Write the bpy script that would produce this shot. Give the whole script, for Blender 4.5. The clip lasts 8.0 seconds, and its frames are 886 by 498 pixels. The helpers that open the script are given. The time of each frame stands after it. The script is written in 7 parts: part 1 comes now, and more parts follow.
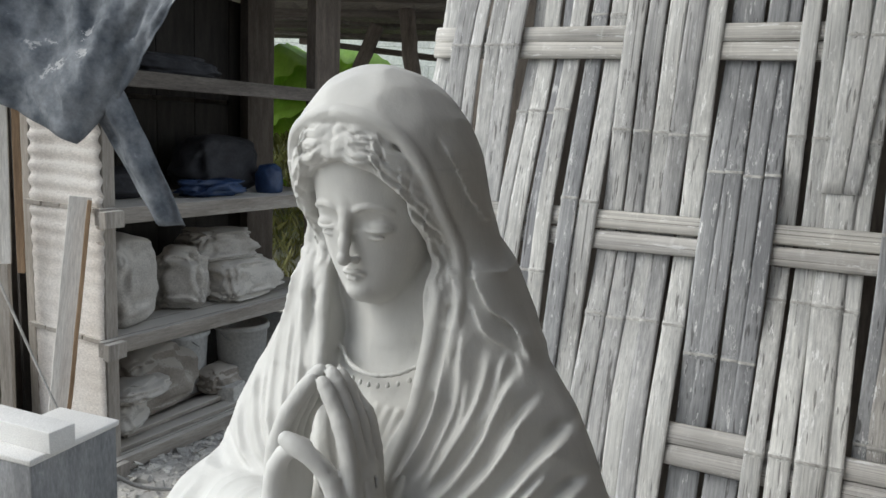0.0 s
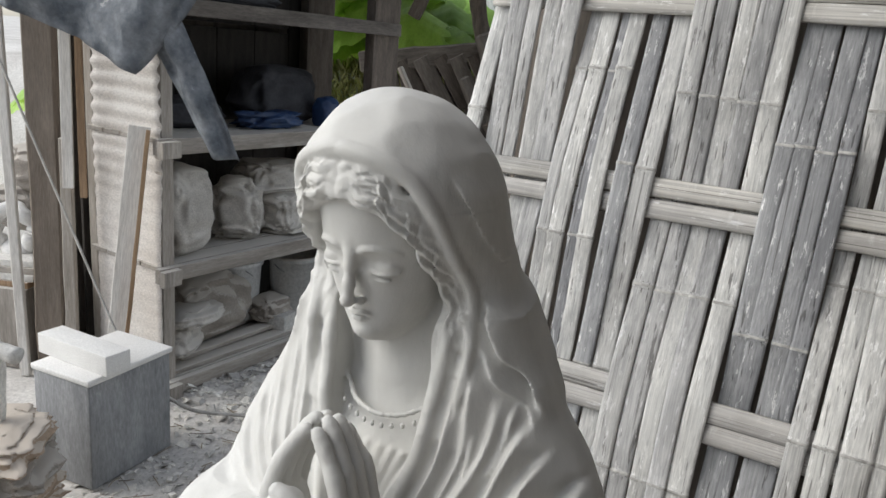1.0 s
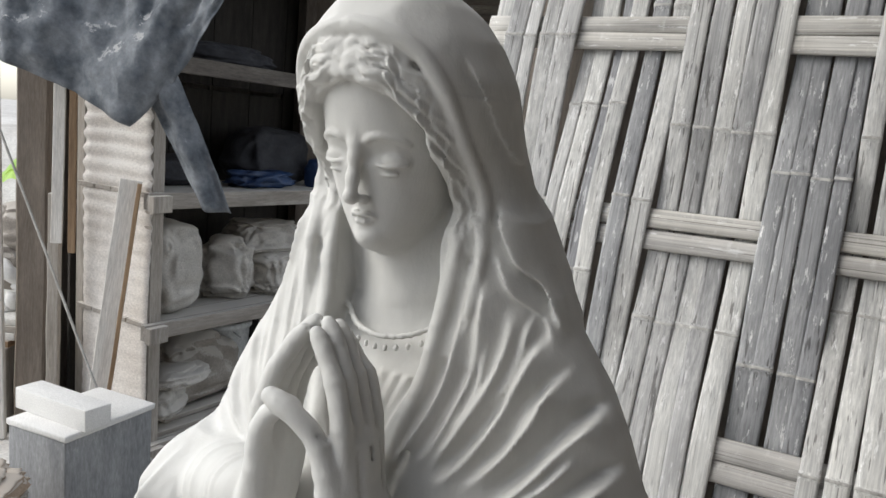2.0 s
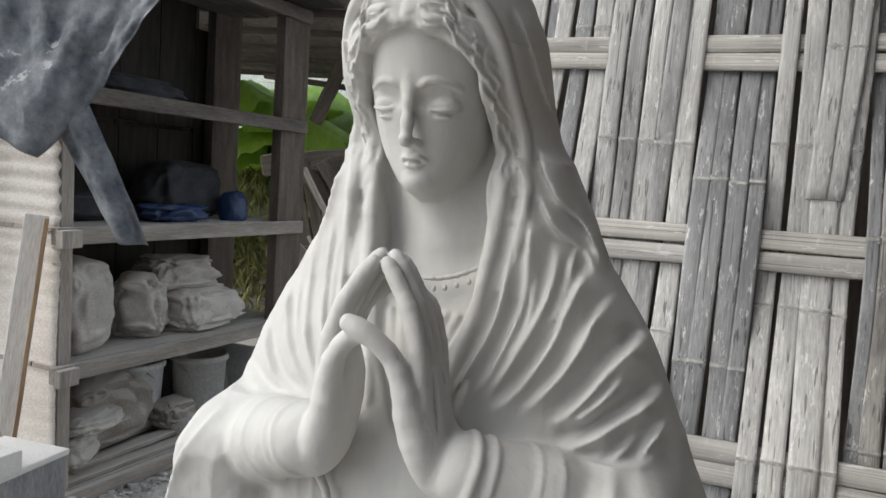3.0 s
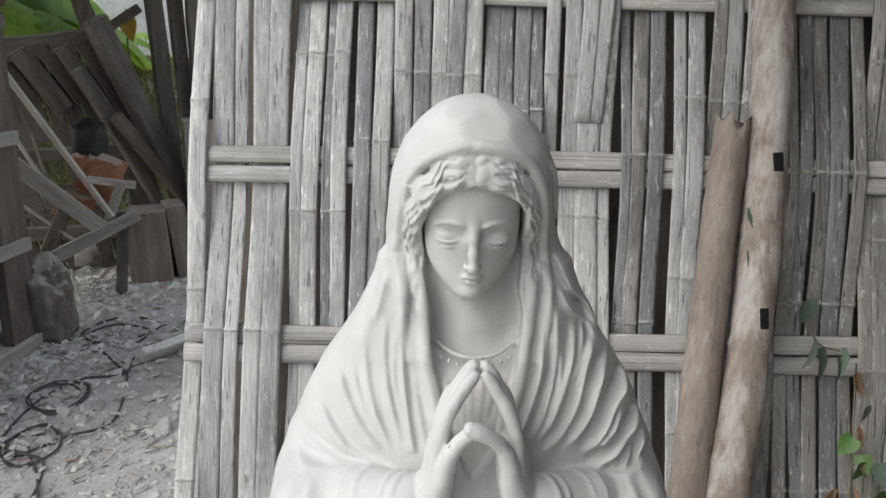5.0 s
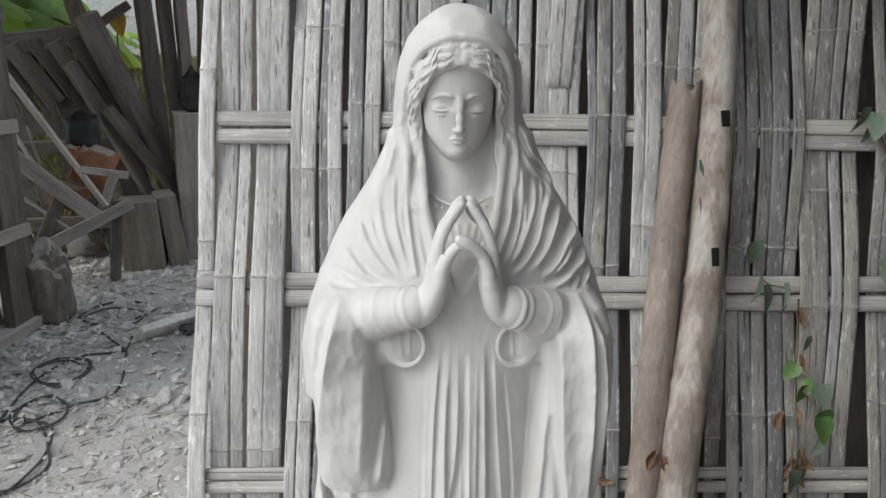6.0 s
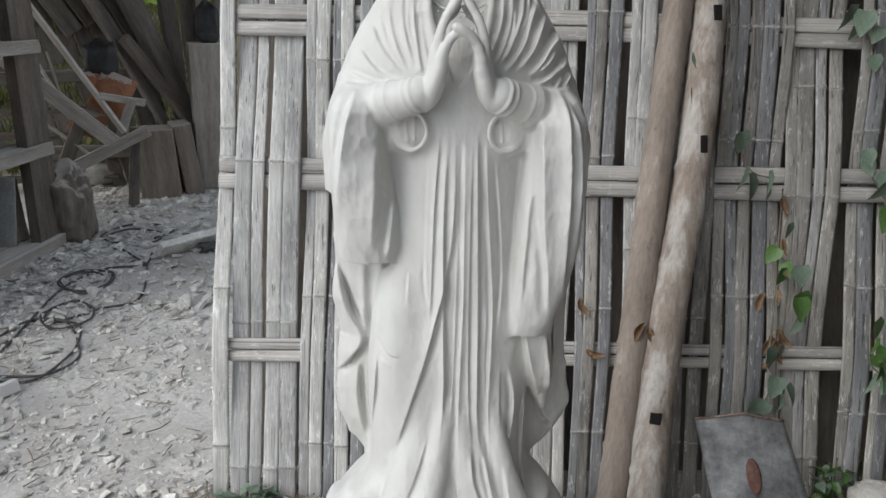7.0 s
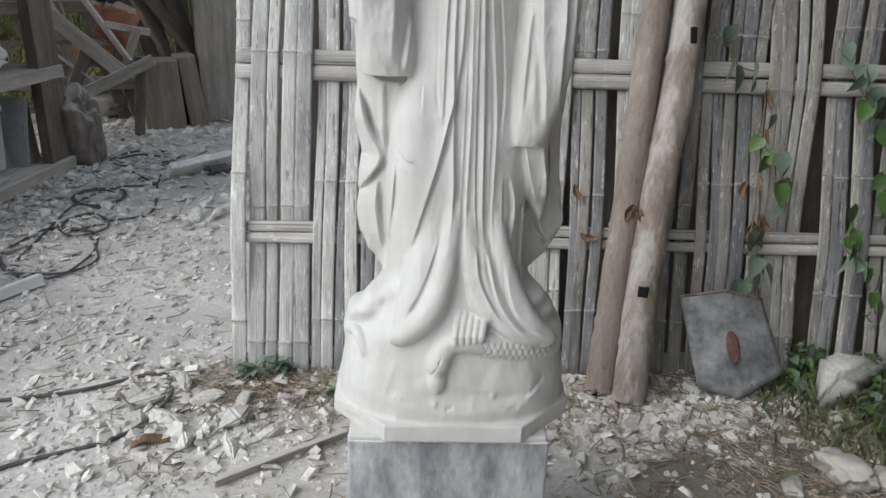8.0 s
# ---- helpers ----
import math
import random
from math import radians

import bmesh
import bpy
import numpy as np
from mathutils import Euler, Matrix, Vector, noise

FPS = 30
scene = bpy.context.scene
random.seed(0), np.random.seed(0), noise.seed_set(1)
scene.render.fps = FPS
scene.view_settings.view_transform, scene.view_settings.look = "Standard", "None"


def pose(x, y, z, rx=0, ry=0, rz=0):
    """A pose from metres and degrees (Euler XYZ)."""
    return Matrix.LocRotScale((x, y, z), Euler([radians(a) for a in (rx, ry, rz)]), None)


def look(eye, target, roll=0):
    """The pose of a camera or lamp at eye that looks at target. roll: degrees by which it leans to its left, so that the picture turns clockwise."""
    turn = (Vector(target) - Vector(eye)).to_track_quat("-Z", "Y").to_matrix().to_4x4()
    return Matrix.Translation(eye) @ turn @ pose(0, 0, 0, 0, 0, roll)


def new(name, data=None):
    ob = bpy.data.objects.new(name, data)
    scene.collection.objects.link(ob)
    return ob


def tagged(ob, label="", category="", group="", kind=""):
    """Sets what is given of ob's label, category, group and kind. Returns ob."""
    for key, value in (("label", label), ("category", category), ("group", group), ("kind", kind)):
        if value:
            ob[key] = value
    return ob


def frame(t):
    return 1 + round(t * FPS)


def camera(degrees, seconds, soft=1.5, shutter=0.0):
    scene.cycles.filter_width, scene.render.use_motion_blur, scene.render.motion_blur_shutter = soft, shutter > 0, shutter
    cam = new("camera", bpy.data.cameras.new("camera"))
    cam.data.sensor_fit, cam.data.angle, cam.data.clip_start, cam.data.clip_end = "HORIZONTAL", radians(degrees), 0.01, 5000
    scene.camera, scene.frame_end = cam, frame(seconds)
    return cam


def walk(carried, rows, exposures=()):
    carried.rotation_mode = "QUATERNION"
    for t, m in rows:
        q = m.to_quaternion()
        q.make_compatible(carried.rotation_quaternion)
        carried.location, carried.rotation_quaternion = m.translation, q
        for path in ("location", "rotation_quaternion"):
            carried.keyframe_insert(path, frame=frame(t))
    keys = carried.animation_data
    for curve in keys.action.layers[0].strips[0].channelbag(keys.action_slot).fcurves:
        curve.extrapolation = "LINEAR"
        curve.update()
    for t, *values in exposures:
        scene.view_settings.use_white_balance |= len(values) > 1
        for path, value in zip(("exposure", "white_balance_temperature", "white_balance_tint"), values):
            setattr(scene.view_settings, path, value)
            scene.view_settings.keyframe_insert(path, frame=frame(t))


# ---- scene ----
cam = camera(61.3, 8.0)
PATH = [
    (0, (0.069, 0.153, 1.525), (-0.022, 2.126, 1.212), 2.6),
    (0.5, (0.102, 0.177, 1.552), (-0.143, 2.114, 1.117), 4.2),
    (1, (0.088, 0.204, 1.588), (-0.14, 2.125, 1.079), 4.8),
    (2.3, (0.081, 0.212, 1.435), (-0.127, 2.189, 1.216), 4.7),
    (2.5, (0.071, 0.2, 1.418), (-0.091, 2.184, 1.23), 4.3),
    (3, (0.006, 0.175, 1.419), (0.03, 2.168, 1.244), 3.7),
    (3.5, (-0.066, 0.17, 1.469), (0.168, 2.143, 1.24), 3.3),
    (4, (-0.139, 0.168, 1.549), (0.31, 2.092, 1.237), 2.4),
    (4.5, (-0.177, 0.167, 1.598), (0.465, 2.005, 1.14), 1.7),
    (4.7, (-0.201, 0.164, 1.6), (0.499, 1.966, 1.086), 1.7),
    (5.8, (-0.321, -0.02, 1.541), (0.472, 1.745, 1.035), 1.1),
    (6, (-0.337, -0.067, 1.515), (0.461, 1.697, 1.012), 1.0),
    (6.5, (-0.359, -0.134, 1.426), (0.429, 1.625, 0.894), 0.9),
    (7, (-0.4, -0.248, 1.363), (0.363, 1.496, 0.751), 1.4),
    (7.5, (-0.46, -0.37, 1.284), (0.298, 1.347, 0.592), 1.9),
    (8, (-0.498, -0.434, 1.199), (0.262, 1.274, 0.489), 1.8),
]
LIGHTER = ((0, 0.46, 6540, 6), (0.5, 0.53, 6640, 8), (1.0, 0.53, 6650, 8), (2.5, 0.6, 6680, 8), (3.0, 0.48, 6700, 8), (3.5, 0.5, 6700, 8), (4.5, 0.41, 6620, 8), (6, 0.37, 6560, 8), (7, 0.34, 6460, 8), (8, 0.37, 6440, 8))
walk(cam, [(t, look(eye, target, roll)) for t, eye, target, roll in PATH], LIGHTER)

# ---- world, sun, exposure ----
world = bpy.data.worlds.new("sky")
scene.world = world
world.use_nodes = True
wn, wl = world.node_tree.nodes, world.node_tree.links
sky = wn.new("ShaderNodeTexSky")
sky.sky_type, sky.sun_disc = "NISHITA", False
sky.sun_elevation, sky.sun_rotation = radians(45), radians(-100)
sky.air_density, sky.dust_density = 1.0, 1.5
wn["Background"].inputs["Strength"].default_value = 0.175
haze = wn.new("ShaderNodeHueSaturation")
haze.inputs["Saturation"].default_value = 0.4
wl.new(sky.outputs["Color"], haze.inputs["Color"])
wl.new(haze.outputs["Color"], wn["Background"].inputs["Color"])
sun_data = bpy.data.lights.new("sun", "SUN")
sun_data.energy, sun_data.angle, sun_data.color = 0.85, radians(45), (1.0, 0.985, 0.96)
sun = new("sun", sun_data)
sun.matrix_basis = look((-6.0, -1.0, 6.2), (0, 0.6, 1.0))


# ---- materials ----
def material(name, rough=0.8, metal=0.0):
    m = bpy.data.materials.new(name)
    m.use_nodes = True
    b = m.node_tree.nodes["Principled BSDF"]
    b.inputs["Roughness"].default_value = rough
    b.inputs["Metallic"].default_value = metal
    return m, m.node_tree.nodes, m.node_tree.links, b


def ramp(n, stops):
    r = n.new("ShaderNodeValToRGB")
    e = r.color_ramp.elements
    while len(e) < len(stops):
        e.new(0.5)
    for k, (p, c) in zip(e, stops):
        k.position, k.color = p, (*c, 1)
    return r


def noise_tex(n, l, vector, scale, detail=6, rough=0.6, stretch=None):
    if stretch:
        mp = n.new("ShaderNodeMapping")
        mp.inputs["Scale"].default_value = stretch
        l.new(vector, mp.inputs["Vector"])
        vector = mp.outputs["Vector"]
    t = n.new("ShaderNodeTexNoise")
    t.inputs["Scale"].default_value, t.inputs["Detail"].default_value = scale, detail
    t.inputs["Roughness"].default_value = rough
    l.new(vector, t.inputs["Vector"])
    return t


def mixed(n, l, a, b, fac, mode="MIX"):
    x = n.new("ShaderNodeMix")
    x.data_type, x.blend_type = "RGBA", mode
    for v, i in ((a, 6), (b, 7)):
        if isinstance(v, tuple):
            x.inputs[i].default_value = (*v, 1)
        else:
            l.new(v, x.inputs[i])
    if isinstance(fac, float):
        x.inputs[0].default_value = fac
    else:
        l.new(fac, x.inputs[0])
    return x.outputs[2]


def bump(n, l, b, height, strength=0.3, distance=0.004):
    k = n.new("ShaderNodeBump")
    k.inputs["Strength"].default_value, k.inputs["Distance"].default_value = strength, distance
    l.new(height, k.inputs["Height"])
    l.new(k.outputs["Normal"], b.inputs["Normal"])


def surface(name, dark, light, scale, rough=0.85, fine=60.0, stretch=None, bump_by=0.4, deep=0.004, dust=None, dust_at=0.55, random_tone=0.0, metal=0.0, island=False):
    """Two-scale mottled surface, with dust lying on faces that look up and a tone of its own for each object."""
    m, n, l, b = material(name, rough, metal)
    co = n.new("ShaderNodeTexCoord").outputs["Object"]
    big = noise_tex(n, l, co, scale, 5, 0.6, stretch)
    small = noise_tex(n, l, co, fine, 8, 0.7, stretch)
    r = ramp(n, ((0.3, dark), (0.7, light)))
    l.new(big.outputs["Fac"], r.inputs["Fac"])
    grain = ramp(n, ((0.25, (0.55, 0.55, 0.55)), (0.75, (1.25, 1.25, 1.25))))
    l.new(small.outputs["Fac"], grain.inputs["Fac"])
    colour = mixed(n, l, r.outputs["Color"], grain.outputs["Color"], 0.8, "MULTIPLY")
    if dust:
        g = n.new("ShaderNodeNewGeometry")
        s = n.new("ShaderNodeSeparateXYZ")
        l.new(g.outputs["Normal"], s.inputs[0])
        a = n.new("ShaderNodeMath")
        a.operation = "MULTIPLY_ADD"
        l.new(small.outputs["Fac"], a.inputs[0])
        a.inputs[1].default_value = 0.9
        l.new(s.outputs["Z"], a.inputs[2])
        d = ramp(n, ((dust_at, (0, 0, 0)), (min(dust_at + 0.6, 1.0), (1, 1, 1))))
        l.new(a.outputs[0], d.inputs["Fac"])
        colour = mixed(n, l, colour, dust, d.outputs["Color"])
    if random_tone:
        if island:
            pick = n.new("ShaderNodeNewGeometry").outputs["Random Per Island"]
        else:
            pick = n.new("ShaderNodeObjectInfo").outputs["Random"]
        k = 1 - random_tone
        tone = ramp(n, ((0, (k, k, k)), (1, (1 + random_tone, 1 + random_tone, 1 + random_tone * 0.9))))
        l.new(pick, tone.inputs["Fac"])
        colour = mixed(n, l, colour, tone.outputs["Color"], 1.0, "MULTIPLY")
    l.new(colour, b.inputs["Base Color"])
    bump(n, l, b, small.outputs["Fac"], bump_by, deep)
    return m


def bamboo_material(name, dark, light, stain, random_tone, across=False, rotten=0.65):
    """Split bamboo: long fibres, grey weathering, pale dust in patches."""
    m, n, l, b = material(name, 0.72)
    co = n.new("ShaderNodeTexCoord").outputs["Object"]
    info = n.new("ShaderNodeObjectInfo")
    shift = n.new("ShaderNodeVectorMath")
    shift.operation = "MULTIPLY_ADD"
    l.new(info.outputs["Random"], shift.inputs[0])
    shift.inputs[1].default_value = (37.0, 11.0, 53.0)
    l.new(co, shift.inputs[2])
    v = shift.outputs["Vector"]
    fibre = noise_tex(n, l, v, 9.0, 5, 0.62, (0.35, 26.0, 26.0) if across else (26.0, 26.0, 0.35))
    cloud = noise_tex(n, l, v, 2.6, 6, 0.62, (2.0, 2.0, 1.0))
    fleck = noise_tex(n, l, v, 60.0, 4, 0.6, (1.0, 1.0, 0.3))
    r = ramp(n, ((0.28, dark), (0.72, light)))
    l.new(cloud.outputs["Fac"], r.inputs["Fac"])
    grain = ramp(n, ((0.3, (0.62, 0.62, 0.63)), (0.65, (1.14, 1.135, 1.12))))
    l.new(fibre.outputs["Fac"], grain.inputs["Fac"])
    colour = mixed(n, l, r.outputs["Color"], grain.outputs["Color"], 0.75, "MULTIPLY")
    crack = noise_tex(n, l, v, 5.0, 2, 0.5, (0.08, 30.0, 30.0) if across else (30.0, 30.0, 0.08))
    line = ramp(n, ((0.32, (0.34, 0.33, 0.325)), (0.365, (1, 1, 1))))
    l.new(crack.outputs["Fac"], line.inputs["Fac"])
    colour = mixed(n, l, colour, line.outputs["Color"], 0.85, "MULTIPLY")
    blot = ramp(n, ((0.6, (0, 0, 0)), (0.72, (1, 1, 1))))
    l.new(fleck.outputs["Fac"], blot.inputs["Fac"])
    colour = mixed(n, l, colour, stain, mixed(n, l, (0, 0, 0), blot.outputs["Color"], 0.5))
    fine = noise_tex(n, l, v, 30.0, 4, 0.7, (0.1, 12.0, 12.0) if across else (12.0, 12.0, 0.1))
    streak = ramp(n, ((0.36, (0.7, 0.7, 0.71)), (0.56, (1.06, 1.06, 1.05))))
    l.new(fine.outputs["Fac"], streak.inputs["Fac"])
    colour = mixed(n, l, colour, streak.outputs["Color"], 0.6, "MULTIPLY")
    lime = noise_tex(n, l, v, 36.0, 6, 0.75, (0.45, 2.4, 2.4) if across else (2.4, 2.4, 0.45))
    scar = ramp(n, ((0.585, (0, 0, 0)), (0.625, (1, 1, 1))))
    l.new(lime.outputs["Fac"], scar.inputs["Fac"])
    colour = mixed(n, l, colour, (0.74, 0.735, 0.725), mixed(n, l, (0, 0, 0), scar.outputs["Color"], 0.75))
    weather = noise_tex(n, l, v, 3.2, 5, 0.65, (0.5, 5.0, 5.0) if across else (5.0, 5.0, 0.5))
    worn = ramp(n, ((0.3, (0.42, 0.43, 0.45)), (0.48, (0.95, 0.95, 0.955)), (0.7, (1.1, 1.1, 1.09))))
    l.new(weather.outputs["Fac"], worn.inputs["Fac"])
    colour = mixed(n, l, colour, worn.outputs["Color"], rotten, "MULTIPLY")
    wash = noise_tex(n, l, co, 1.7, 6, 0.7, (1.6, 1.6, 1.0))
    pale = ramp(n, ((0.52, (0, 0, 0)), (0.62, (1, 1, 1))))
    l.new(wash.outputs["Fac"], pale.inputs["Fac"])
    colour = mixed(n, l, colour, (0.7, 0.705, 0.71), mixed(n, l, (0, 0, 0), pale.outputs["Color"], mixed(n, l, (0.05, 0.05, 0.05), fibre.outputs["Color"], 0.75), "MULTIPLY"))
    k = 1 - random_tone
    tone = ramp(n, ((0, (k, k, k * 1.02)), (1, (1 + random_tone, 1 + random_tone, 1 + random_tone * 0.92))))
    l.new(info.outputs["Random"], tone.inputs["Fac"])
    colour = mixed(n, l, colour, tone.outputs["Color"], 1.0, "MULTIPLY")
    l.new(colour, b.inputs["Base Color"])
    both = n.new("ShaderNodeMath")
    both.operation = "MULTIPLY_ADD"
    l.new(line.outputs["Color"], both.inputs[0])
    both.inputs[1].default_value = 0.8
    l.new(fibre.outputs["Fac"], both.inputs[2])
    bump(n, l, b, both.outputs[0], 0.55, 0.002)
    return m


def pole_material(name, warm):
    """An old trunk whose bark has half come off: grey skin, brown wood below, pale dust."""
    m, n, l, b = material(name, 0.85)
    co = n.new("ShaderNodeTexCoord").outputs["Object"]
    peel = noise_tex(n, l, co, 4.5, 7, 0.68, (3.0, 3.0, 0.8))
    grain = noise_tex(n, l, co, 12.0, 6, 0.65, (9.0, 9.0, 0.8))
    spot = noise_tex(n, l, co, 26.0, 5, 0.65, (1.0, 1.0, 0.5))
    r = ramp(n, ((0.3, (0.2, 0.165, 0.14)), (0.46 + 0.14 * warm, (0.31, 0.262, 0.228)), (0.54 + 0.14 * warm, (0.43, 0.4, 0.37)), (0.72 + 0.1 * warm, (0.54, 0.52, 0.495))))
    l.new(peel.outputs["Fac"], r.inputs["Fac"])
    g = ramp(n, ((0.3, (0.72, 0.71, 0.7)), (0.65, (1.1, 1.09, 1.08))))
    l.new(grain.outputs["Fac"], g.inputs["Fac"])
    colour = mixed(n, l, r.outputs["Color"], g.outputs["Color"], 0.8, "MULTIPLY")
    d = ramp(n, ((0.28, (0.45, 0.42, 0.4)), (0.4, (1, 1, 1))))
    l.new(spot.outputs["Fac"], d.inputs["Fac"])
    colour = mixed(n, l, colour, d.outputs["Color"], 0.7, "MULTIPLY")
    l.new(colour, b.inputs["Base Color"])
    both = n.new("ShaderNodeMath")
    both.operation = "MULTIPLY_ADD"
    l.new(peel.outputs["Fac"], both.inputs[0])
    both.inputs[1].default_value = 1.5
    l.new(grain.outputs["Fac"], both.inputs[2])
    bump(n, l, b, both.outputs[0], 0.6, 0.006)
    return m


def plaster_material():
    m, n, l, b = material("bare_plaster", 0.68)
    co = n.new("ShaderNodeTexCoord").outputs["Object"]
    big = noise_tex(n, l, co, 5.0, 4, 0.55)
    scrape = noise_tex(n, l, co, 38.0, 6, 0.65, (1.0, 1.0, 0.35))
    pore = noise_tex(n, l, co, 190.0, 3, 0.6)
    r = ramp(n, ((0.3, (0.545, 0.535, 0.505)), (0.7, (0.63, 0.628, 0.612))))
    l.new(big.outputs["Fac"], r.inputs["Fac"])
    k = ramp(n, ((0.3, (0.9, 0.9, 0.9)), (0.65, (1.03, 1.03, 1.03))))
    l.new(scrape.outputs["Fac"], k.inputs["Fac"])
    colour = mixed(n, l, r.outputs["Color"], k.outputs["Color"], 0.8, "MULTIPLY")
    pit = ramp(n, ((0.22, (1, 1, 1)), (0.27, (0, 0, 0))))
    l.new(pore.outputs["Fac"], pit.inputs["Fac"])
    colour = mixed(n, l, colour, (0.38, 0.34, 0.29), mixed(n, l, (0, 0, 0), pit.outputs["Color"], 0.55))
    l.new(colour, b.inputs["Base Color"])
    chisel = n.new("ShaderNodeTexVoronoi")
    chisel.feature = "SMOOTH_F1"
    chisel.inputs["Scale"].default_value, chisel.inputs["Smoothness"].default_value = 48.0, 0.35
    warp = noise_tex(n, l, co, 14.0, 2, 0.5)
    shifted = n.new("ShaderNodeVectorMath")
    shifted.operation = "MULTIPLY_ADD"
    l.new(warp.outputs["Color"], shifted.inputs[0])
    shifted.inputs[1].default_value = (0.03, 0.03, 0.08)
    l.new(co, shifted.inputs[2])
    l.new(shifted.outputs["Vector"], chisel.inputs["Vector"])
    add = n.new("ShaderNodeMath")
    add.operation = "MULTIPLY_ADD"
    l.new(pore.outputs["Fac"], add.inputs[0])
    add.inputs[1].default_value = 0.2
    l.new(scrape.outputs["Fac"], add.inputs[2])
    more = n.new("ShaderNodeMath")
    more.operation = "MULTIPLY_ADD"
    l.new(chisel.outputs["Distance"], more.inputs[0])
    more.inputs[1].default_value = 0.9
    l.new(add.outputs[0], more.inputs[2])
    bump(n, l, b, more.outputs[0], 0.3, 0.0035)
    return m


PLASTER = plaster_material()
BAMBOO = bamboo_material("weathered_bamboo", (0.36, 0.355, 0.345), (0.64, 0.635, 0.62), (0.72, 0.715, 0.7), 0.16)
BAMBOO_GREY = bamboo_material("grey_bamboo", (0.2, 0.203, 0.212), (0.4, 0.403, 0.412), (0.5, 0.5, 0.5), 0.22)
BAMBOO_BROWN = bamboo_material("brown_bamboo", (0.25, 0.235, 0.215), (0.5, 0.48, 0.45), (0.62, 0.61, 0.59), 0.2, False, 1.0)
BAMBOO_RAIL = bamboo_material("bamboo_rail", (0.42, 0.4, 0.37), (0.62, 0.6, 0.57), (0.68, 0.67, 0.64), 0.12, True)
POLE = pole_material("half_barked_trunk", 0.0)
BROWNPOLE = pole_material("brown_trunk", 1.0)
NODE_DUST = surface("chalky_joint", (0.28, 0.27, 0.255), (0.5, 0.49, 0.465), 60, 0.9)
EARTH = surface("dusty_ground", (0.5, 0.475, 0.445), (0.76, 0.74, 0.71), 2.2, 0.95, 55, None, 0.7, 0.008)
BROWNEARTH = surface("bare_brown_earth", (0.2, 0.175, 0.145), (0.4, 0.36, 0.31), 6, 0.95, 60, None, 0.8, 0.01)
CHIP = surface("plaster_chips", (0.52, 0.495, 0.46), (0.8, 0.785, 0.755), 8, 0.92, 90, None, 0.5, 0.004, None, 0.5, 0.3, 0.0, True)
CHUNK = surface("plaster_chunk", (0.6, 0.58, 0.545), (0.82, 0.805, 0.775), 9, 0.92, 70, None, 0.6, 0.006, None, 0.5, 0.14)
LITTER = surface("dry_litter", (0.19, 0.15, 0.11), (0.42, 0.36, 0.28), 12, 0.9, 80, None, 0.3, 0.002, None, 0.5, 0.35, 0.0, True)
WOOD = surface("dusty_timber", (0.27, 0.24, 0.21), (0.47, 0.43, 0.39), 4, 0.85, 30, (6, 6, 0.7), 0.5, 0.004, (0.58, 0.55, 0.51), 0.7, 0.18)
DARKWOOD = surface("dark_timber", (0.1, 0.085, 0.072), (0.23, 0.2, 0.175), 4, 0.85, 30, (5, 5, 0.8), 0.5, 0.005, (0.34, 0.31, 0.28), 0.85, 0.2)
WOOD_X = surface("dusty_board", (0.27, 0.24, 0.21), (0.47, 0.43, 0.39), 4, 0.85, 30, (0.7, 6, 6), 0.5, 0.004, (0.58, 0.55, 0.51), 0.7, 0.18)
DARKWOOD_X = surface("dark_board", (0.08, 0.068, 0.058), (0.2, 0.175, 0.15), 4, 0.85, 30, (0.7, 5, 5), 0.5, 0.005, (0.34, 0.31, 0.28), 0.85, 0.2)
PALEWOOD = surface("pale_timber", (0.42, 0.36, 0.29), (0.6, 0.54, 0.46), 5, 0.8, 30, (7, 7, 0.6), 0.4, 0.003, (0.6, 0.57, 0.53), 0.8, 0.12)
LIMEWOOD = surface("limewashed_timber", (0.62, 0.585, 0.545), (0.8, 0.775, 0.74), 5, 0.85, 30, (7, 7, 0.6), 0.4, 0.003, None, 0.5, 0.08)
TANWOOD = surface("tan_timber", (0.24, 0.15, 0.085), (0.4, 0.27, 0.165), 5, 0.75, 30, (7, 7, 0.6), 0.4, 0.003, (0.5, 0.45, 0.4), 0.9, 0.1)
BOXWOOD = surface("brown_box_wood", (0.19, 0.155, 0.125), (0.32, 0.27, 0.225), 4, 0.85, 30, (6, 6, 0.7), 0.5, 0.004, (0.4, 0.36, 0.32), 0.8, 0.12)
RUST = surface("red_brown_board", (0.22, 0.085, 0.042), (0.42, 0.19, 0.1), 6, 0.8, 40, None, 0.4, 0.003, (0.42, 0.35, 0.3), 0.95, 0.1)
TARP = surface("grey_blue_tarpaulin", (0.055, 0.068, 0.085), (0.25, 0.265, 0.285), 11, 0.75, 34, None, 0.7, 0.006, (0.4, 0.4, 0.4), 0.95)
# Dark brown eave boards; on the rack's upper shelves the dark is painted shade.
SHADYBOARD = surface("brown_shaded_board", (0.09, 0.078, 0.068), (0.19, 0.168, 0.148), 5, 0.9, 40, (0.8, 5, 5), 0.5, 0.005)
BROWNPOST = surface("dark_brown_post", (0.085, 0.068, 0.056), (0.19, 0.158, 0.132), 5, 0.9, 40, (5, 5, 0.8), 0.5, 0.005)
# Near-black boards: the shade inside the rack is put into their colour.
SHADEWOOD = surface("shade_dark_boards", (0.022, 0.019, 0.017), (0.055, 0.047, 0.041), 5, 0.9, 40, (5, 5, 0.8), 0.4, 0.004)
# Upper-shelf bags, darkened to carry the shade that falls there.
DARKBAG = surface("shade_dark_cloth", (0.025, 0.025, 0.03), (0.06, 0.06, 0.068), 6, 0.85, 60, None, 0.4, 0.004)
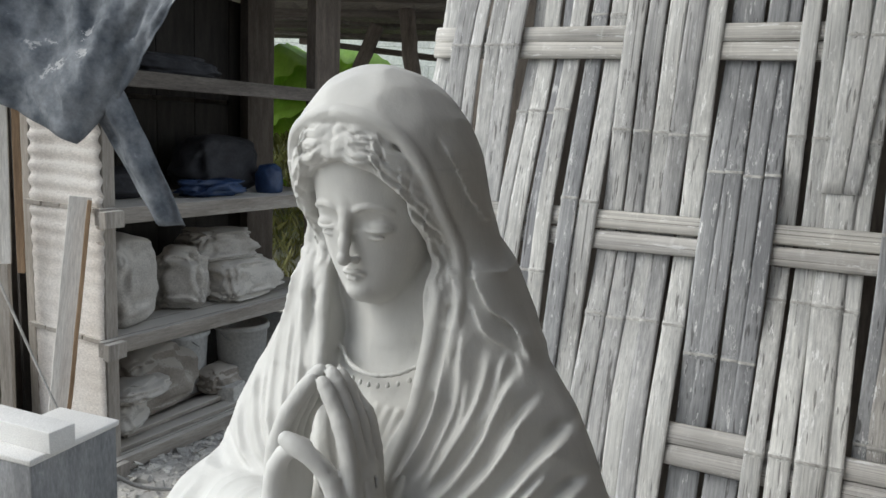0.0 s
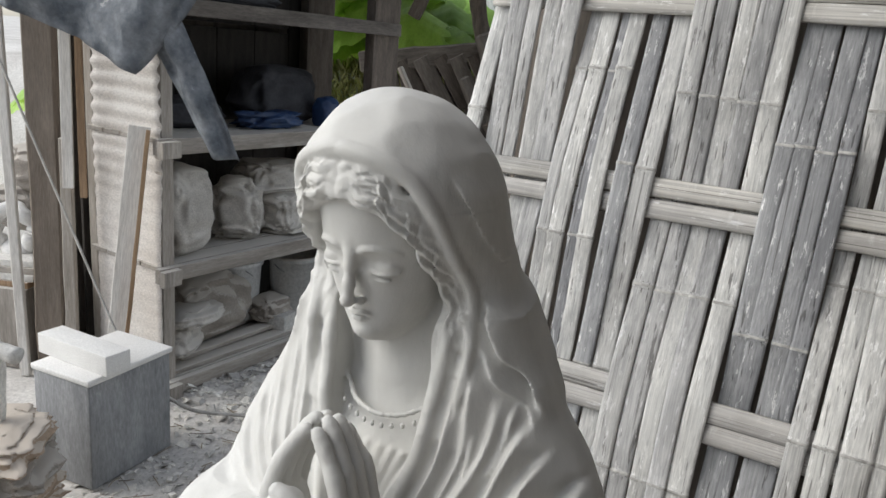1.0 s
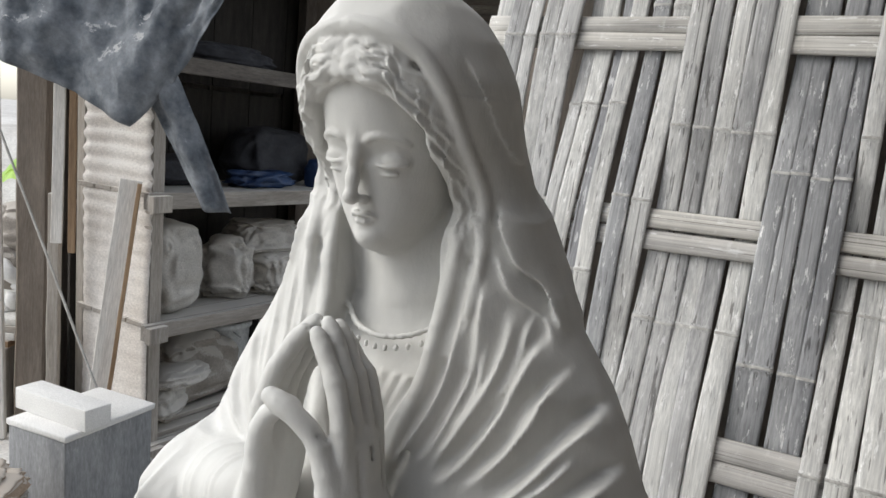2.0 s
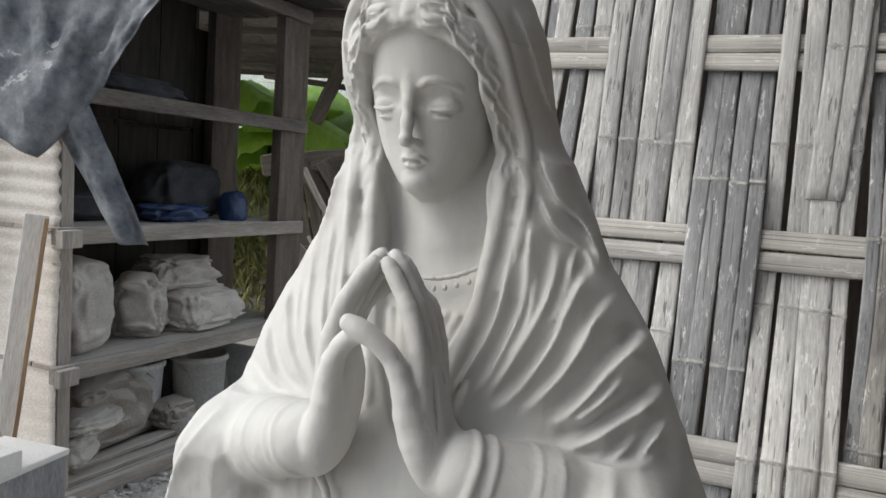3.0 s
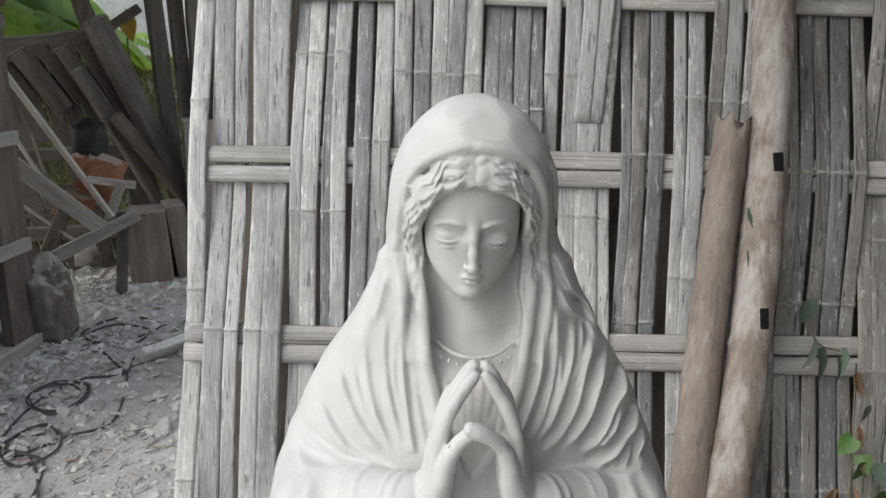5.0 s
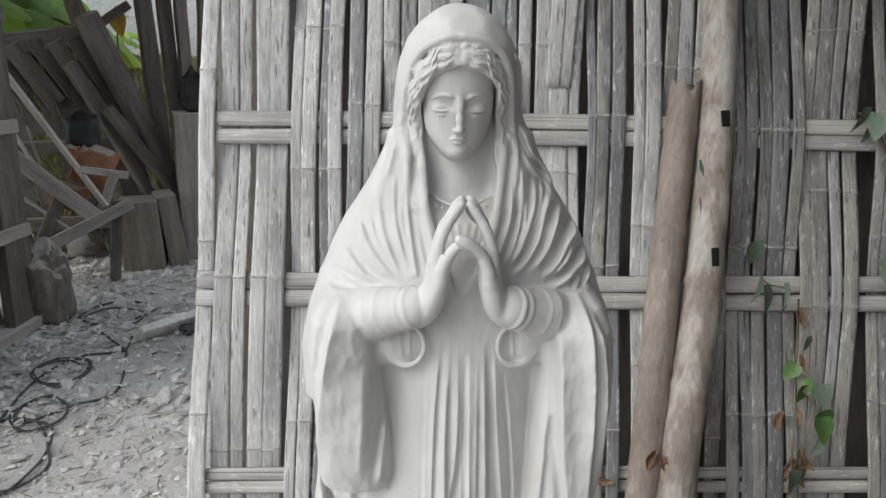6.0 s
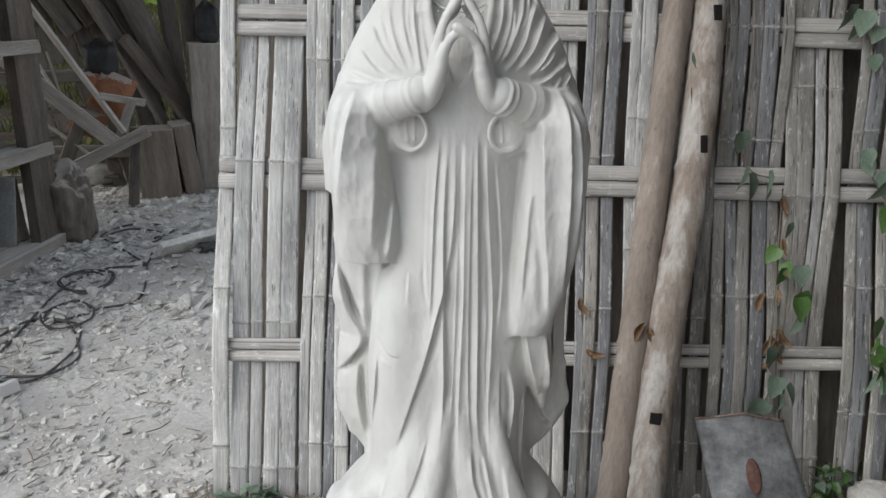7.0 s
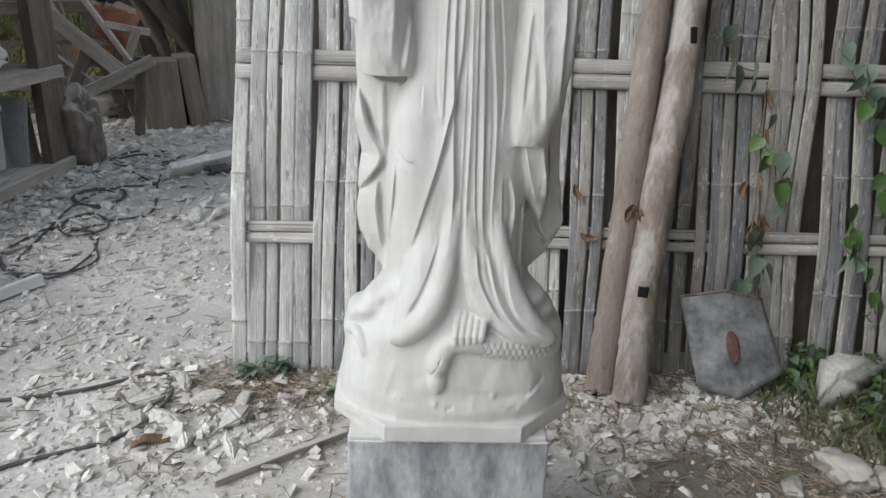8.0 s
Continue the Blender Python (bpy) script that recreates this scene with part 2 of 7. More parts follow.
SACK = surface("dusty_sacking", (0.4, 0.375, 0.345), (0.6, 0.575, 0.54), 6, 0.9, 120, None, 0.5, 0.003, (0.58, 0.55, 0.51), 0.7, 0.15)
BROWNSACK = surface("brown_sacking", (0.2, 0.175, 0.155), (0.36, 0.325, 0.29), 6, 0.9, 120, None, 0.5, 0.003, (0.42, 0.39, 0.355), 0.8, 0.15)
TANSACK = surface("tan_sacking", (0.28, 0.2, 0.14), (0.46, 0.36, 0.28), 6, 0.9, 120, None, 0.5, 0.003, (0.52, 0.46, 0.4), 0.9, 0.15)
TIN = surface("limewashed_corrugated_sheet", (0.64, 0.59, 0.545), (0.8, 0.76, 0.72), 2.5, 0.75, 70, (1, 1, 2), 0.12, 0.002, (0.74, 0.71, 0.67), 0.75)
CONCRETE = surface("dark_grey_concrete", (0.2, 0.205, 0.215), (0.36, 0.365, 0.375), 5, 0.85, 45, (2.5, 2.5, 0.7), 0.5, 0.003, (0.55, 0.54, 0.52), 0.62)
WHITEPL = surface("white_plaster_block", (0.72, 0.71, 0.69), (0.82, 0.81, 0.79), 6, 0.85, 260, None, 0.2, 0.0015)
PEDESTAL = surface("blue_grey_block", (0.17, 0.18, 0.195), (0.56, 0.57, 0.575), 9, 0.85, 38, (2.0, 2.0, 0.8), 0.6, 0.005, (0.66, 0.66, 0.64), 0.8)
BUCKET = surface("dusty_grey_plastic", (0.3, 0.31, 0.32), (0.44, 0.44, 0.44), 4, 0.6, 60, None, 0.2, 0.002, (0.56, 0.54, 0.5), 0.7, 0.12)
PALEBUCKET = surface("pale_plastic", (0.42, 0.42, 0.41), (0.56, 0.555, 0.54), 4, 0.55, 60, None, 0.15, 0.002, (0.56, 0.54, 0.5), 0.75)
WHITEBUCKET = surface("white_plastic", (0.62, 0.63, 0.64), (0.74, 0.74, 0.74), 4, 0.45, 60, None, 0.1, 0.002)
# Near black, painted for the shade in the pole's mortise holes.
HOLE = surface("hole_shade", (0.004, 0.004, 0.004), (0.01, 0.009, 0.008), 8, 1.0)
BLUE = surface("blue_plastic", (0.012, 0.03, 0.09), (0.03, 0.07, 0.17), 6, 0.5, 50, None, 0.2, 0.002)
CABLE = surface("dusty_black_cable", (0.035, 0.035, 0.037), (0.14, 0.14, 0.14), 20, 0.7, 90, None, 0.2, 0.002)
ROPE = surface("pale_cord", (0.4, 0.38, 0.35), (0.55, 0.53, 0.5), 20, 0.9, 90)
STEEL = surface("blackened_sheet_metal", (0.1, 0.105, 0.115), (0.42, 0.43, 0.44), 13, 0.62, 60, None, 0.35, 0.003, None, 0.5, 0.0, 0.25)
RUSTRIM = surface("rusted_rim", (0.15, 0.1, 0.08), (0.34, 0.25, 0.2), 30, 0.9)
RUSTSPOT = surface("rust_patch", (0.12, 0.06, 0.05), (0.22, 0.12, 0.095), 40, 0.9)
LEAF = surface("green_leaf", (0.055, 0.12, 0.03), (0.12, 0.22, 0.06), 14, 0.5, 60, None, 0.2, 0.002, None, 0.5, 0.25)
DUSTYLEAF = surface("dusty_leaf", (0.11, 0.17, 0.12), (0.24, 0.3, 0.235), 14, 0.7, 60, None, 0.2, 0.002, None, 0.5, 0.2)
DEADLEAF = surface("dead_leaf", (0.17, 0.1, 0.055), (0.34, 0.22, 0.13), 20, 0.85, 70, None, 0.3, 0.002, None, 0.5, 0.2)
BANANA = surface("banana_leaf", (0.2, 0.4, 0.06), (0.4, 0.62, 0.14), 5, 0.5, 40, (4, 1, 1), 0.2, 0.003, None, 0.5, 0.25)
YELLOW = surface("yellow_leaf", (0.5, 0.33, 0.03), (0.68, 0.47, 0.06), 14, 0.6)
n, l = BANANA.node_tree.nodes, BANANA.node_tree.links
skin, through_leaf, both = n["Principled BSDF"], n.new("ShaderNodeBsdfTranslucent"), n.new("ShaderNodeMixShader")
through_leaf.inputs["Color"].default_value = (0.6, 0.78, 0.16, 1)
both.inputs[0].default_value = 0.4
l.new(skin.outputs[0], both.inputs[1])
l.new(through_leaf.outputs[0], both.inputs[2])
l.new(both.outputs[0], n["Material Output"].inputs[0])
BLOCKWALL = surface("limewashed_block", (0.76, 0.755, 0.74), (0.85, 0.845, 0.83), 3, 0.9, 40, None, 0.4, 0.004, None, 0.5, 0.08)
GRASS = surface("dry_grass", (0.2, 0.2, 0.07), (0.42, 0.39, 0.17), 4, 0.8, 60, None, 0.2, 0.002, None, 0.5, 0.3, 0.0, True)
WEEDGRASS = surface("green_weed_grass", (0.075, 0.095, 0.045), (0.19, 0.21, 0.115), 9, 0.7, 60, None, 0.2, 0.002, None, 0.5, 0.3, 0.0, True)
STONE = surface("grey_stone", (0.26, 0.245, 0.22), (0.44, 0.42, 0.385), 8, 0.92, 60, None, 0.6, 0.006, (0.5, 0.48, 0.44), 0.8, 0.15)
GLASS_DARK = surface("sooty_resin", (0.015, 0.015, 0.016), (0.05, 0.05, 0.05), 6, 0.6)


# ---- small builders ----
def part(name, bm, mat, parent=None, label="", m=None, smooth=True):
    """Links a bmesh as one mesh object, under a thing or a part."""
    me = bpy.data.meshes.new(name)
    bm.to_mesh(me)
    bm.free()
    me.materials.append(mat)
    if smooth:
        me.shade_smooth()
    ob = new(name, me)
    if parent:
        ob.parent = parent
    if m is not None:
        ob.matrix_basis = m
    if label:
        ob["label"] = label
    return ob


def shared(name, me, parent=None, m=None):
    ob = new(name, me)
    ob.parent = parent
    if m is not None:
        ob.matrix_basis = m
    return ob


def thing(name, m, label, category, group=""):
    ob = new(name)
    ob.empty_display_size = 0.05
    ob.matrix_basis = m
    return tagged(ob, label, category, group)


def box(x, y, z, bevel=0.004, worn=0.0, seed=1, cuts=0):
    """A box of that size standing on its own base, with bevelled, slightly uneven edges."""
    bm = bmesh.new()
    bmesh.ops.create_cube(bm, size=1)
    for v in bm.verts:
        v.co = Vector((v.co.x * x, v.co.y * y, (v.co.z + 0.5) * z))
    if cuts:
        bmesh.ops.subdivide_edges(bm, edges=bm.edges[:], cuts=cuts, use_grid_fill=True)
    if bevel and not cuts:
        bmesh.ops.bevel(bm, geom=bm.edges[:], offset=bevel, segments=2, affect="EDGES", profile=0.6)
    if worn:
        for v in bm.verts:
            p = v.co * 14 + Vector((seed * 7.1, seed * 3.3, seed))
            v.co += worn * noise.noise_vector(p)
    return bm


def tube(points, radii, sides=10, closed=True):
    bm = bmesh.new()
    pts = [Vector(p) for p in points]
    radii = radii if isinstance(radii, (list, tuple)) else [radii] * len(pts)
    rings = []
    up = Vector((0.31, 0.17, 0.93))
    for i, p in enumerate(pts):
        d = (pts[min(i + 1, len(pts) - 1)] - pts[max(i - 1, 0)]).normalized()
        a = d.cross(up)
        a = (a if a.length > 0.05 else d.cross(Vector((1, 0, 0)))).normalized()
        b = d.cross(a)
        up = b if abs(d.dot(up)) > 0.9 else up
        rings.append([bm.verts.new(p + radii[i] * (math.cos(t) * a + math.sin(t) * b)) for t in (2 * math.pi * k / sides for k in range(sides))])
    for r, s in zip(rings, rings[1:]):
        for k in range(sides):
            bm.faces.new((r[k], r[(k + 1) % sides], s[(k + 1) % sides], s[k]))
    if closed:
        bm.faces.new(rings[0][::-1])
        bm.faces.new(rings[-1])
    bmesh.ops.recalc_face_normals(bm, faces=bm.faces[:])
    return bm


def curve_points(points, per=8):
    """Catmull-Rom points through the given ones."""
    p = [Vector(q) for q in points]
    p = [2 * p[0] - p[1]] + p + [2 * p[-1] - p[-2]]
    out = []
    for a, b, c, d in zip(p, p[1:], p[2:], p[3:]):
        for k in range(per):
            t = k / per
            out.append(0.5 * (2 * b + (c - a) * t + (2 * a - 5 * b + 4 * c - d) * t * t + (3 * b - a - 3 * c + d) * t ** 3))
    return out + [p[-2]]


def sheet(fn, nu, nv, thick=0.0):
    """A sheet of quads from fn(u, v), u and v from 0 to 1, with real thickness."""
    bm = bmesh.new()
    g = [[bm.verts.new(fn(i / nu, j / nv)) for j in range(nv + 1)] for i in range(nu + 1)]
    for i in range(nu):
        for j in range(nv):
            bm.faces.new((g[i][j], g[i + 1][j], g[i + 1][j + 1], g[i][j + 1]))
    bmesh.ops.recalc_face_normals(bm, faces=bm.faces[:])
    if thick:
        bmesh.ops.solidify(bm, geom=bm.faces[:], thickness=thick)
    return bm


def lump(size, seed, rough=0.25, detail=3, flat=0.0, crease=0.0):
    """A crumpled or broken body of about that size, resting on z = 0."""
    bm = bmesh.new()
    bmesh.ops.create_icosphere(bm, subdivisions=detail, radius=0.5)
    o = Vector((seed * 3.7, seed * 1.9, seed * 5.3))
    for v in bm.verts:
        d = v.co.normalized()
        k = 1 + rough * noise.noise(d * 1.7 + o) + rough * 0.5 * noise.noise(d * 4.1 + o)
        if crease:
            k -= crease * (0.8 * abs(noise.noise(Vector((d.x * 1.5, d.y * 1.5, d.z * 3.2)) + o)) ** 0.7 + 0.25 * abs(noise.noise(Vector((d.x * 3, d.y * 3, d.z * 8)) + o)))
        q = Vector((math.copysign(abs(d.x) ** 0.75, d.x), math.copysign(abs(d.y) ** 0.75, d.y), math.copysign(abs(d.z) ** 0.8, d.z))) * 0.5 * k
        v.co = Vector((q.x * size[0], q.y * size[1], max(q.z, -0.5 + flat) * size[2]))
    low = min(v.co.z for v in bm.verts)
    for v in bm.verts:
        v.co.z -= low
    return bm


def bag(size, seed, slump=0.35, neck=False, stiff=0.0):
    """A filled bag resting on z = 0: swollen below, creased cloth, its mouth gathered or folded."""
    bm = bmesh.new()
    bmesh.ops.create_icosphere(bm, subdivisions=5, radius=1.0)
    o = Vector((seed * 2.3, seed * 4.1, seed * 1.7))
    e = 0.64 - 0.1 * stiff
    for v in bm.verts:
        d = v.co.normalized()
        q = Vector([math.copysign(abs(c) ** e, c) for c in d])
        t = (q.z + 1) / 2
        wide = 1 + slump * (0.35 - t) * (0.7 if t > 0.35 else 0.3)
        a = math.atan2(d.y, d.x)
        sway = noise.noise(d * 1.5 + o)
        if stiff > 0.5:
            line = math.sin(15 * (t + 0.35 * math.cos(a + seed)) + 4.0 * sway)
            k = wide * (1.1 + 0.24 * sway + 0.045 * line - 0.4 * abs(noise.noise(d * 2.1 + o * 1.3)) - 0.2 * abs(noise.noise(d * 4.4 + o)))
        else:
            line = math.sin(21 * t + 3.5 * sway + 2.0 * noise.noise(Vector((math.cos(a) * 1.3, math.sin(a) * 1.3, t * 2)) + o))
            k = wide * (1.04 + 0.14 * sway + 0.065 * line * (0.3 + 1.1 * abs(noise.noise(d * 2.7 + o))) - 0.22 * abs(noise.noise(d * 2.6 + o)))
        if neck and t > 0.74:
            g = min((t - 0.74) / 0.2, 1)
            k *= 1 - 0.72 * g * g * (3 - 2 * g)
        v.co = Vector((q.x * size[0] * 0.5 * k, q.y * size[1] * 0.5 * k, t * size[2] * (1 + 0.08 * sway) - (0.3 * size[2] * max(0, 0.1 - t))))
    for v in bm.verts:
        v.co.z = max(v.co.z, 0.0)
    return bm


def shard(size, seed):
    """A broken flake: the hull of a few scattered corners."""
    rnd = random.Random(seed)
    bm = bmesh.new()
    for _ in range(13):
        bm.verts.new([s * rnd.uniform(-0.5, 0.5) for s in size])
    res = bmesh.ops.convex_hull(bm, input=bm.verts[:])
    bmesh.ops.delete(bm, geom=[e for e in res["geom_interior"] if isinstance(e, bmesh.types.BMVert)], context="VERTS")
    low = min(v.co.z for v in bm.verts)
    for v in bm.verts:
        v.co.z -= low
    bmesh.ops.bevel(bm, geom=bm.edges[:], offset=min(size) * 0.11, segments=2, affect="EDGES")
    return bm


def mesh_from(name, verts, faces, mat, smooth=False):
    me = bpy.data.meshes.new(name)
    me.from_pydata(verts, [], faces)
    me.materials.append(mat)
    if smooth:
        me.shade_smooth()
    return me


# ---- ground ----
def bank(x, y):
    """Height of the ground: level yard, grassy bank at the back."""
    k = min(max((y - 6.3) / 1.9, 0), 1)
    rise = 1.3 * k * k * (3 - 2 * k)
    return rise


def ground_height(x, y):
    p = Vector((x, y, 0))
    near = max(0.0, 1 - max(abs(x), abs(y - 2)) / 9)
    h = 0.012 * noise.noise(p * 3.1) + 0.007 * noise.noise(p * 9.7) + 0.004 * noise.noise(p * 23)
    return h * near + bank(x, y) - 0.004


def build_ground():
    def axis(lo, hi, step, far):
        a = list(np.arange(lo, hi, step))
        g, out_lo, out_hi = step, [], []
        x = lo
        while x > -far:
            g *= 1.5
            x -= g
            out_lo.append(x)
        g, x = step, a[-1]
        while x < far:
            g *= 1.5
            x += g
            out_hi.append(x)
        return out_lo[::-1] + a + out_hi
    xs, ys = axis(-2.2, 2.2, 0.03, 300), axis(-0.3, 5.6, 0.03, 300)
    verts = [(x, y, ground_height(x, y)) for y in ys for x in xs]
    w = len(xs)
    faces = [(j * w + i, j * w + i + 1, (j + 1) * w + i + 1, (j + 1) * w + i) for j in range(len(ys) - 1) for i in range(w - 1)]
    ob = new("ground", mesh_from("ground", verts, faces, EARTH, True))
    return tagged(ob, "dusty trodden earth yard strewn with plaster chips", "ground", kind="structure")


build_ground()

# ---- woven bamboo wall, leaning back ----
WALL = Matrix(((0.92687, 0.36335, 0.0943, 0.0), (-0.37538, 0.89715, 0.23283, 1.593), (0.0, -0.2512, 0.96793, 0.0), (0, 0, 0, 1)))
ROWS_V = (0.43, 0.935, 1.365, 1.80, 2.24)
wall = tagged(new("bamboo_wall"), "leaning wall panel of woven split bamboo, weathered grey", "wall", kind="structure")
wall.matrix_basis = WALL


def weave(v, odd):
    """Offset of a slat towards the back (+) or the front (-) at height v: it passes every other rail on the near side."""
    s = 0.0
    for i, r in enumerate(ROWS_V):
        side = 1 if (i % 2 == 0) == odd else -1
        d = (v - r) / 0.27
        s += side * math.exp(-d * d * 2.2)
    return max(-1, min(1, s)) * 0.017


def slat(u0, u1, width, v0, v1, odd, mat, seed, nodes, deep=0.0):
    """One split bamboo strip: a shallow half round with knots, woven over and under the rails."""
    rnd = random.Random(seed)
    steps = 30
    vs = sorted([v0 + (v1 - v0) * k / steps for k in range(steps + 1)] + [q + d for q in nodes for d in (-0.009, -0.003, 0.003, 0.009) if v0 < q + d < v1])
    bow, wob = rnd.uniform(-0.006, 0.006), rnd.uniform(0, 99)
    verts, faces = [], []
    arc = ((-0.5, 0.03), (-0.488, -0.045), (-0.32, -0.066), (0.0, -0.074), (0.32, -0.066), (0.488, -0.045), (0.5, 0.03), (0.25, 0.04), (-0.25, 0.04))
    for v in vs:
        t = (v - v0) / (v1 - v0)
        near = min((abs(v - q) for q in nodes), default=1)
        swell = 1 + (0.05 if near < 0.004 else 0.0)
        c = u0 + (u1 - u0) * t + bow * math.sin(math.pi * t) + 0.0025 * math.sin(v * 6 + wob)
        n = weave(v, odd) + deep + 0.002 * math.sin(v * 4.3 + wob * 2)
        w = width * (1 + 0.04 * math.sin(v * 2.7 + wob))
        for a, b in arc:
            verts.append((c + a * w * swell, n + b * min(w, 0.055) * swell - (0.0036 if near < 0.004 and b < -0.04 else 0.0), v))
    k = len(arc)
    for i in range(len(vs) - 1):
        for j in range(k):
            a, b = i * k + j, i * k + (j + 1) % k
            faces.append((a, b, b + k, a + k))
    faces.append(tuple(range(k))[::-1])
    faces.append(tuple((len(vs) - 1) * k + j for j in range(k)))
    me = mesh_from("slat", verts, faces, mat, True)
    me.materials.append(NODE_DUST)
    for f in me.polygons:
        z = sum(verts[i][2] for i in f.vertices) / len(f.vertices)
        if len(f.vertices) == 4 and min(abs(z - q) for q in nodes) < 0.004:
            f.material_index = 1
    return shared("slat", me, wall)


def slat_group(bottom, top, count, odd, mats, seed, v0=-0.03, v1=2.35, gap=-0.0005, near=0.0):
    rnd = random.Random(seed * 31 + 5)
    nodes, v = [], v0 + rnd.uniform(0.1, 0.35)
    while v < v1:
        nodes.append(v)
        v += rnd.uniform(0.3, 0.46)
    cuts = [0.0] + sorted((k + rnd.uniform(-0.16, 0.16)) / count for k in range(1, count)) + [1.0]
    for k, (a, b) in enumerate(zip(cuts, cuts[1:])):
        m = (a + b) / 2
        u0, u1 = bottom[0] + (bottom[1] - bottom[0]) * m, top[0] + (top[1] - top[0]) * m
        w = ((b - a) * ((bottom[1] - bottom[0]) + (top[1] - top[0])) / 2 - gap) * rnd.uniform(0.76 if seed > 7 else 0.92, 1.0)
        slat(u0 + rnd.uniform(-0.002, 0.002) * (4 if seed > 7 else 1), u1 + rnd.uniform(-0.002, 0.002) * (3 if seed > 7 else 1), w, v0 + rnd.uniform(-0.02, 0.02) * (1 if v0 < 1 else 0.4), v1 + rnd.uniform(-0.05, 0.1), odd, mats[k % len(mats)], seed * 100 + k, [q + rnd.uniform(-0.004, 0.004) for q in nodes], near + rnd.uniform(-0.0015, 0.003))


B, G, N = BAMBOO, BAMBOO_GREY, BAMBOO_BROWN
slat_group((-0.283, -0.236), (-0.232, -0.182), 1, False, (B,), 1)
slat_group((-0.232, -0.04), (-0.178, -0.003), 4, True, (B,), 2)
slat_group((-0.036, 0.108), (0.0, 0.138), 4, False, (B, B, G), 3)
slat_group((0.115, 0.2), (0.15, 0.234), 2, False, (G, B), 4)
slat_group((0.2, 0.412), (0.234, 0.453), 5, True, (B,), 5)
slat_group((0.412, 0.564), (0.453, 0.598), 4, False, (G,), 6)
slat_group((0.566, 0.745), (0.599, 0.775), 4, True, (B,), 7)
slat_group((0.655, 0.74), (0.69, 0.772), 2, True, (B,), 27, 1.478, 2.35, -0.0005, -0.007)
slat_group((0.752, 0.846), (0.778, 0.888), 3, False, (G, N, G), 8)
slat_group((0.88, 0.955), (0.9, 0.98), 2, False, (B,), 9)
slat_group((0.96, 1.148), (0.982, 1.168), 4, True, (N, B, N), 10)
slat_group((1.15, 1.342), (1.17, 1.37), 5, False, (N, G), 11)
slat_group((1.344, 1.478), (1.372, 1.56), 4, True, (N, N, B), 12)
slat_group((1.53, 1.7), (1.572, 1.742), 4, False, (N, G), 13)
slat_group((1.713, 1.905), (1.744, 1.925), 4, True, (N, B), 14)
slat_group((1.907, 2.105), (1.928, 2.125), 4, False, (N,), 15)
slat_group((2.107, 2.3), (2.127, 2.32), 4, True, (N, B), 16)


def rail(v, height, seed, mat, u0=-0.262, u1=2.36):
    rnd = random.Random(seed)
    verts, faces = [], []
    arc = ((0.5, 0.0), (0.44, -0.12), (0.22, -0.2), (0.0, -0.22), (-0.22, -0.2), (-0.44, -0.12), (-0.5, 0.0), (0.0, 0.03))
    wob, steps, k = rnd.uniform(0, 99), 60, 8
    for i in range(steps + 1):
        u = u0 + (u1 - u0) * i / steps
        for a, b in arc:
            verts.append((u, b * height, v + a * height * (1 + 0.04 * math.sin(u * 9 + wob)) + 0.004 * math.sin(u * 2.1 + wob)))
    for i in range(steps):
        for j in range(k):
            a, b = i * k + j, i * k + (j + 1) % k
            faces.append((a, a + k, b + k, b))
    faces.append(tuple(range(k)))
    faces.append(tuple(steps * k + j for j in range(k))[::-1])
    return shared("rail", mesh_from("rail", verts, faces, mat, True), wall)


for i, v in enumerate(ROWS_V):
    h = (0.034, 0.046, 0.042, 0.042, 0.042)[i]
    rail(v + h * 0.53, h, 11 + i, BAMBOO_RAIL, -0.262 + 0.004 * i)
    rail(v - h * 0.53, h * 0.98, 31 + i, BAMBOO_RAIL, -0.266 + 0.006 * i)

# plain dark boarding added close behind the woven panel, so its gaps look dark
back = tagged(new("gap_backing"), "dark plain boarding added behind the bamboo panel to darken its gaps", "wall", kind="structure")
back.matrix_basis = WALL
for k in range(12):
    part("board", box(0.236, 0.02, 2.5, 0.003), DARKWOOD, back, m=pose(-0.13 + 0.24 * k, 0.16, -0.05), smooth=False)


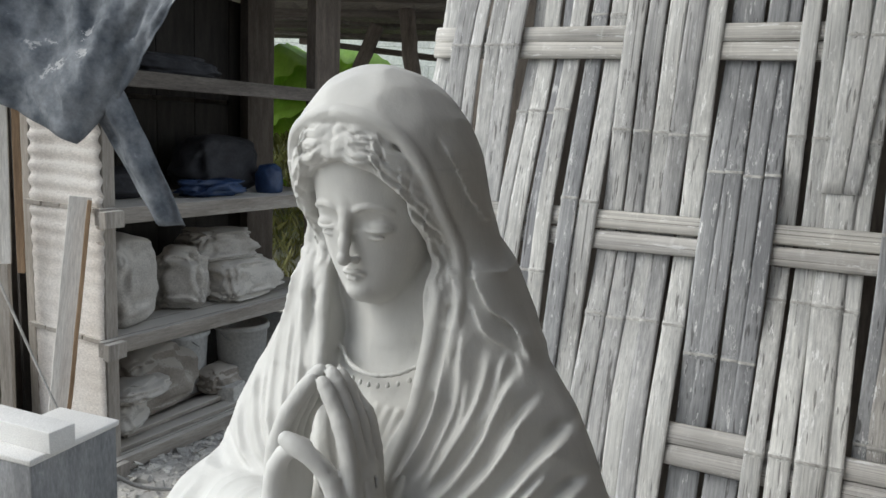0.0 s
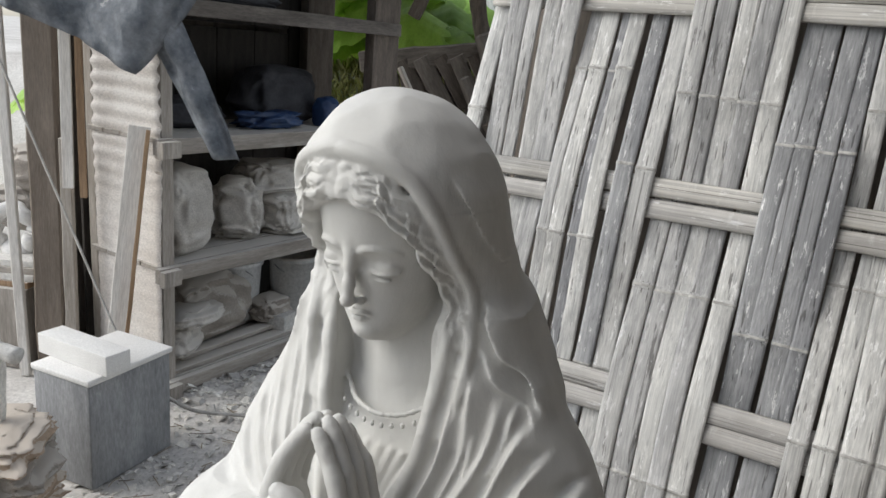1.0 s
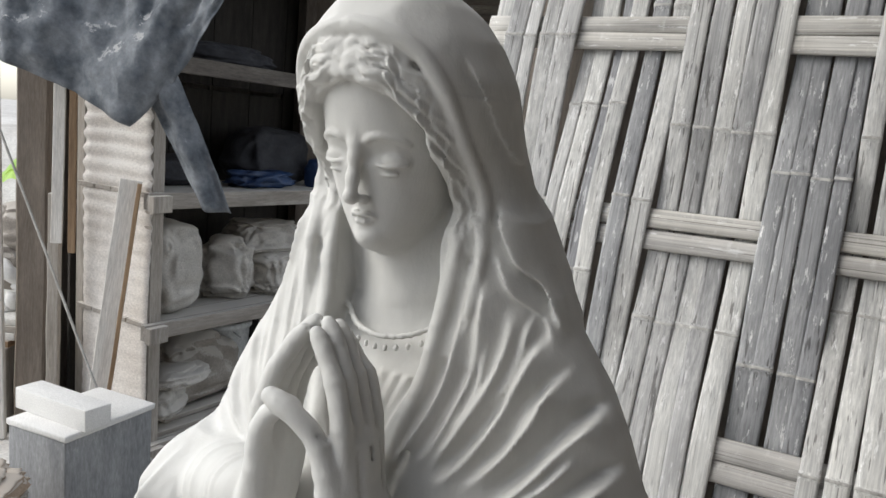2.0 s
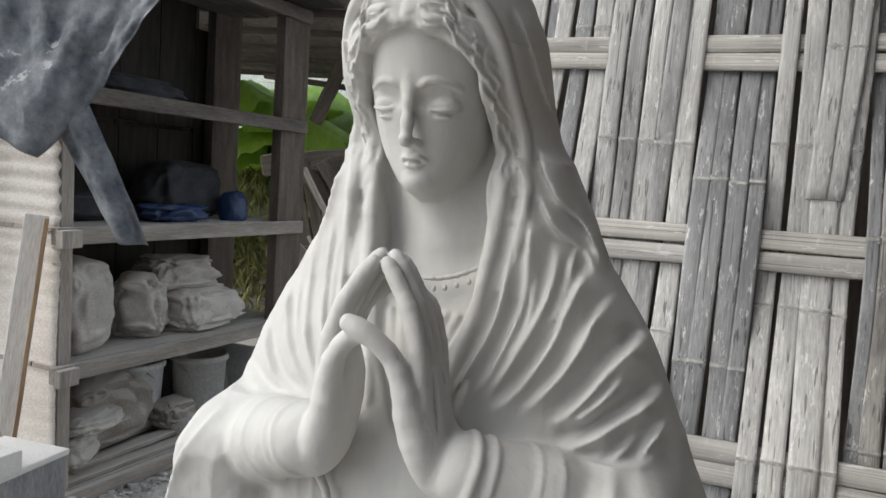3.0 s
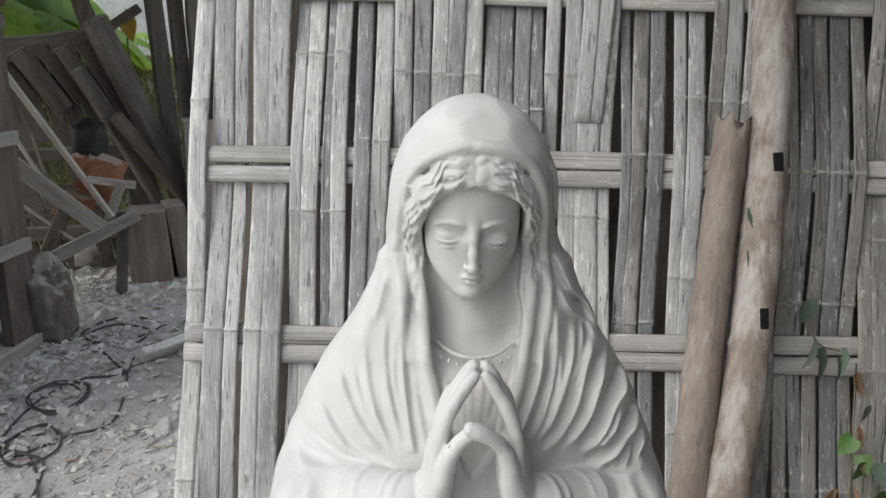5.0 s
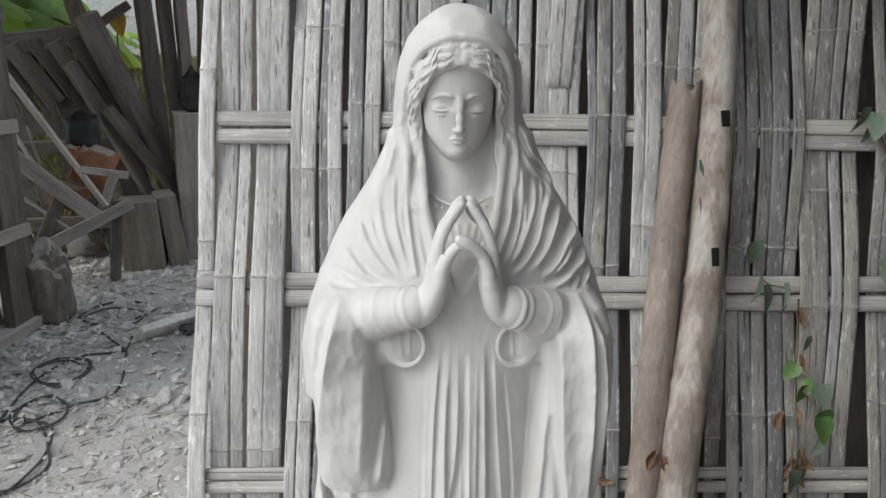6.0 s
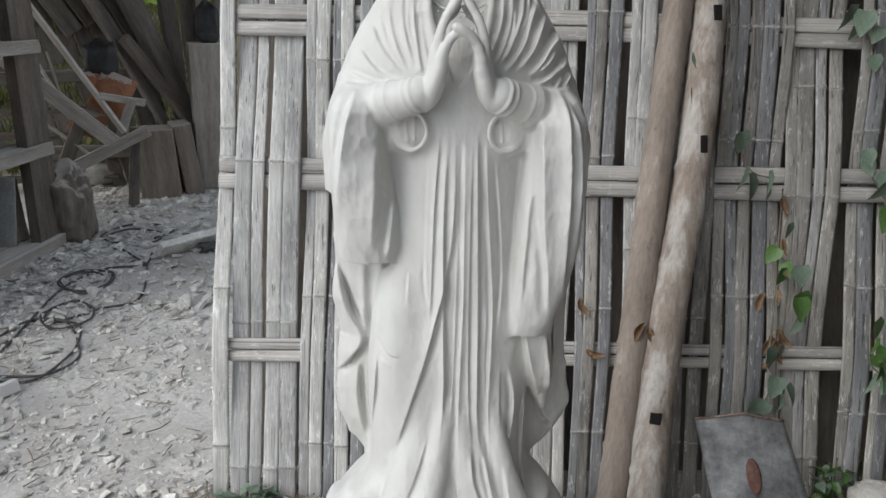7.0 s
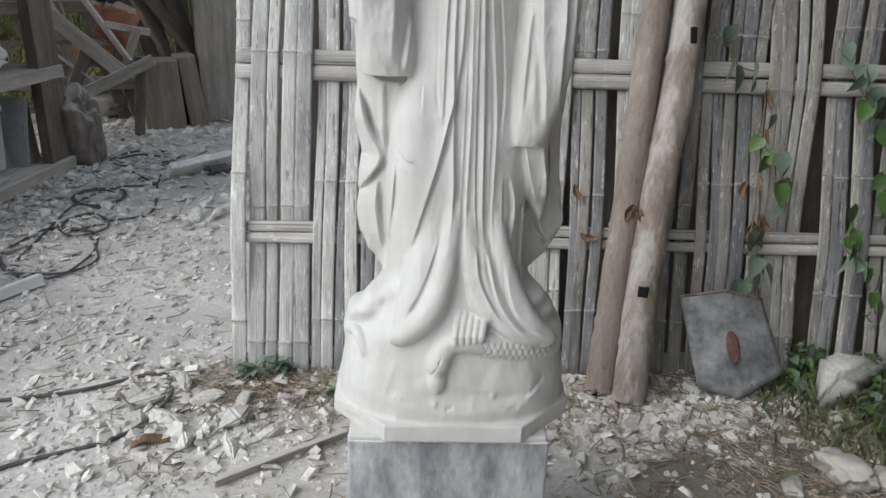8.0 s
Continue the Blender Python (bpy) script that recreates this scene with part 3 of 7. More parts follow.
# ---- the statue: one carved body, modelled as a solid and skinned ----
class Clay:
    """A block of clay on a box grid: negative inside. Shapes are blended on, or cut away."""

    def __init__(self, xs, ys, zs):
        self.axes = [np.asarray(a, dtype=np.float32) for a in (xs, ys, zs)]
        self.lean = 0.0
        self.f = np.full([len(a) for a in self.axes], 0.08, dtype=np.float32)

    def window(self, lo, hi):
        s = tuple(slice(max(int(np.searchsorted(a, l)) - 1, 0), int(np.searchsorted(a, h)) + 1) for a, l, h in zip(self.axes, lo, hi))
        x, y, z = (a[k] for a, k in zip(self.axes, s))
        return s, x[:, None, None], y[None, :, None], z[None, None, :]

    def add(self, d, s, k=0.0):
        f = self.f[s]
        if k:
            h = np.clip(0.5 + 0.5 * (f - d) / k, 0, 1)
            self.f[s] = f + (d - f) * h - k * h * (1 - h)
        else:
            self.f[s] = np.minimum(f, d)

    def cut(self, d, s, k=0.0):
        f, d = self.f[s], -d
        if k:
            h = np.clip(0.5 - 0.5 * (f - d) / k, 0, 1)
            self.f[s] = f + (d - f) * h + k * h * (1 - h)
        else:
            self.f[s] = np.maximum(f, d)

    def front(self, x, z):
        """Depth at which the clay begins, seen from the front."""
        i, k = int(np.searchsorted(self.axes[0], x)), int(np.searchsorted(self.axes[2], z))
        col = self.f[i, :, k]
        j = max(int(np.argmax(col < 0)), 1)
        a, b = float(col[j - 1]), float(col[j])
        return float(self.axes[1][j - 1] + (self.axes[1][j] - self.axes[1][j - 1]) * (a / (a - b) if a > b else 0))

    def ball(self, c, r, k=0.0, cut=False):
        """An ellipsoid."""
        r = np.broadcast_to(np.asarray(r, dtype=np.float32), 3)
        m = k + 0.004
        c = (c[0], c[1] - self.lean * (c[2] - 1.45), c[2])
        s, x, y, z = self.window([a - b - m for a, b in zip(c, r)], [a + b + m for a, b in zip(c, r)])
        y = y + self.lean * (z - c[2])
        q = np.sqrt(((x - c[0]) / r[0]) ** 2 + ((y - c[1]) / r[1]) ** 2 + ((z - c[2]) / r[2]) ** 2)
        g = np.sqrt(((x - c[0]) / r[0] ** 2) ** 2 + ((y - c[1]) / r[1] ** 2) ** 2 + ((z - c[2]) / r[2] ** 2) ** 2) + 1e-6
        d = q * (q - 1) / g
        (self.cut if cut else self.add)(d, s, k)

    def rope(self, points, radii, k=0.0, cut=False, squash=1.0):
        """A round strand through points, its radius going from one to the next; squash flattens it across x."""
        radii = [radii] * len(points) if isinstance(radii, float) else radii
        points = [(a, b - self.lean * (c - 1.45), c) for a, b, c in points]
        for (a, ra), (b, rb) in zip(zip(points, radii), zip(points[1:], radii[1:])):
            m = max(ra, rb) + k + 0.004
            s, x, y, z = self.window([min(p, q) - m for p, q in zip(a, b)], [max(p, q) + m for p, q in zip(a, b)])
            ab = [q - p for p, q in zip(a, b)]
            ab[0] /= squash
            t = np.clip(((x - a[0]) / squash * ab[0] + (y - a[1]) * ab[1] + (z - a[2]) * ab[2]) / (sum(v * v for v in ab) + 1e-9), 0, 1)
            d = np.sqrt(((x - a[0]) / squash - t * ab[0]) ** 2 + (y - a[1] - t * ab[1]) ** 2 + (z - a[2] - t * ab[2]) ** 2) - (ra + (rb - ra) * t)
            (self.cut if cut else self.add)(d * min(1.0, squash * 1.3), s, k)

    def press(self, lo, hi, relief, front=-0.005, side=0.0):
        """Moves the surface that faces the front: out where relief (by x and z) is positive, in where negative."""
        s, x, y, z = self.window(lo, hi)
        f = self.f[s]
        gx, gy, gz = np.gradient(f, *(a[k] for a, k in zip(self.axes, s)))
        facing = np.clip(side - 1.25 * gy / (np.sqrt(gx * gx + gy * gy + gz * gz) + 1e-6), 0, 1)
        self.f[s] = f - relief[s[0], None, s[2]] * np.clip((front + 0.02 - y) / 0.03, 0, 1) * facing

    def slab(self, outline, y0, y1, k=0.0):
        """A convex outline in x and z (clockwise), from y0 to y1."""
        s, x, y, z = self.window((min(p[0] for p in outline) - k, y0 - k, min(p[1] for p in outline) - k), (max(p[0] for p in outline) + k, y1 + k, max(p[1] for p in outline) + k))
        d = np.maximum(y0 - y, y - y1)
        for (ax, az), (bx, bz) in zip(outline, outline[1:] + outline[:1]):
            n = math.hypot(bx - ax, bz - az)
            e = ((az - bz) * (x - ax) + (bx - ax) * (z - az)) / n
            h = np.clip(0.5 + 0.5 * (e - d) / 0.012, 0, 1)
            d = d + (e - d) * h + 0.012 * h * (1 - h)
        self.add(d.astype(np.float32), s, k)

    def loft(self, table, k=0.0, power=2.2, relief=None, cut=False):
        """Rows of z, middle x, middle y, half width, depth in front, depth behind; relief: bumps on its front, by x and z."""
        t = np.array(table, dtype=np.float32)
        t = t[np.argsort(t[:, 0])]
        w = t[:, 3].max() + 0.03
        lo = (t[:, 1].min() - w, (t[:, 2] - t[:, 4]).min() - 0.03, t[0, 0] - 0.02)
        hi = (t[:, 1].max() + w, (t[:, 2] + t[:, 5]).max() + 0.03, t[-1, 0] + 0.02)
        s, x, y, z = self.window(lo, hi)
        y = y + self.lean * (z - 1.45)
        zz = z.ravel()

        def col(i):
            v = np.interp(zz, t[:, 0], t[:, i])
            for _ in range(3):
                v = np.convolve(np.pad(v, 2, mode="edge"), (0.1, 0.2, 0.4, 0.2, 0.1), mode="valid")
            return v.astype(np.float32)[None, None, :]
        cx, cy, a, bf, bb = (col(i) for i in range(1, 6))
        b = np.where(y < cy, bf, bb)
        d = ((np.abs((x - cx) / a) ** power + np.abs((y - cy) / b) ** power) ** (1 / power) - 1) * np.minimum(a, b)
        if relief is not None:
            front = np.clip((cy + 0.03 - y) / 0.05, 0, 1)
            d = d - relief[s[0], None, s[2]] * front * np.clip((1.0 - np.abs(x - cx) / a) * 6, 0, 1)
        d = np.maximum(d, np.maximum(t[0, 0] - z, z - t[-1, 0]))
        (self.cut if cut else self.add)(d.astype(np.float32), s, k)

    def skin(self):
        """Vertices and quads of the surface where the clay ends."""
        f = self.f
        n = f.shape
        inside = f < 0
        c = [(i, j, k) for i in (0, 1) for j in (0, 1) for k in (0, 1)]
        part_of = lambda a, o: a[o[0]:n[0] - 1 + o[0], o[1]:n[1] - 1 + o[1], o[2]:n[2] - 1 + o[2]]
        count = np.zeros([m - 1 for m in n], dtype=np.int8)
        for o in c:
            count += part_of(inside, o)
        i, j, k = np.nonzero((count > 0) & (count < 8))
        index = np.full(count.shape, -1, dtype=np.int32)
        index[i, j, k] = np.arange(len(i))
        val = np.stack([f[i + o[0], j + o[1], k + o[2]] for o in c], 1)
        pos = np.stack([np.stack([self.axes[0][i + o[0]], self.axes[1][j + o[1]], self.axes[2][k + o[2]]], 1) for o in c], 1)
        total, hits = np.zeros((len(i), 3), dtype=np.float32), np.zeros(len(i), dtype=np.float32)
        for a in range(8):
            for b in range(a + 1, 8):
                if sum(abs(p - q) for p, q in zip(c[a], c[b])) == 1:
                    va, vb = val[:, a], val[:, b]
                    on = (va < 0) != (vb < 0)
                    t = np.where(on, va / np.where(on, va - vb, 1), 0)[:, None]
                    total += np.where(on[:, None], pos[:, a] + t * (pos[:, b] - pos[:, a]), 0)
                    hits += on
        verts = total / hits[:, None]
        quads = []
        for ax in range(3):
            lo = [slice(1, -1)] * 3
            hi = [slice(1, -1)] * 3
            lo[ax], hi[ax] = slice(0, -1), slice(1, None)
            p, q = inside[tuple(lo)], inside[tuple(hi)]
            for flip in (False, True):
                e = np.stack(np.nonzero((p & ~q) if flip else (~p & q)), 1)
                off = np.array([0 if m == ax else 1 for m in range(3)])
                e = e + off
                u, v = (ax + 1) % 3, (ax + 2) % 3
                ring = []
                for du, dv in ((0, 0), (-1, 0), (-1, -1), (0, -1)):
                    g = e.copy()
                    g[:, u] += du
                    g[:, v] += dv
                    ring.append(index[g[:, 0], g[:, 1], g[:, 2]])
                ring = np.stack(ring, 1)
                quads.append(ring if flip else ring[:, ::-1])
        return verts, np.concatenate(quads)


def folds(xs, zs, lines):
    """Relief of drapery by x and z: each line is points (x, z), half width and height (a groove where negative)."""
    x, z = np.asarray(xs, dtype=np.float32)[:, None], np.asarray(zs, dtype=np.float32)[None, :]
    out = np.zeros((len(xs), len(zs)), dtype=np.float32)
    for pts, w, h in lines:
        pts = [(p.x, p.y) for p in curve_points([(a, b, 0) for a, b in pts], 5)]
        best = np.full(out.shape, 9.0, dtype=np.float32)
        fade = np.zeros(out.shape, dtype=np.float32)
        total = len(pts) - 1
        for i, (a, b) in enumerate(zip(pts, pts[1:])):
            dx, dz = b[0] - a[0], b[1] - a[1]
            t = np.clip(((x - a[0]) * dx + (z - a[1]) * dz) / (dx * dx + dz * dz + 1e-9), 0, 1)
            d = np.hypot(x - a[0] - t * dx, z - a[1] - t * dz) / w
            along = (i + t) / total
            fade = np.where(d < best, np.clip(np.minimum(along, 1 - along) * 4.5, 0, 1) + 0 * d, fade)
            best = np.minimum(best, d)
        out += h * fade * fade * (3 - 2 * fade) * (np.exp(-best ** 2 * 0.6) if h > 0 else np.exp(0.6 - 1.6 * np.sqrt(best ** 2 + 0.14)))
    return out


def chisel(xs, zs, cell, depth, seed):
    """Scooped strokes of the rasp by x and z: cells, taller than wide, that meet in faint ridges."""
    r = np.random.default_rng(seed)
    x, z = np.asarray(xs, dtype=np.float32)[:, None], np.asarray(zs, dtype=np.float32)[None, :]
    best = np.full((len(xs), len(zs)), cell, dtype=np.float32)
    for a in np.arange(xs[0], xs[-1], cell):
        for b in np.arange(zs[0], zs[-1], cell * 1.8):
            px, pz = a + r.uniform(0, cell), b + r.uniform(0, cell * 1.8)
            i0, i1 = np.searchsorted(xs, (px - cell * 1.1, px + cell * 1.1))
            k0, k1 = np.searchsorted(zs, (pz - cell * 2, pz + cell * 2))
            if i1 > i0 and k1 > k0:
                w = (slice(i0, i1), slice(k0, k1))
                best[w] = np.minimum(best[w], np.hypot(x[i0:i1] - px, (z[:, k0:k1] - pz) / 1.8))
    return depth * best * best / cell - 0.12 * depth * cell


def spaced(stops):
    """Grid lines from stops of (value, step)."""
    out = []
    for (a, step), (b, _) in zip(stops, stops[1:]):
        n = max(1, round((b - a) / step))
        out += [a + (b - a) * i / n for i in range(n)]
    return out + [stops[-1][0]]


def pleats(xs, zs, lines, seed=1):
    """Carved drapery by x and z: each line is points (x, z), width of its gentle side, height, side (+1: gentle side on the left of its way), foot of the steep side."""
    rnd = random.Random(seed)
    xs, zs = np.asarray(xs, dtype=np.float32), np.asarray(zs, dtype=np.float32)
    out = np.zeros((len(xs), len(zs)), dtype=np.float32)
    for pts, w, h, g, steep in lines:
        pts = [(p.x, p.y) for p in curve_points([(a, b, 0) for a, b in pts], 6)]
        m = 4.7 * w + 0.006
        i0, i1 = np.searchsorted(xs, (min(p[0] for p in pts) - m, max(p[0] for p in pts) + m))
        k0, k1 = np.searchsorted(zs, (min(p[1] for p in pts) - m, max(p[1] for p in pts) + m))
        x, z = xs[i0:i1, None], zs[None, k0:k1]
        best = np.full((i1 - i0, k1 - k0), 9.0, dtype=np.float32)
        signed, run = best.copy(), np.zeros_like(best)
        ph, fr = rnd.uniform(0, 6), rnd.uniform(9, 16)
        total = len(pts) - 1
        for i, (a, b) in enumerate(zip(pts, pts[1:])):
            dx, dz = b[0] - a[0], b[1] - a[1]
            n = math.hypot(dx, dz) + 1e-9
            t = np.clip(((x - a[0]) * dx + (z - a[1]) * dz) / (n * n), 0, 1)
            ex, ez = x - a[0] - t * dx, z - a[1] - t * dz
            d = np.hypot(ex, ez)
            near = d < best
            s = np.sign((-dz * ex + dx * ez) / n) * d
            signed = np.where(near, s, signed)
            run = np.where(near, (i + t) / total, run)
            best = np.minimum(best, d)
        u = signed * g
        fade = np.clip(np.minimum(run * 5, (1 - run) * 3.5), 0, 1)
        fade = fade * fade * (3 - 2 * fade) * (0.85 + 0.15 * np.sin(run * fr + ph))
        edge = np.clip(1 + u / steep, 0, 1)
        shape = np.where(u >= 0, np.maximum(np.exp(-u / w) - 0.01, 0), edge * edge * (3 - 2 * edge)) - 0.5 * np.exp(-((u + 1.35 * steep) / (0.9 * steep)) ** 2)
        out[i0:i1, k0:k1] += h * fade * shape
    return out


HEAD_X = -0.006


def carve_base(clay, xs, zs):
    """Octagonal plate, mound, the robe's trailing hem, toes and a serpent."""
    s, x, y, z = clay.window((-0.24, -0.2, 0.43), (0.25, 0.18, 0.5))
    plate = np.maximum(np.maximum(np.abs(x) - 0.208, np.abs(y) - 0.168), (np.abs(x) + np.abs(y) - 0.283) * 0.707)
    clay.add(np.maximum(plate, np.abs(z - 0.464) - 0.016).astype(np.float32), s)
    dents = folds(xs, zs, [(((-0.19, 0.53), (-0.1, 0.515), (-0.02, 0.5), (0.1, 0.508), (0.19, 0.53)), 0.012, 0.006), (((-0.13, 0.6), (-0.08, 0.58), (-0.06, 0.54)), 0.02, -0.005),
                           (((0.05, 0.57), (0.1, 0.55), (0.15, 0.56)), 0.02, 0.005), (((-0.15, 0.56), (-0.1, 0.545)), 0.016, 0.004), (((0.0, 0.54), (0.06, 0.53), (0.12, 0.525)), 0.01, -0.004)])
    clay.loft(((0.47, 0.0, 0.0, 0.206, 0.164, 0.15), (0.53, 0.002, 0.0, 0.2, 0.158, 0.15), (0.58, 0.002, 0.0, 0.192, 0.15, 0.14), (0.62, 0.004, 0.0, 0.18, 0.142, 0.13),
               (0.65, 0.004, 0.0, 0.158, 0.128, 0.12), (0.68, 0.004, 0.0, 0.13, 0.11, 0.1), (0.70, 0.004, 0.0, 0.1, 0.09, 0.08)), 0.008, 2.5, 0.6 * dents)
    for c, r in (((-0.168, -0.03, 0.634), (0.022, 0.04, 0.022)), ((-0.148, -0.06, 0.65), (0.026, 0.03, 0.018)), ((-0.128, -0.05, 0.672), (0.03, 0.035, 0.016)), ((-0.1, -0.06, 0.69), (0.024, 0.03, 0.018)),
                 ((0.15, -0.04, 0.65), (0.028, 0.04, 0.02)), ((0.13, -0.05, 0.675), (0.03, 0.04, 0.018)), ((-0.176, -0.02, 0.6), (0.02, 0.04, 0.026)), ((0.176, -0.02, 0.6), (0.018, 0.04, 0.024))):
        clay.ball(c, (0.8 * r[0], r[1], 0.8 * r[2]), 0.02)
    rough = chisel(xs, zs, 0.05, 0.05, 31) + chisel(xs, zs, 0.016, 0.05, 32)
    clay.press((-0.21, -0.2, 0.485), (0.21, 0.06, 0.68), rough, 0.03, 0.2)
    scuffs = 0.6 * folds(xs, zs, [(((-0.11, 0.575), (-0.1, 0.585)), 0.002, -0.003), (((-0.1, 0.53), (-0.085, 0.522)), 0.004, 0.003), (((0.155, 0.55), (0.128, 0.528)), 0.004, -0.004), (((0.15, 0.535), (0.12, 0.52)), 0.003, 0.003),
                            (((-0.035, 0.512), (-0.03, 0.525)), 0.005, 0.005), (((-0.015, 0.508), (0.0, 0.512)), 0.003, -0.004), (((0.06, 0.535), (0.07, 0.528)), 0.004, 0.004), (((0.09, 0.505), (0.11, 0.51)), 0.003, -0.003)])
    clay.press((-0.2, -0.2, 0.49), (0.2, 0.0, 0.62), scuffs, -0.03)
    s, x, y, z = clay.window((-0.25, -0.2, 0.42), (0.26, 0.19, 0.449))
    clay.cut((z - 0.448 + 0 * x + 0 * y).astype(np.float32), s)


def carve_robe(clay, xs, zs):
    """Under-robe, with long folds that spread to the hem, and the cloak's wavy edge behind it."""
    skirt = [(((-0.004, 1.225), (-0.002, 1.12), (-0.01, 1.033), (-0.024, 0.965), (-0.038, 0.905), (-0.062, 0.822), (-0.092, 0.715)), 0.009, 0.0095, -1, 0.005),
             (((-0.012, 1.23), (-0.016, 1.1), (-0.013, 0.942), (-0.011, 0.86), (-0.018, 0.777), (-0.045, 0.69), (-0.09, 0.64)), 0.008, 0.0105, -1, 0.005),
             (((0.01, 1.235), (0.011, 1.12), (0.013, 0.992), (0.011, 0.816), (0.018, 0.73), (0.036, 0.69)), 0.006, 0.008, 1, 0.004),
             (((0.024, 1.235), (0.028, 1.12), (0.033, 0.99), (0.038, 0.811), (0.055, 0.735), (0.1, 0.645)), 0.007, 0.008, -1, 0.004),
             (((0.036, 1.23), (0.042, 1.12), (0.053, 0.989), (0.053, 0.83), (0.066, 0.717), (0.106, 0.65)), 0.006, 0.007, 1, 0.004),
             (((0.078, 0.9), (0.09, 0.84), (0.086, 0.77), (0.083, 0.722), (0.105, 0.65), (0.15, 0.622)), 0.008, 0.009, 1, 0.005),
             (((0.108, 0.85), (0.108, 0.777), (0.112, 0.70), (0.14, 0.65)), 0.007, 0.008, 1, 0.004),
             (((-0.022, 1.225), (-0.028, 1.13), (-0.03, 1.03), (-0.032, 0.95)), 0.005, 0.005, -1, 0.004),
             (((-0.034, 1.2), (-0.036, 1.1), (-0.036, 1.02), (-0.03, 0.98)), 0.005, 0.0035, 1, 0.003),
             (((0.05, 1.19), (0.06, 1.1), (0.066, 1.02), (0.062, 0.93)), 0.006, 0.004, 1, 0.003)]
    fine = [(((0.002, 1.22), (0.004, 1.05), (0.003, 0.9), (0.0, 0.78)), 0.004, 0.005, 1, 0.003), (((0.018, 1.22), (0.02, 1.02), (0.024, 0.85), (0.034, 0.74)), 0.004, 0.005, -1, 0.003),
            (((0.046, 1.0), (0.046, 0.88), (0.058, 0.76)), 0.004, 0.004, -1, 0.003),
            (((0.066, 0.9), (0.07, 0.8), (0.08, 0.7), (0.11, 0.655)), 0.004, 0.006, -1, 0.003), (((-0.103, 0.92), (-0.11, 0.82), (-0.125, 0.71)), 0.006, 0.007, -1, 0.004),
            (((-0.06, 1.03), (-0.062, 0.985)), 0.003, 0.004, 1, 0.002), (((-0.1, 0.935), (-0.085, 0.915), (-0.07, 0.912)), 0.006, 0.005, 1, 0.003), (((-0.098, 0.905), (-0.082, 0.893)), 0.004, 0.004, -1, 0.003)]
    clay.loft(((0.62, 0.01, -0.01, 0.15, 0.125, 0.1), (0.66, 0.008, -0.01, 0.138, 0.122, 0.1), (0.7, 0.004, -0.01, 0.122, 0.108, 0.09),
               (0.78, -0.002, -0.01, 0.112, 0.092, 0.085), (0.9, -0.004, -0.01, 0.108, 0.084, 0.08), (0.98, -0.004, -0.01, 0.1, 0.079, 0.08), (1.05, 0.0, -0.01, 0.092, 0.077, 0.08),
               (1.15, 0.0, 0.0, 0.09, 0.084, 0.08), (1.22, 0.0, 0.0, 0.094, 0.08, 0.08), (1.3, 0.0, 0.0, 0.08, 0.06, 0.07)), 0.02, 2.2)
    clay.ball((-0.068, -0.048, 0.88), (0.043, 0.046, 0.16), 0.03)
    clay.ball((0.06, -0.035, 0.86), (0.045, 0.045, 0.15), 0.03)
    clay.press((-0.14, -0.2, 0.62), (0.17, 0.0, 1.25), 0.75 * pleats(xs, zs, skirt, 3) + 0.5 * pleats(xs, zs, fine, 4), -0.02, 0.25)
    # cloak behind, with a curving edge
    clay.loft(((0.675, 0.0, 0.03, 0.11, 0.03, 0.075), (0.69, 0.003, 0.03, 0.13, 0.03, 0.075), (0.72, 0.006, 0.03, 0.155, 0.03, 0.075),
               (0.76, 0.008, 0.03, 0.177, 0.032, 0.075), (0.79, 0.009, 0.03, 0.182, 0.034, 0.078), (0.83, 0.007, 0.03, 0.176, 0.036, 0.08),
               (0.88, 0.008, 0.03, 0.166, 0.04, 0.082), (0.94, 0.006, 0.03, 0.168, 0.046, 0.085), (1.02, 0.004, 0.03, 0.174, 0.052, 0.085), (1.12, 0.004, 0.025, 0.176, 0.06, 0.09),
               (1.19, 0.003, 0.02, 0.178, 0.065, 0.09), (1.23, 0.002, 0.015, 0.166, 0.07, 0.09), (1.27, 0.002, 0.012, 0.14, 0.06, 0.085)), 0.01, 2.6)
    edge = [(((-0.172, 1.02), (-0.152, 0.945), (-0.131, 0.899), (-0.15, 0.862), (-0.175, 0.83)), 0.02, 0.009, -1, 0.006),
            (((-0.136, 0.86), (-0.138, 0.8), (-0.128, 0.72)), 0.01, 0.008, -1, 0.005), (((-0.118, 1.03), (-0.119, 0.94), (-0.116, 0.88)), 0.012, -0.005, 1, 0.006),
            (((0.15, 0.95), (0.157, 0.87), (0.155, 0.8)), 0.01, 0.007, 1, 0.005), (((0.135, 0.82), (0.15, 0.77), (0.175, 0.745)), 0.012, 0.008, 1, 0.006)]
    clay.press((-0.2, -0.1, 0.68), (0.2, 0.05, 1.06), pleats(xs, zs, edge, 6), 0.05, 0.35)


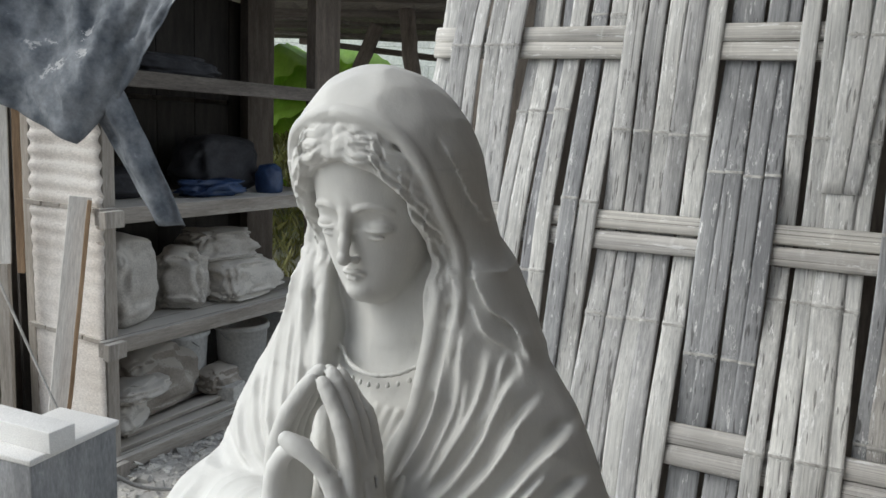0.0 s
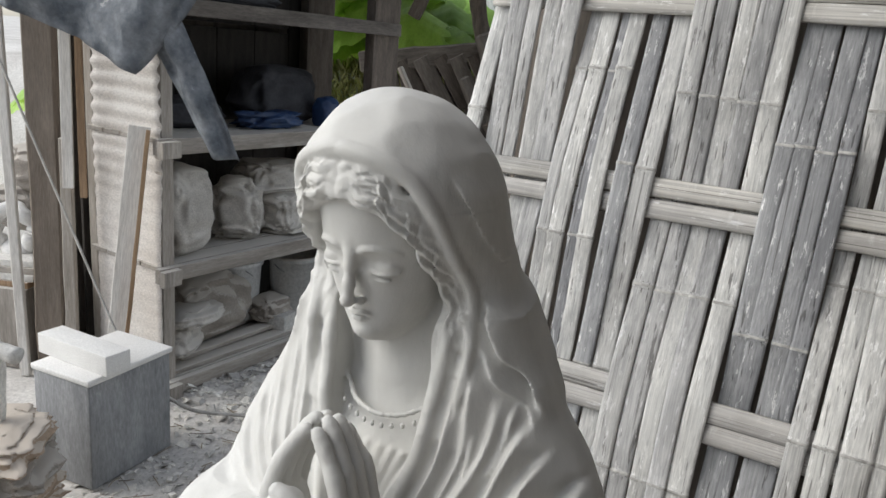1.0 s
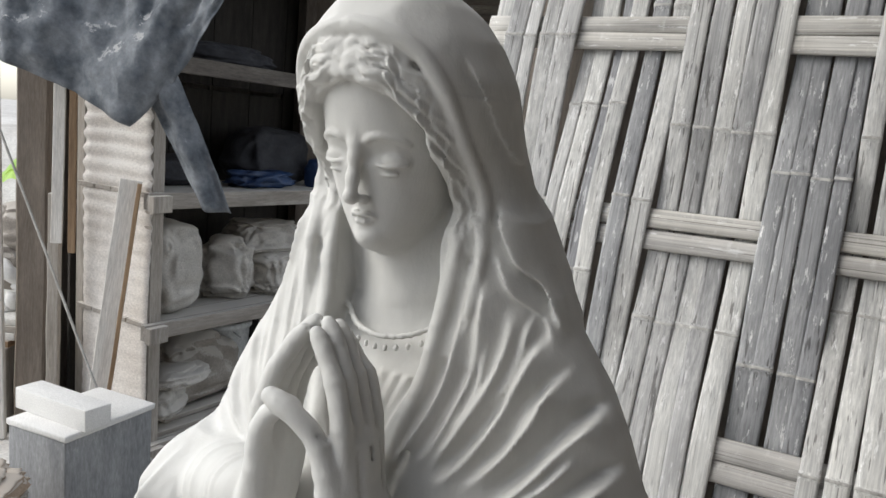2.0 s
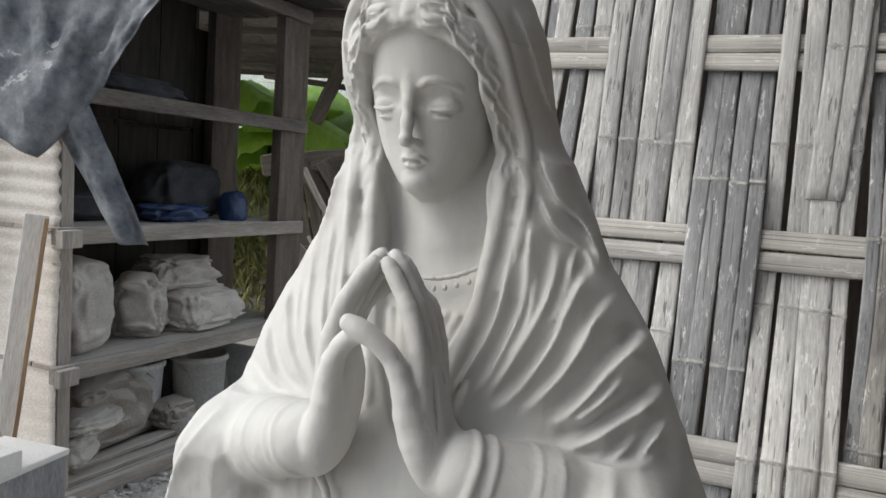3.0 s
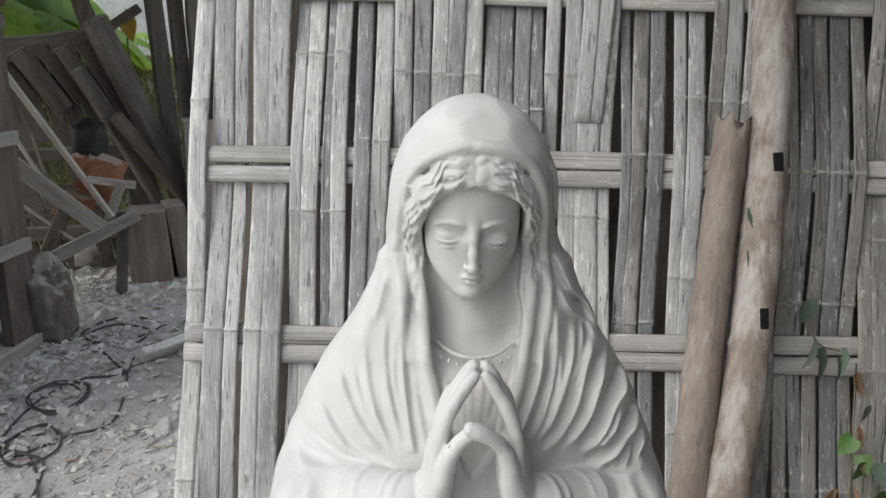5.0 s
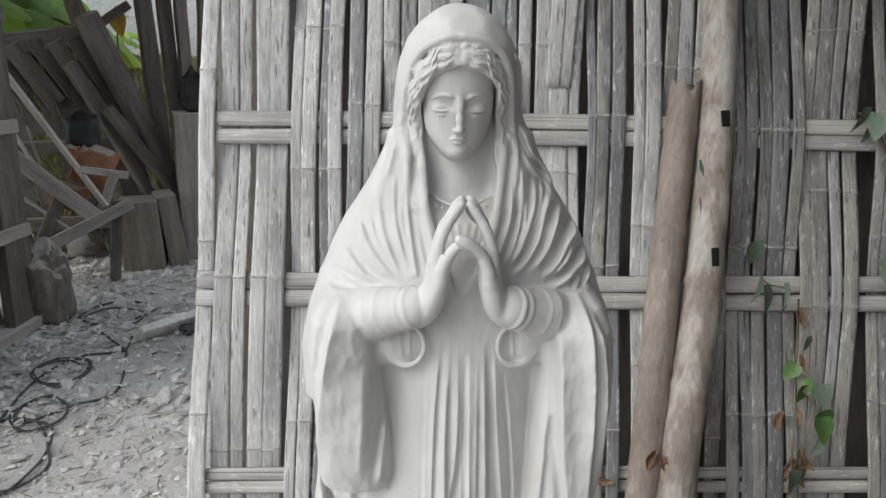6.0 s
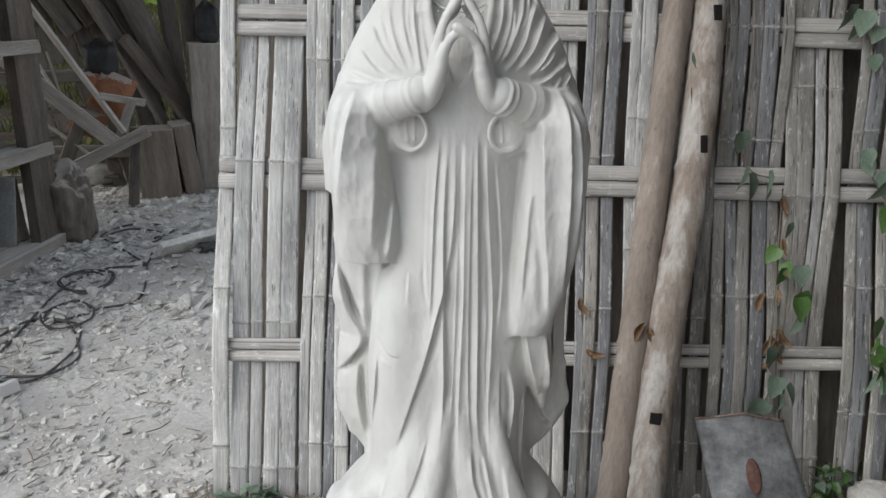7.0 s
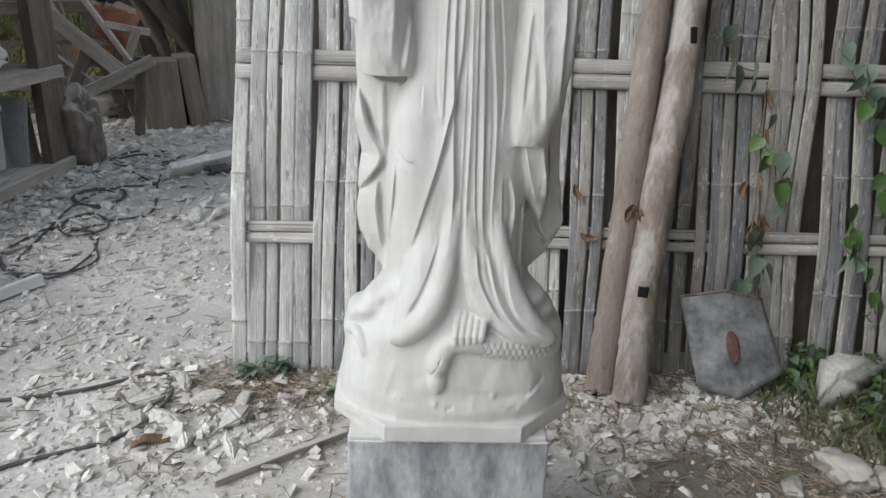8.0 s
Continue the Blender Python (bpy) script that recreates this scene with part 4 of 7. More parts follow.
def carve_sleeves(clay, xs, zs):
    """Outer sleeves that hang from the forearms, tight inner ones with cuffs, and the inner sleeves' open ends."""
    both = (-1, 1)
    near = [(((-0.125, 1.268), (-0.136, 1.233), (-0.144, 1.19), (-0.153, 1.13), (-0.156, 1.07)), 0.014, 0.0075, 1, 0.006),
            (((-0.102, 1.2), (-0.106, 1.12), (-0.112, 1.05)), 0.012, 0.005, -1, 0.012), (((-0.078, 1.13), (-0.084, 1.08), (-0.088, 1.045)), 0.008, 0.004, 1, 0.006)]
    clay.loft(((1.04, -0.113, -0.01, 0.046, 0.074, 0.03), (1.06, -0.114, -0.01, 0.0465, 0.078, 0.03), (1.12, -0.119, -0.012, 0.044, 0.082, 0.03), (1.16, -0.124, -0.012, 0.043, 0.086, 0.03),
               (1.21, -0.127, -0.012, 0.0415, 0.09, 0.03), (1.24, -0.1265, -0.01, 0.0385, 0.09, 0.03), (1.258, -0.123, -0.008, 0.035, 0.076, 0.03), (1.27, -0.118, -0.006, 0.026, 0.055, 0.03)), 0.006, 3.0, 0.75 * pleats(xs, zs, near, 8))
    far = [(((0.1, 1.25), (0.105, 1.21), (0.114, 1.104), (0.124, 1.03), (0.13, 0.96)), 0.01, 0.007, 1, 0.006), (((0.12, 1.276), (0.134, 1.24), (0.144, 1.144), (0.146, 1.06), (0.146, 0.985)), 0.01, 0.008, -1, 0.006),
           (((0.132, 1.262), (0.15, 1.22), (0.16, 1.14), (0.162, 1.05)), 0.009, 0.006, -1, 0.006), (((0.095, 1.15), (0.092, 1.05), (0.09, 0.97)), 0.009, 0.004, -1, 0.006)]
    clay.loft(((0.805, 0.138, 0.0, 0.006, 0.04, 0.03), (0.83, 0.134, -0.004, 0.0155, 0.05, 0.03), (0.86, 0.125, -0.006, 0.026, 0.058, 0.03), (0.885, 0.116, -0.008, 0.034, 0.06, 0.03), (0.92, 0.11, -0.008, 0.036, 0.06, 0.03), (0.96, 0.112, -0.01, 0.036, 0.06, 0.03)), 0.004, 2.8,
              pleats(xs, zs, [(((0.1, 0.95), (0.112, 0.89), (0.13, 0.83)), 0.01, 0.006, 1, 0.006), (((0.13, 0.94), (0.14, 0.88), (0.143, 0.84)), 0.006, 0.005, -1, 0.005)], 9))
    clay.loft(((0.936, 0.1, -0.01, 0.031, 0.07, 0.03), (0.95, 0.106, -0.01, 0.036, 0.074, 0.03), (0.97, 0.11, -0.01, 0.0385, 0.077, 0.03), (1.0, 0.1175, -0.01, 0.0435, 0.078, 0.03), (1.06, 0.125, -0.01, 0.0475, 0.08, 0.03),
               (1.14, 0.13, -0.012, 0.046, 0.083, 0.03), (1.19, 0.13, -0.012, 0.044, 0.088, 0.03),
               (1.23, 0.1275, -0.01, 0.041, 0.09, 0.03), (1.255, 0.123, -0.008, 0.035, 0.078, 0.03), (1.27, 0.118, -0.006, 0.026, 0.056, 0.03)), 0.006, 3.2, 0.65 * pleats(xs, zs, far, 10))
    # hollow under each sleeve
    clay.ball((-0.112, -0.03, 1.036), (0.036, 0.045, 0.016), 0.003, cut=True)
    for sx in both:
        clay.rope([(sx * 0.115, -0.05, 1.238), (sx * 0.088, -0.074, 1.249), (sx * 0.05, -0.098, 1.264)], [0.027, 0.0262, 0.021], 0.006)
        # cuff: two raised bands, with creases between
        axis = Vector((-sx * 0.8, -0.5, 0.32)).normalized()
        e1 = Vector((-sx * 0.53, 0.848, 0.0)).normalized()
        e2 = axis.cross(e1)
        for t, r, q in ((0.05, 0.0206, 0.0016), (0.058, 0.0218, 0.0007), (0.078, 0.0245, 0.0007), (0.088, 0.0258, 0.0011)):
            mid = Vector((sx * t, -0.098 + (t - 0.05) * 0.63, 1.264 - (t - 0.05) * 0.395))
            clay.rope([tuple(mid + e1 * r * math.cos(b) + e2 * r * math.sin(b)) for b in np.linspace(0, 2 * math.pi, 33)], q, 0.003)
        # open end of the inner sleeve hanging below the wrist
        clay.ball((sx * 0.066, -0.062, 1.216), (0.028, 0.02, 0.032), 0.01)
        cx, cz = sx * 0.06, 1.2165
        rim = [(cx + 0.021 * math.cos(b), -0.0805 + 0.006 * math.cos(b) * sx, cz + 0.0245 * math.sin(b)) for b in np.linspace(0, 2 * math.pi, 25)]
        clay.rope(rim, 0.0007, 0.007)
        clay.ball((cx - sx * 0.002, -0.084, cz + 0.002), (0.0135, 0.004, 0.017), 0.004, cut=True)
        clay.rope([(cx - 0.006, -0.0785, cz + 0.014), (cx - 0.003, -0.0795, cz - 0.012)], 0.0016, 0.002)
        clay.rope([(cx + 0.005, -0.0785, cz + 0.014), (cx + 0.006, -0.0795, cz - 0.01)], 0.0012, 0.002)


def carve_mantle(clay, xs, zs):
    """Cloth over shoulders and breast, gathered towards the wrists."""
    clay.loft(((1.12, 0.003, 0.01, 0.174, 0.05, 0.085), (1.18, 0.003, 0.008, 0.178, 0.07, 0.088), (1.205, 0.003, 0.006, 0.175, 0.08, 0.088), (1.24, 0.001, 0.004, 0.168, 0.083, 0.088),
               (1.27, 0.0, 0.004, 0.159, 0.079, 0.086), (1.29, 0.0, 0.004, 0.151, 0.076, 0.084), (1.312, 0.0, 0.005, 0.142, 0.072, 0.08),
               (1.34, 0.0, 0.006, 0.128, 0.064, 0.074), (1.366, 0.0, 0.004, 0.11, 0.056, 0.066), (1.385, -0.001, 0.002, 0.095, 0.052, 0.062),
               (1.405, -0.002, 0.0, 0.084, 0.05, 0.06), (1.43, -0.002, 0.0, 0.073, 0.049, 0.06)), 0.012, 2.0)
    right = [(((0.052, 1.415), (0.053, 1.377), (0.05, 1.343), (0.039, 1.313), (0.03, 1.294)), 0.007, 0.007, 1, 0.004),
             (((0.063, 1.412), (0.064, 1.381), (0.064, 1.35), (0.054, 1.316), (0.042, 1.294)), 0.008, 0.0065, 1, 0.004),
             (((0.079, 1.395), (0.078, 1.358), (0.067, 1.326), (0.05, 1.292)), 0.008, 0.006, 1, 0.0045),
             (((0.099, 1.378), (0.091, 1.355), (0.083, 1.328), (0.069, 1.303), (0.053, 1.286)), 0.011, 0.009, 1, 0.005),
             (((0.114, 1.36), (0.1, 1.337), (0.09, 1.312), (0.068, 1.284)), 0.01, 0.0065, 1, 0.005),
             (((0.134, 1.336), (0.119, 1.321), (0.105, 1.301), (0.086, 1.281)), 0.012, 0.0105, 1, 0.006),
             (((0.147, 1.305), (0.125, 1.29), (0.105, 1.277), (0.09, 1.272)), 0.01, 0.009, 1, 0.005)]
    right_fine = [(((0.088, 1.39), (0.086, 1.36), (0.078, 1.335)), 0.004, 0.004, 1, 0.003), (((0.07, 1.37), (0.068, 1.34), (0.06, 1.318)), 0.004, 0.004, 1, 0.003),
                  (((0.106, 1.35), (0.1, 1.33), (0.088, 1.306)), 0.004, 0.0035, 1, 0.003), (((0.125, 1.315), (0.113, 1.3), (0.1, 1.288)), 0.005, 0.004, 1, 0.003),
                  (((0.15, 1.29), (0.138, 1.27), (0.135, 1.24)), 0.007, 0.005, 1, 0.004), (((0.138, 1.283), (0.12, 1.266), (0.112, 1.24)), 0.006, 0.005, 1, 0.004), (((0.122, 1.276), (0.105, 1.26), (0.1, 1.245)), 0.005, 0.004, 1, 0.004)]
    left = [(((-0.058, 1.412), (-0.058, 1.358), (-0.05, 1.301), (-0.045, 1.285)), 0.008, 0.006, -1, 0.004), (((-0.072, 1.398), (-0.071, 1.345), (-0.056, 1.288)), 0.008, 0.005, -1, 0.004),
            (((-0.091, 1.374), (-0.083, 1.327), (-0.062, 1.279)), 0.009, 0.005, -1, 0.005), (((-0.113, 1.343), (-0.095, 1.309), (-0.063, 1.276)), 0.009, 0.0055, -1, 0.005),
            (((-0.13, 1.313), (-0.101, 1.284), (-0.067, 1.272)), 0.009, 0.006, -1, 0.005), (((-0.146, 1.283), (-0.107, 1.271), (-0.076, 1.268)), 0.008, 0.005, -1, 0.005),
            (((-0.065, 1.38), (-0.064, 1.34), (-0.055, 1.31)), 0.004, 0.003, -1, 0.003), (((-0.1, 1.35), (-0.088, 1.315), (-0.068, 1.288)), 0.004, 0.003, -1, 0.003), (((-0.15, 1.265), (-0.156, 1.23), (-0.16, 1.19)), 0.009, 0.005, 1, 0.004)]
    relief = pleats(xs, zs, right, 11) + pleats(xs, zs, right_fine, 12) + 0.65 * pleats(xs, zs, left, 13)
    clay.press((-0.18, -0.16, 1.18), (0.18, 0.06, 1.43), relief, 0.04, 0.35)


def carve_veil(clay, xs, zs):
    """Hood and the veil's long sides, the hair in waved locks, and the opening for face and throat."""
    ease = lambda v: np.clip(v, 0, 1) ** 2 * (3 - 2 * np.clip(v, 0, 1))
    xa, za = np.asarray(xs, dtype=np.float32)[:, None], np.asarray(zs, dtype=np.float32)[None, :]
    clay.loft(((1.36, 0.0, 0.002, 0.1, 0.055, 0.062), (1.385, -0.001, 0.002, 0.091, 0.058, 0.064), (1.4, -0.002, 0.002, 0.084, 0.06, 0.066), (1.42, -0.002, 0.002, 0.078, 0.057, 0.068), (1.44, -0.003, 0.0, 0.0725, 0.05, 0.068),
               (1.465, -0.0045, -0.006, 0.0685, 0.049, 0.064), (1.49, -0.0055, -0.013, 0.0625, 0.056, 0.058), (1.51, -0.0055, -0.016, 0.056, 0.054, 0.05), (1.525, -0.0055, -0.016, 0.046, 0.05, 0.042)), 0.012, 2.0)
    clay.lean = 0.16
    clay.ball((-0.005, -0.016, 1.496), (0.0615, 0.0715, 0.07), 0.014)
    clay.lean = 0.0
    # flat strokes of the rasp on the crown
    rnd = random.Random(8)
    s, x, y, z = clay.window((-0.09, -0.1, 1.47), (0.09, 0.1, 1.58))
    for _ in range(90):
        n = Vector((rnd.gauss(0, 1), rnd.gauss(0, 1), abs(rnd.gauss(0.4, 0.8)))).normalized()
        h = Vector((0.0623 * n.x, 0.0725 * n.y, 0.0708 * n.z)).length * rnd.uniform(0.962, 0.986)
        if n.z > 0.5:
            clay.cut((h - (x + 0.005) * n.x - (y + 0.0234 + 0.16 * (z - 1.496)) * n.y - (z - 1.496) * n.z).astype(np.float32), s, 0.0012)
    # inside the veil's edge the hair lies lower
    w = np.interp(za, (1.34, 1.38, 1.42, 1.447, 1.477, 1.503, 1.518, 1.526, 1.531, 1.535), (0.053, 0.056, 0.0575, 0.0575, 0.0545, 0.0485, 0.038, 0.025, 0.012, -0.004))
    inside = ease((w - np.abs(xa - HEAD_X * ease((za - 1.4) / 0.05) - 0.001 * np.sin(za * 170))) / 0.0025) * ease((za - 1.36) / 0.05)
    clay.press((-0.08, -0.13, 1.34), (0.075, 0.0, 1.56), -0.0062 * inside, 0.0, 0.2)
    # hair in waved locks, parted in the middle
    strands = []
    rnd = random.Random(31)
    for sx in (-1, 1):
        for k in range(6):
            q = (k + 0.3) / 6
            low = rnd.uniform(1.395, 1.425)
            spine = [(0.0015, 1.506 + 0.023 * q), (0.013, 1.508 + 0.0205 * q), (0.0245 + 0.003 * q, 1.5005 + 0.018 * q), (0.0345 + 0.007 * q, 1.488 + 0.012 * q),
                     (0.0415 + 0.0095 * q, 1.468 + 0.006 * q), (0.043 + 0.011 * q, 1.445), (0.044 + 0.011 * q, 1.42), (0.046 + 0.0105 * q, low)]
            pts = curve_points([(a, b, 0) for a, b in spine], 9)
            run, way, radii = 0.0, [], []
            for i, p in enumerate(pts):
                t = i / (len(pts) - 1)
                d = pts[min(i + 1, len(pts) - 1)] - pts[max(i - 1, 0)]
                n = math.hypot(d.x, d.y) + 1e-9
                if i:
                    run += math.hypot(p.x - pts[i - 1].x, p.y - pts[i - 1].y)
                ph = run * 2 * math.pi / 0.0235 + 1.1 * q + (0.4 if sx > 0 else 1.3) + 0.9 * math.sin(k * 2.4 + sx)
                am = 0.0031 * min(1, t * 7) * (1.0 - 0.75 * t)
                a = HEAD_X * min(1, max(0, (p.y - 1.39) / 0.06)) + sx * (p.x - am * math.sin(ph) * d.y / n)
                b = p.y + am * math.sin(ph) * d.x / n
                way.append((a, b, -0.0011 * math.cos(ph) * (1 - 0.85 * t)))
                radii.append((0.0038 - 0.0018 * t) * min(1, 0.6 + 4 * t))
            way = [(a, clay.front(a, b) - 0.0004 + c, b) for a, b, c in way]
            strands.append((way, radii))
    lines = []
    for k, (way, radii) in enumerate(strands):
        clay.rope(way, radii, 0.0022)
        for shift, h in ((-0.0016, 0.0011), (0.0014, 0.0009)):
            i = rnd.randint(0, 6)
            j = len(way) - rnd.randint(2, 14)
            seg = way[i:j:3]
            lines.append(([(a + shift * 0.6, c + shift) for a, b, c in seg], 0.0016, h, 1 if (k + (shift > 0)) % 2 else -1, 0.0013))
    clay.press((-0.075, -0.13, 1.36), (0.07, 0.0, 1.54), pleats(xs, zs, lines, 23), 0.0, 0.3)
    # the veil's turned edge round the hood
    for sx in (-1, 1):
        edge = [(HEAD_X + 0.001, 1.5325), (HEAD_X + sx * 0.019, 1.5295), (HEAD_X + sx * 0.036, 1.5205), (HEAD_X + sx * 0.0475, 1.504), (HEAD_X + sx * 0.0535, 1.478), (HEAD_X * 0.7 + sx * 0.0568, 1.447), (sx * 0.0575, 1.415), (sx * 0.0565, 1.385)]
        pts = curve_points([(a, clay.front(a, b) + 0.001, b) for a, b in edge], 6)
        clay.rope(pts, [0.0026 - 0.0009 * i / len(pts) for i in range(len(pts))], 0.0045)
    rims = {}
    for sx in (-1, 1):
        way = curve_points([(sx * 0.0435, 1.425, 0), (sx * 0.0425, 1.405, 0), (sx * 0.0405, 1.38, 0), (sx * 0.0365, 1.346, 0), (sx * 0.029, 1.315, 0), (sx * 0.022, 1.285, 0)], 5)
        rims[sx] = [(p.x, clay.front(p.x, p.y), p.y) for p in way]
    # opening for face and throat
    s, x, y, z = clay.window((-0.08, -0.2, 1.2), (0.08, -0.01, 1.56))
    zz = z.ravel()
    wide = np.interp(zz, (1.25, 1.275, 1.30, 1.33, 1.36, 1.40, 1.44, 1.467, 1.482, 1.492, 1.499, 1.503, 1.506, 1.53), (-0.02, 0.006, 0.018, 0.0275, 0.035, 0.0385, 0.0382, 0.0382, 0.0355, 0.03, 0.019, 0.006, -0.004, -0.05)).astype(np.float32)[None, None, :]
    depth = np.interp(zz, (1.23, 1.28, 1.34, 1.38, 1.54), (-0.072, -0.058, -0.044, -0.022, -0.022)).astype(np.float32)[None, None, :]
    mid = (HEAD_X * 0.8 * ease((zz - 1.37) / 0.06)).astype(np.float32)[None, None, :]
    clay.cut(np.maximum(np.abs(x - mid + 0.0011 * np.sin(z * 130)) - wide, y - depth), s, 0.003)
    # sharp folded edges from the jaw down to the wrists
    for sx in (-1, 1):
        pts = rims[sx]
        clay.rope([(a, b + 0.001, c) for a, b, c in pts], [(0.0022 + 0.0009 * math.sin(i / len(pts) * 11 + sx) ** 2) * min(1, 0.3 + i / 6) for i in range(len(pts))], 0.004)
        clay.rope([(a + sx * 0.0085, b - 0.0005, c - 0.004) for a, b, c in pts[3:]], 0.0012, 0.004, cut=True)
    # corner of the veil on one shoulder, and creases under it
    clay.slab([(0.05, 1.45), (0.0695, 1.45), (0.084, 1.415), (0.106, 1.374), (0.098, 1.366), (0.06, 1.395)], 0.0, 0.04, 0.006)
    side = [(((0.058, 1.45), (0.074, 1.417), (0.09, 1.4), (0.107, 1.372)), 0.022, 0.0055, 1, 0.004), (((0.061, 1.425), (0.075, 1.399), (0.092, 1.385), (0.104, 1.366)), 0.007, 0.004, 1, 0.0035),
            (((0.046, 1.525), (0.056, 1.502), (0.064, 1.469), (0.085, 1.432), (0.103, 1.395)), 0.014, 0.003, 1, 0.002),
            (((-0.066, 1.46), (-0.073, 1.42), (-0.082, 1.38)), 0.006, 0.004, 1, 0.003), (((-0.072, 1.43), (-0.082, 1.395), (-0.094, 1.36)), 0.007, 0.004, 1, 0.004)]
    clay.press((-0.12, -0.13, 1.34), (0.125, 0.05, 1.54), pleats(xs, zs, side, 15), 0.04, 0.5)


def carve_face(clay):
    """Throat and neckband, then the bowed head: brow, lids, nose, mouth and chin."""
    clay.rope([(-0.004, -0.006, 1.43), (-0.001, 0.002, 1.38), (0.0, 0.008, 1.34)], [0.034, 0.034, 0.046], 0.01)
    clay.ball((0.0, 0.0, 1.3), (0.07, 0.062, 0.062), 0.012)
    band = [(-0.036, -0.03, 1.372), (-0.019, -0.043, 1.363), (0.0, -0.0475, 1.36), (0.019, -0.043, 1.363), (0.036, -0.03, 1.372)]
    clay.rope(curve_points(band, 4), 0.0009, 0.004)
    for k in range(9):
        a = (k - 4) * 0.0068
        clay.ball((a, -0.051 + a * a * 9, 1.354 + a * a * 8), (0.0017, 0.0014, 0.0024), 0.002)
        clay.ball((a + 0.0034, -0.0505 + a * a * 9, 1.3535 + a * a * 8), (0.0009, 0.0016, 0.002), 0.001, cut=True)
    for a, b in ((-0.022, -0.012), (-0.013, -0.007), (-0.004, -0.002), (0.006, 0.003), (0.015, 0.008), (0.023, 0.013)):
        clay.rope([(a, -0.049, 1.338), (b, -0.06, 1.305), (b * 0.7, -0.069, 1.27)], [0.002, 0.0034, 0.0026], 0.003)

    clay.lean = 0.3
    c = HEAD_X
    clay.loft(((1.407, c, -0.03, 0.008, 0.022, 0.03), (1.411, c, -0.03, 0.015, 0.0345, 0.03), (1.4165, c, -0.03, 0.0198, 0.0398, 0.03), (1.4245, c, -0.03, 0.0255, 0.0395, 0.03), (1.4325, c, -0.03, 0.0303, 0.0382, 0.03),
               (1.4415, c, -0.03, 0.0338, 0.0382, 0.03), (1.453, c, -0.03, 0.036, 0.0386, 0.03), (1.466, c, -0.03, 0.0366, 0.0396, 0.03), (1.479, c, -0.03, 0.0366, 0.041, 0.03),
               (1.493, c, -0.03, 0.0352, 0.0404, 0.03), (1.505, c, -0.03, 0.032, 0.0375, 0.03), (1.518, c, -0.03, 0.026, 0.03, 0.03)), 0.002, 2.22)
    clay.ball((c, -0.0605, 1.4185), (0.0085, 0.0105, 0.007), 0.005)
    for sx in (-1, 1):
        # shallow sockets, lids that almost close, the soft edge of the brow
        clay.ball((c + sx * 0.0178, -0.0758, 1.4672), (0.0125, 0.0112, 0.0064), 0.004, cut=True)
        clay.ball((c + sx * 0.009, -0.0775, 1.4662), (0.0046, 0.0112, 0.0066), 0.004, cut=True)
        clay.ball((c + sx * 0.0178, -0.0566, 1.4636), (0.0104, 0.0101, 0.0062), 0.0008)
        lid = [(c + sx * 0.0088, -0.0645, 1.4614), (c + sx * 0.0128, -0.0665, 1.4608), (c + sx * 0.0175, -0.067, 1.4603), (c + sx * 0.0225, -0.065, 1.4606), (c + sx * 0.0272, -0.0605, 1.4616)]
        clay.rope(curve_points([(p[0], p[1] - 0.0012, p[2] - 0.0017) for p in lid[1:]], 4), 0.0008, 0.0006, cut=True)
        clay.rope(curve_points([(p[0], p[1] - 0.0003, p[2] + 0.0004) for p in lid], 4), 0.001, 0.0008)
        clay.rope(curve_points([(p[0], p[1] + 0.001, p[2] - 0.004) for p in lid[:4]], 4), 0.0009, 0.0012)
        brow = [(c + sx * 0.0068, -0.0688, 1.4738), (c + sx * 0.0108, -0.0694, 1.4758), (c + sx * 0.0165, -0.0678, 1.4766), (c + sx * 0.023, -0.0634, 1.4756), (c + sx * 0.028, -0.058, 1.4732)]
        clay.rope(curve_points(brow, 4), 0.0008, 0.0026)
        crease = [(c + sx * 0.01, -0.0662, 1.467), (c + sx * 0.014, -0.067, 1.4688), (c + sx * 0.0188, -0.0665, 1.4694), (c + sx * 0.025, -0.0628, 1.468)]
        clay.rope(curve_points(crease, 4), 0.0006, 0.0007, cut=True)
        clay.ball((c + sx * 0.0044, -0.0725, 1.4415), (0.0026, 0.0042, 0.0028), 0.0018)
        clay.ball((c + sx * 0.0025, -0.0768, 1.438), (0.001, 0.0018, 0.0006), 0.0012, cut=True)
    clay.rope([(c, -0.0668, 1.48), (c, -0.0692, 1.4715), (c, -0.0715, 1.4645), (c, -0.0752, 1.453), (c, -0.0787, 1.4442)], [0.003, 0.003, 0.003, 0.0033, 0.0036], 0.0038)
    clay.ball((c, -0.0797, 1.442), (0.004, 0.0044, 0.0038), 0.002)
    # lips
    clay.rope([(c, -0.0735, 1.4380), (c, -0.0725, 1.4364)], 0.0008, 0.0016, cut=True)
    clay.ball((c, -0.0625, 1.4317), (0.0098, 0.0078, 0.0065), 0.003)
    upper = [(c - 0.008, -0.0685, 1.4314), (c - 0.0042, -0.0714, 1.4332), (c, -0.0724, 1.4328), (c + 0.0042, -0.0714, 1.4332), (c + 0.008, -0.0685, 1.4314)]
    clay.rope(curve_points(upper, 3), [0.0006, 0.0009, 0.0011, 0.0013, 0.0013, 0.0013, 0.0012, 0.0013, 0.0013, 0.0013, 0.0011, 0.0009, 0.0006], 0.0014)
    clay.rope([(c - 0.0052, -0.0696, 1.4289), (c - 0.002, -0.0714, 1.4282), (c + 0.002, -0.0714, 1.4282), (c + 0.0052, -0.0696, 1.4289)], [0.0009, 0.0016, 0.0016, 0.0009], 0.0018)
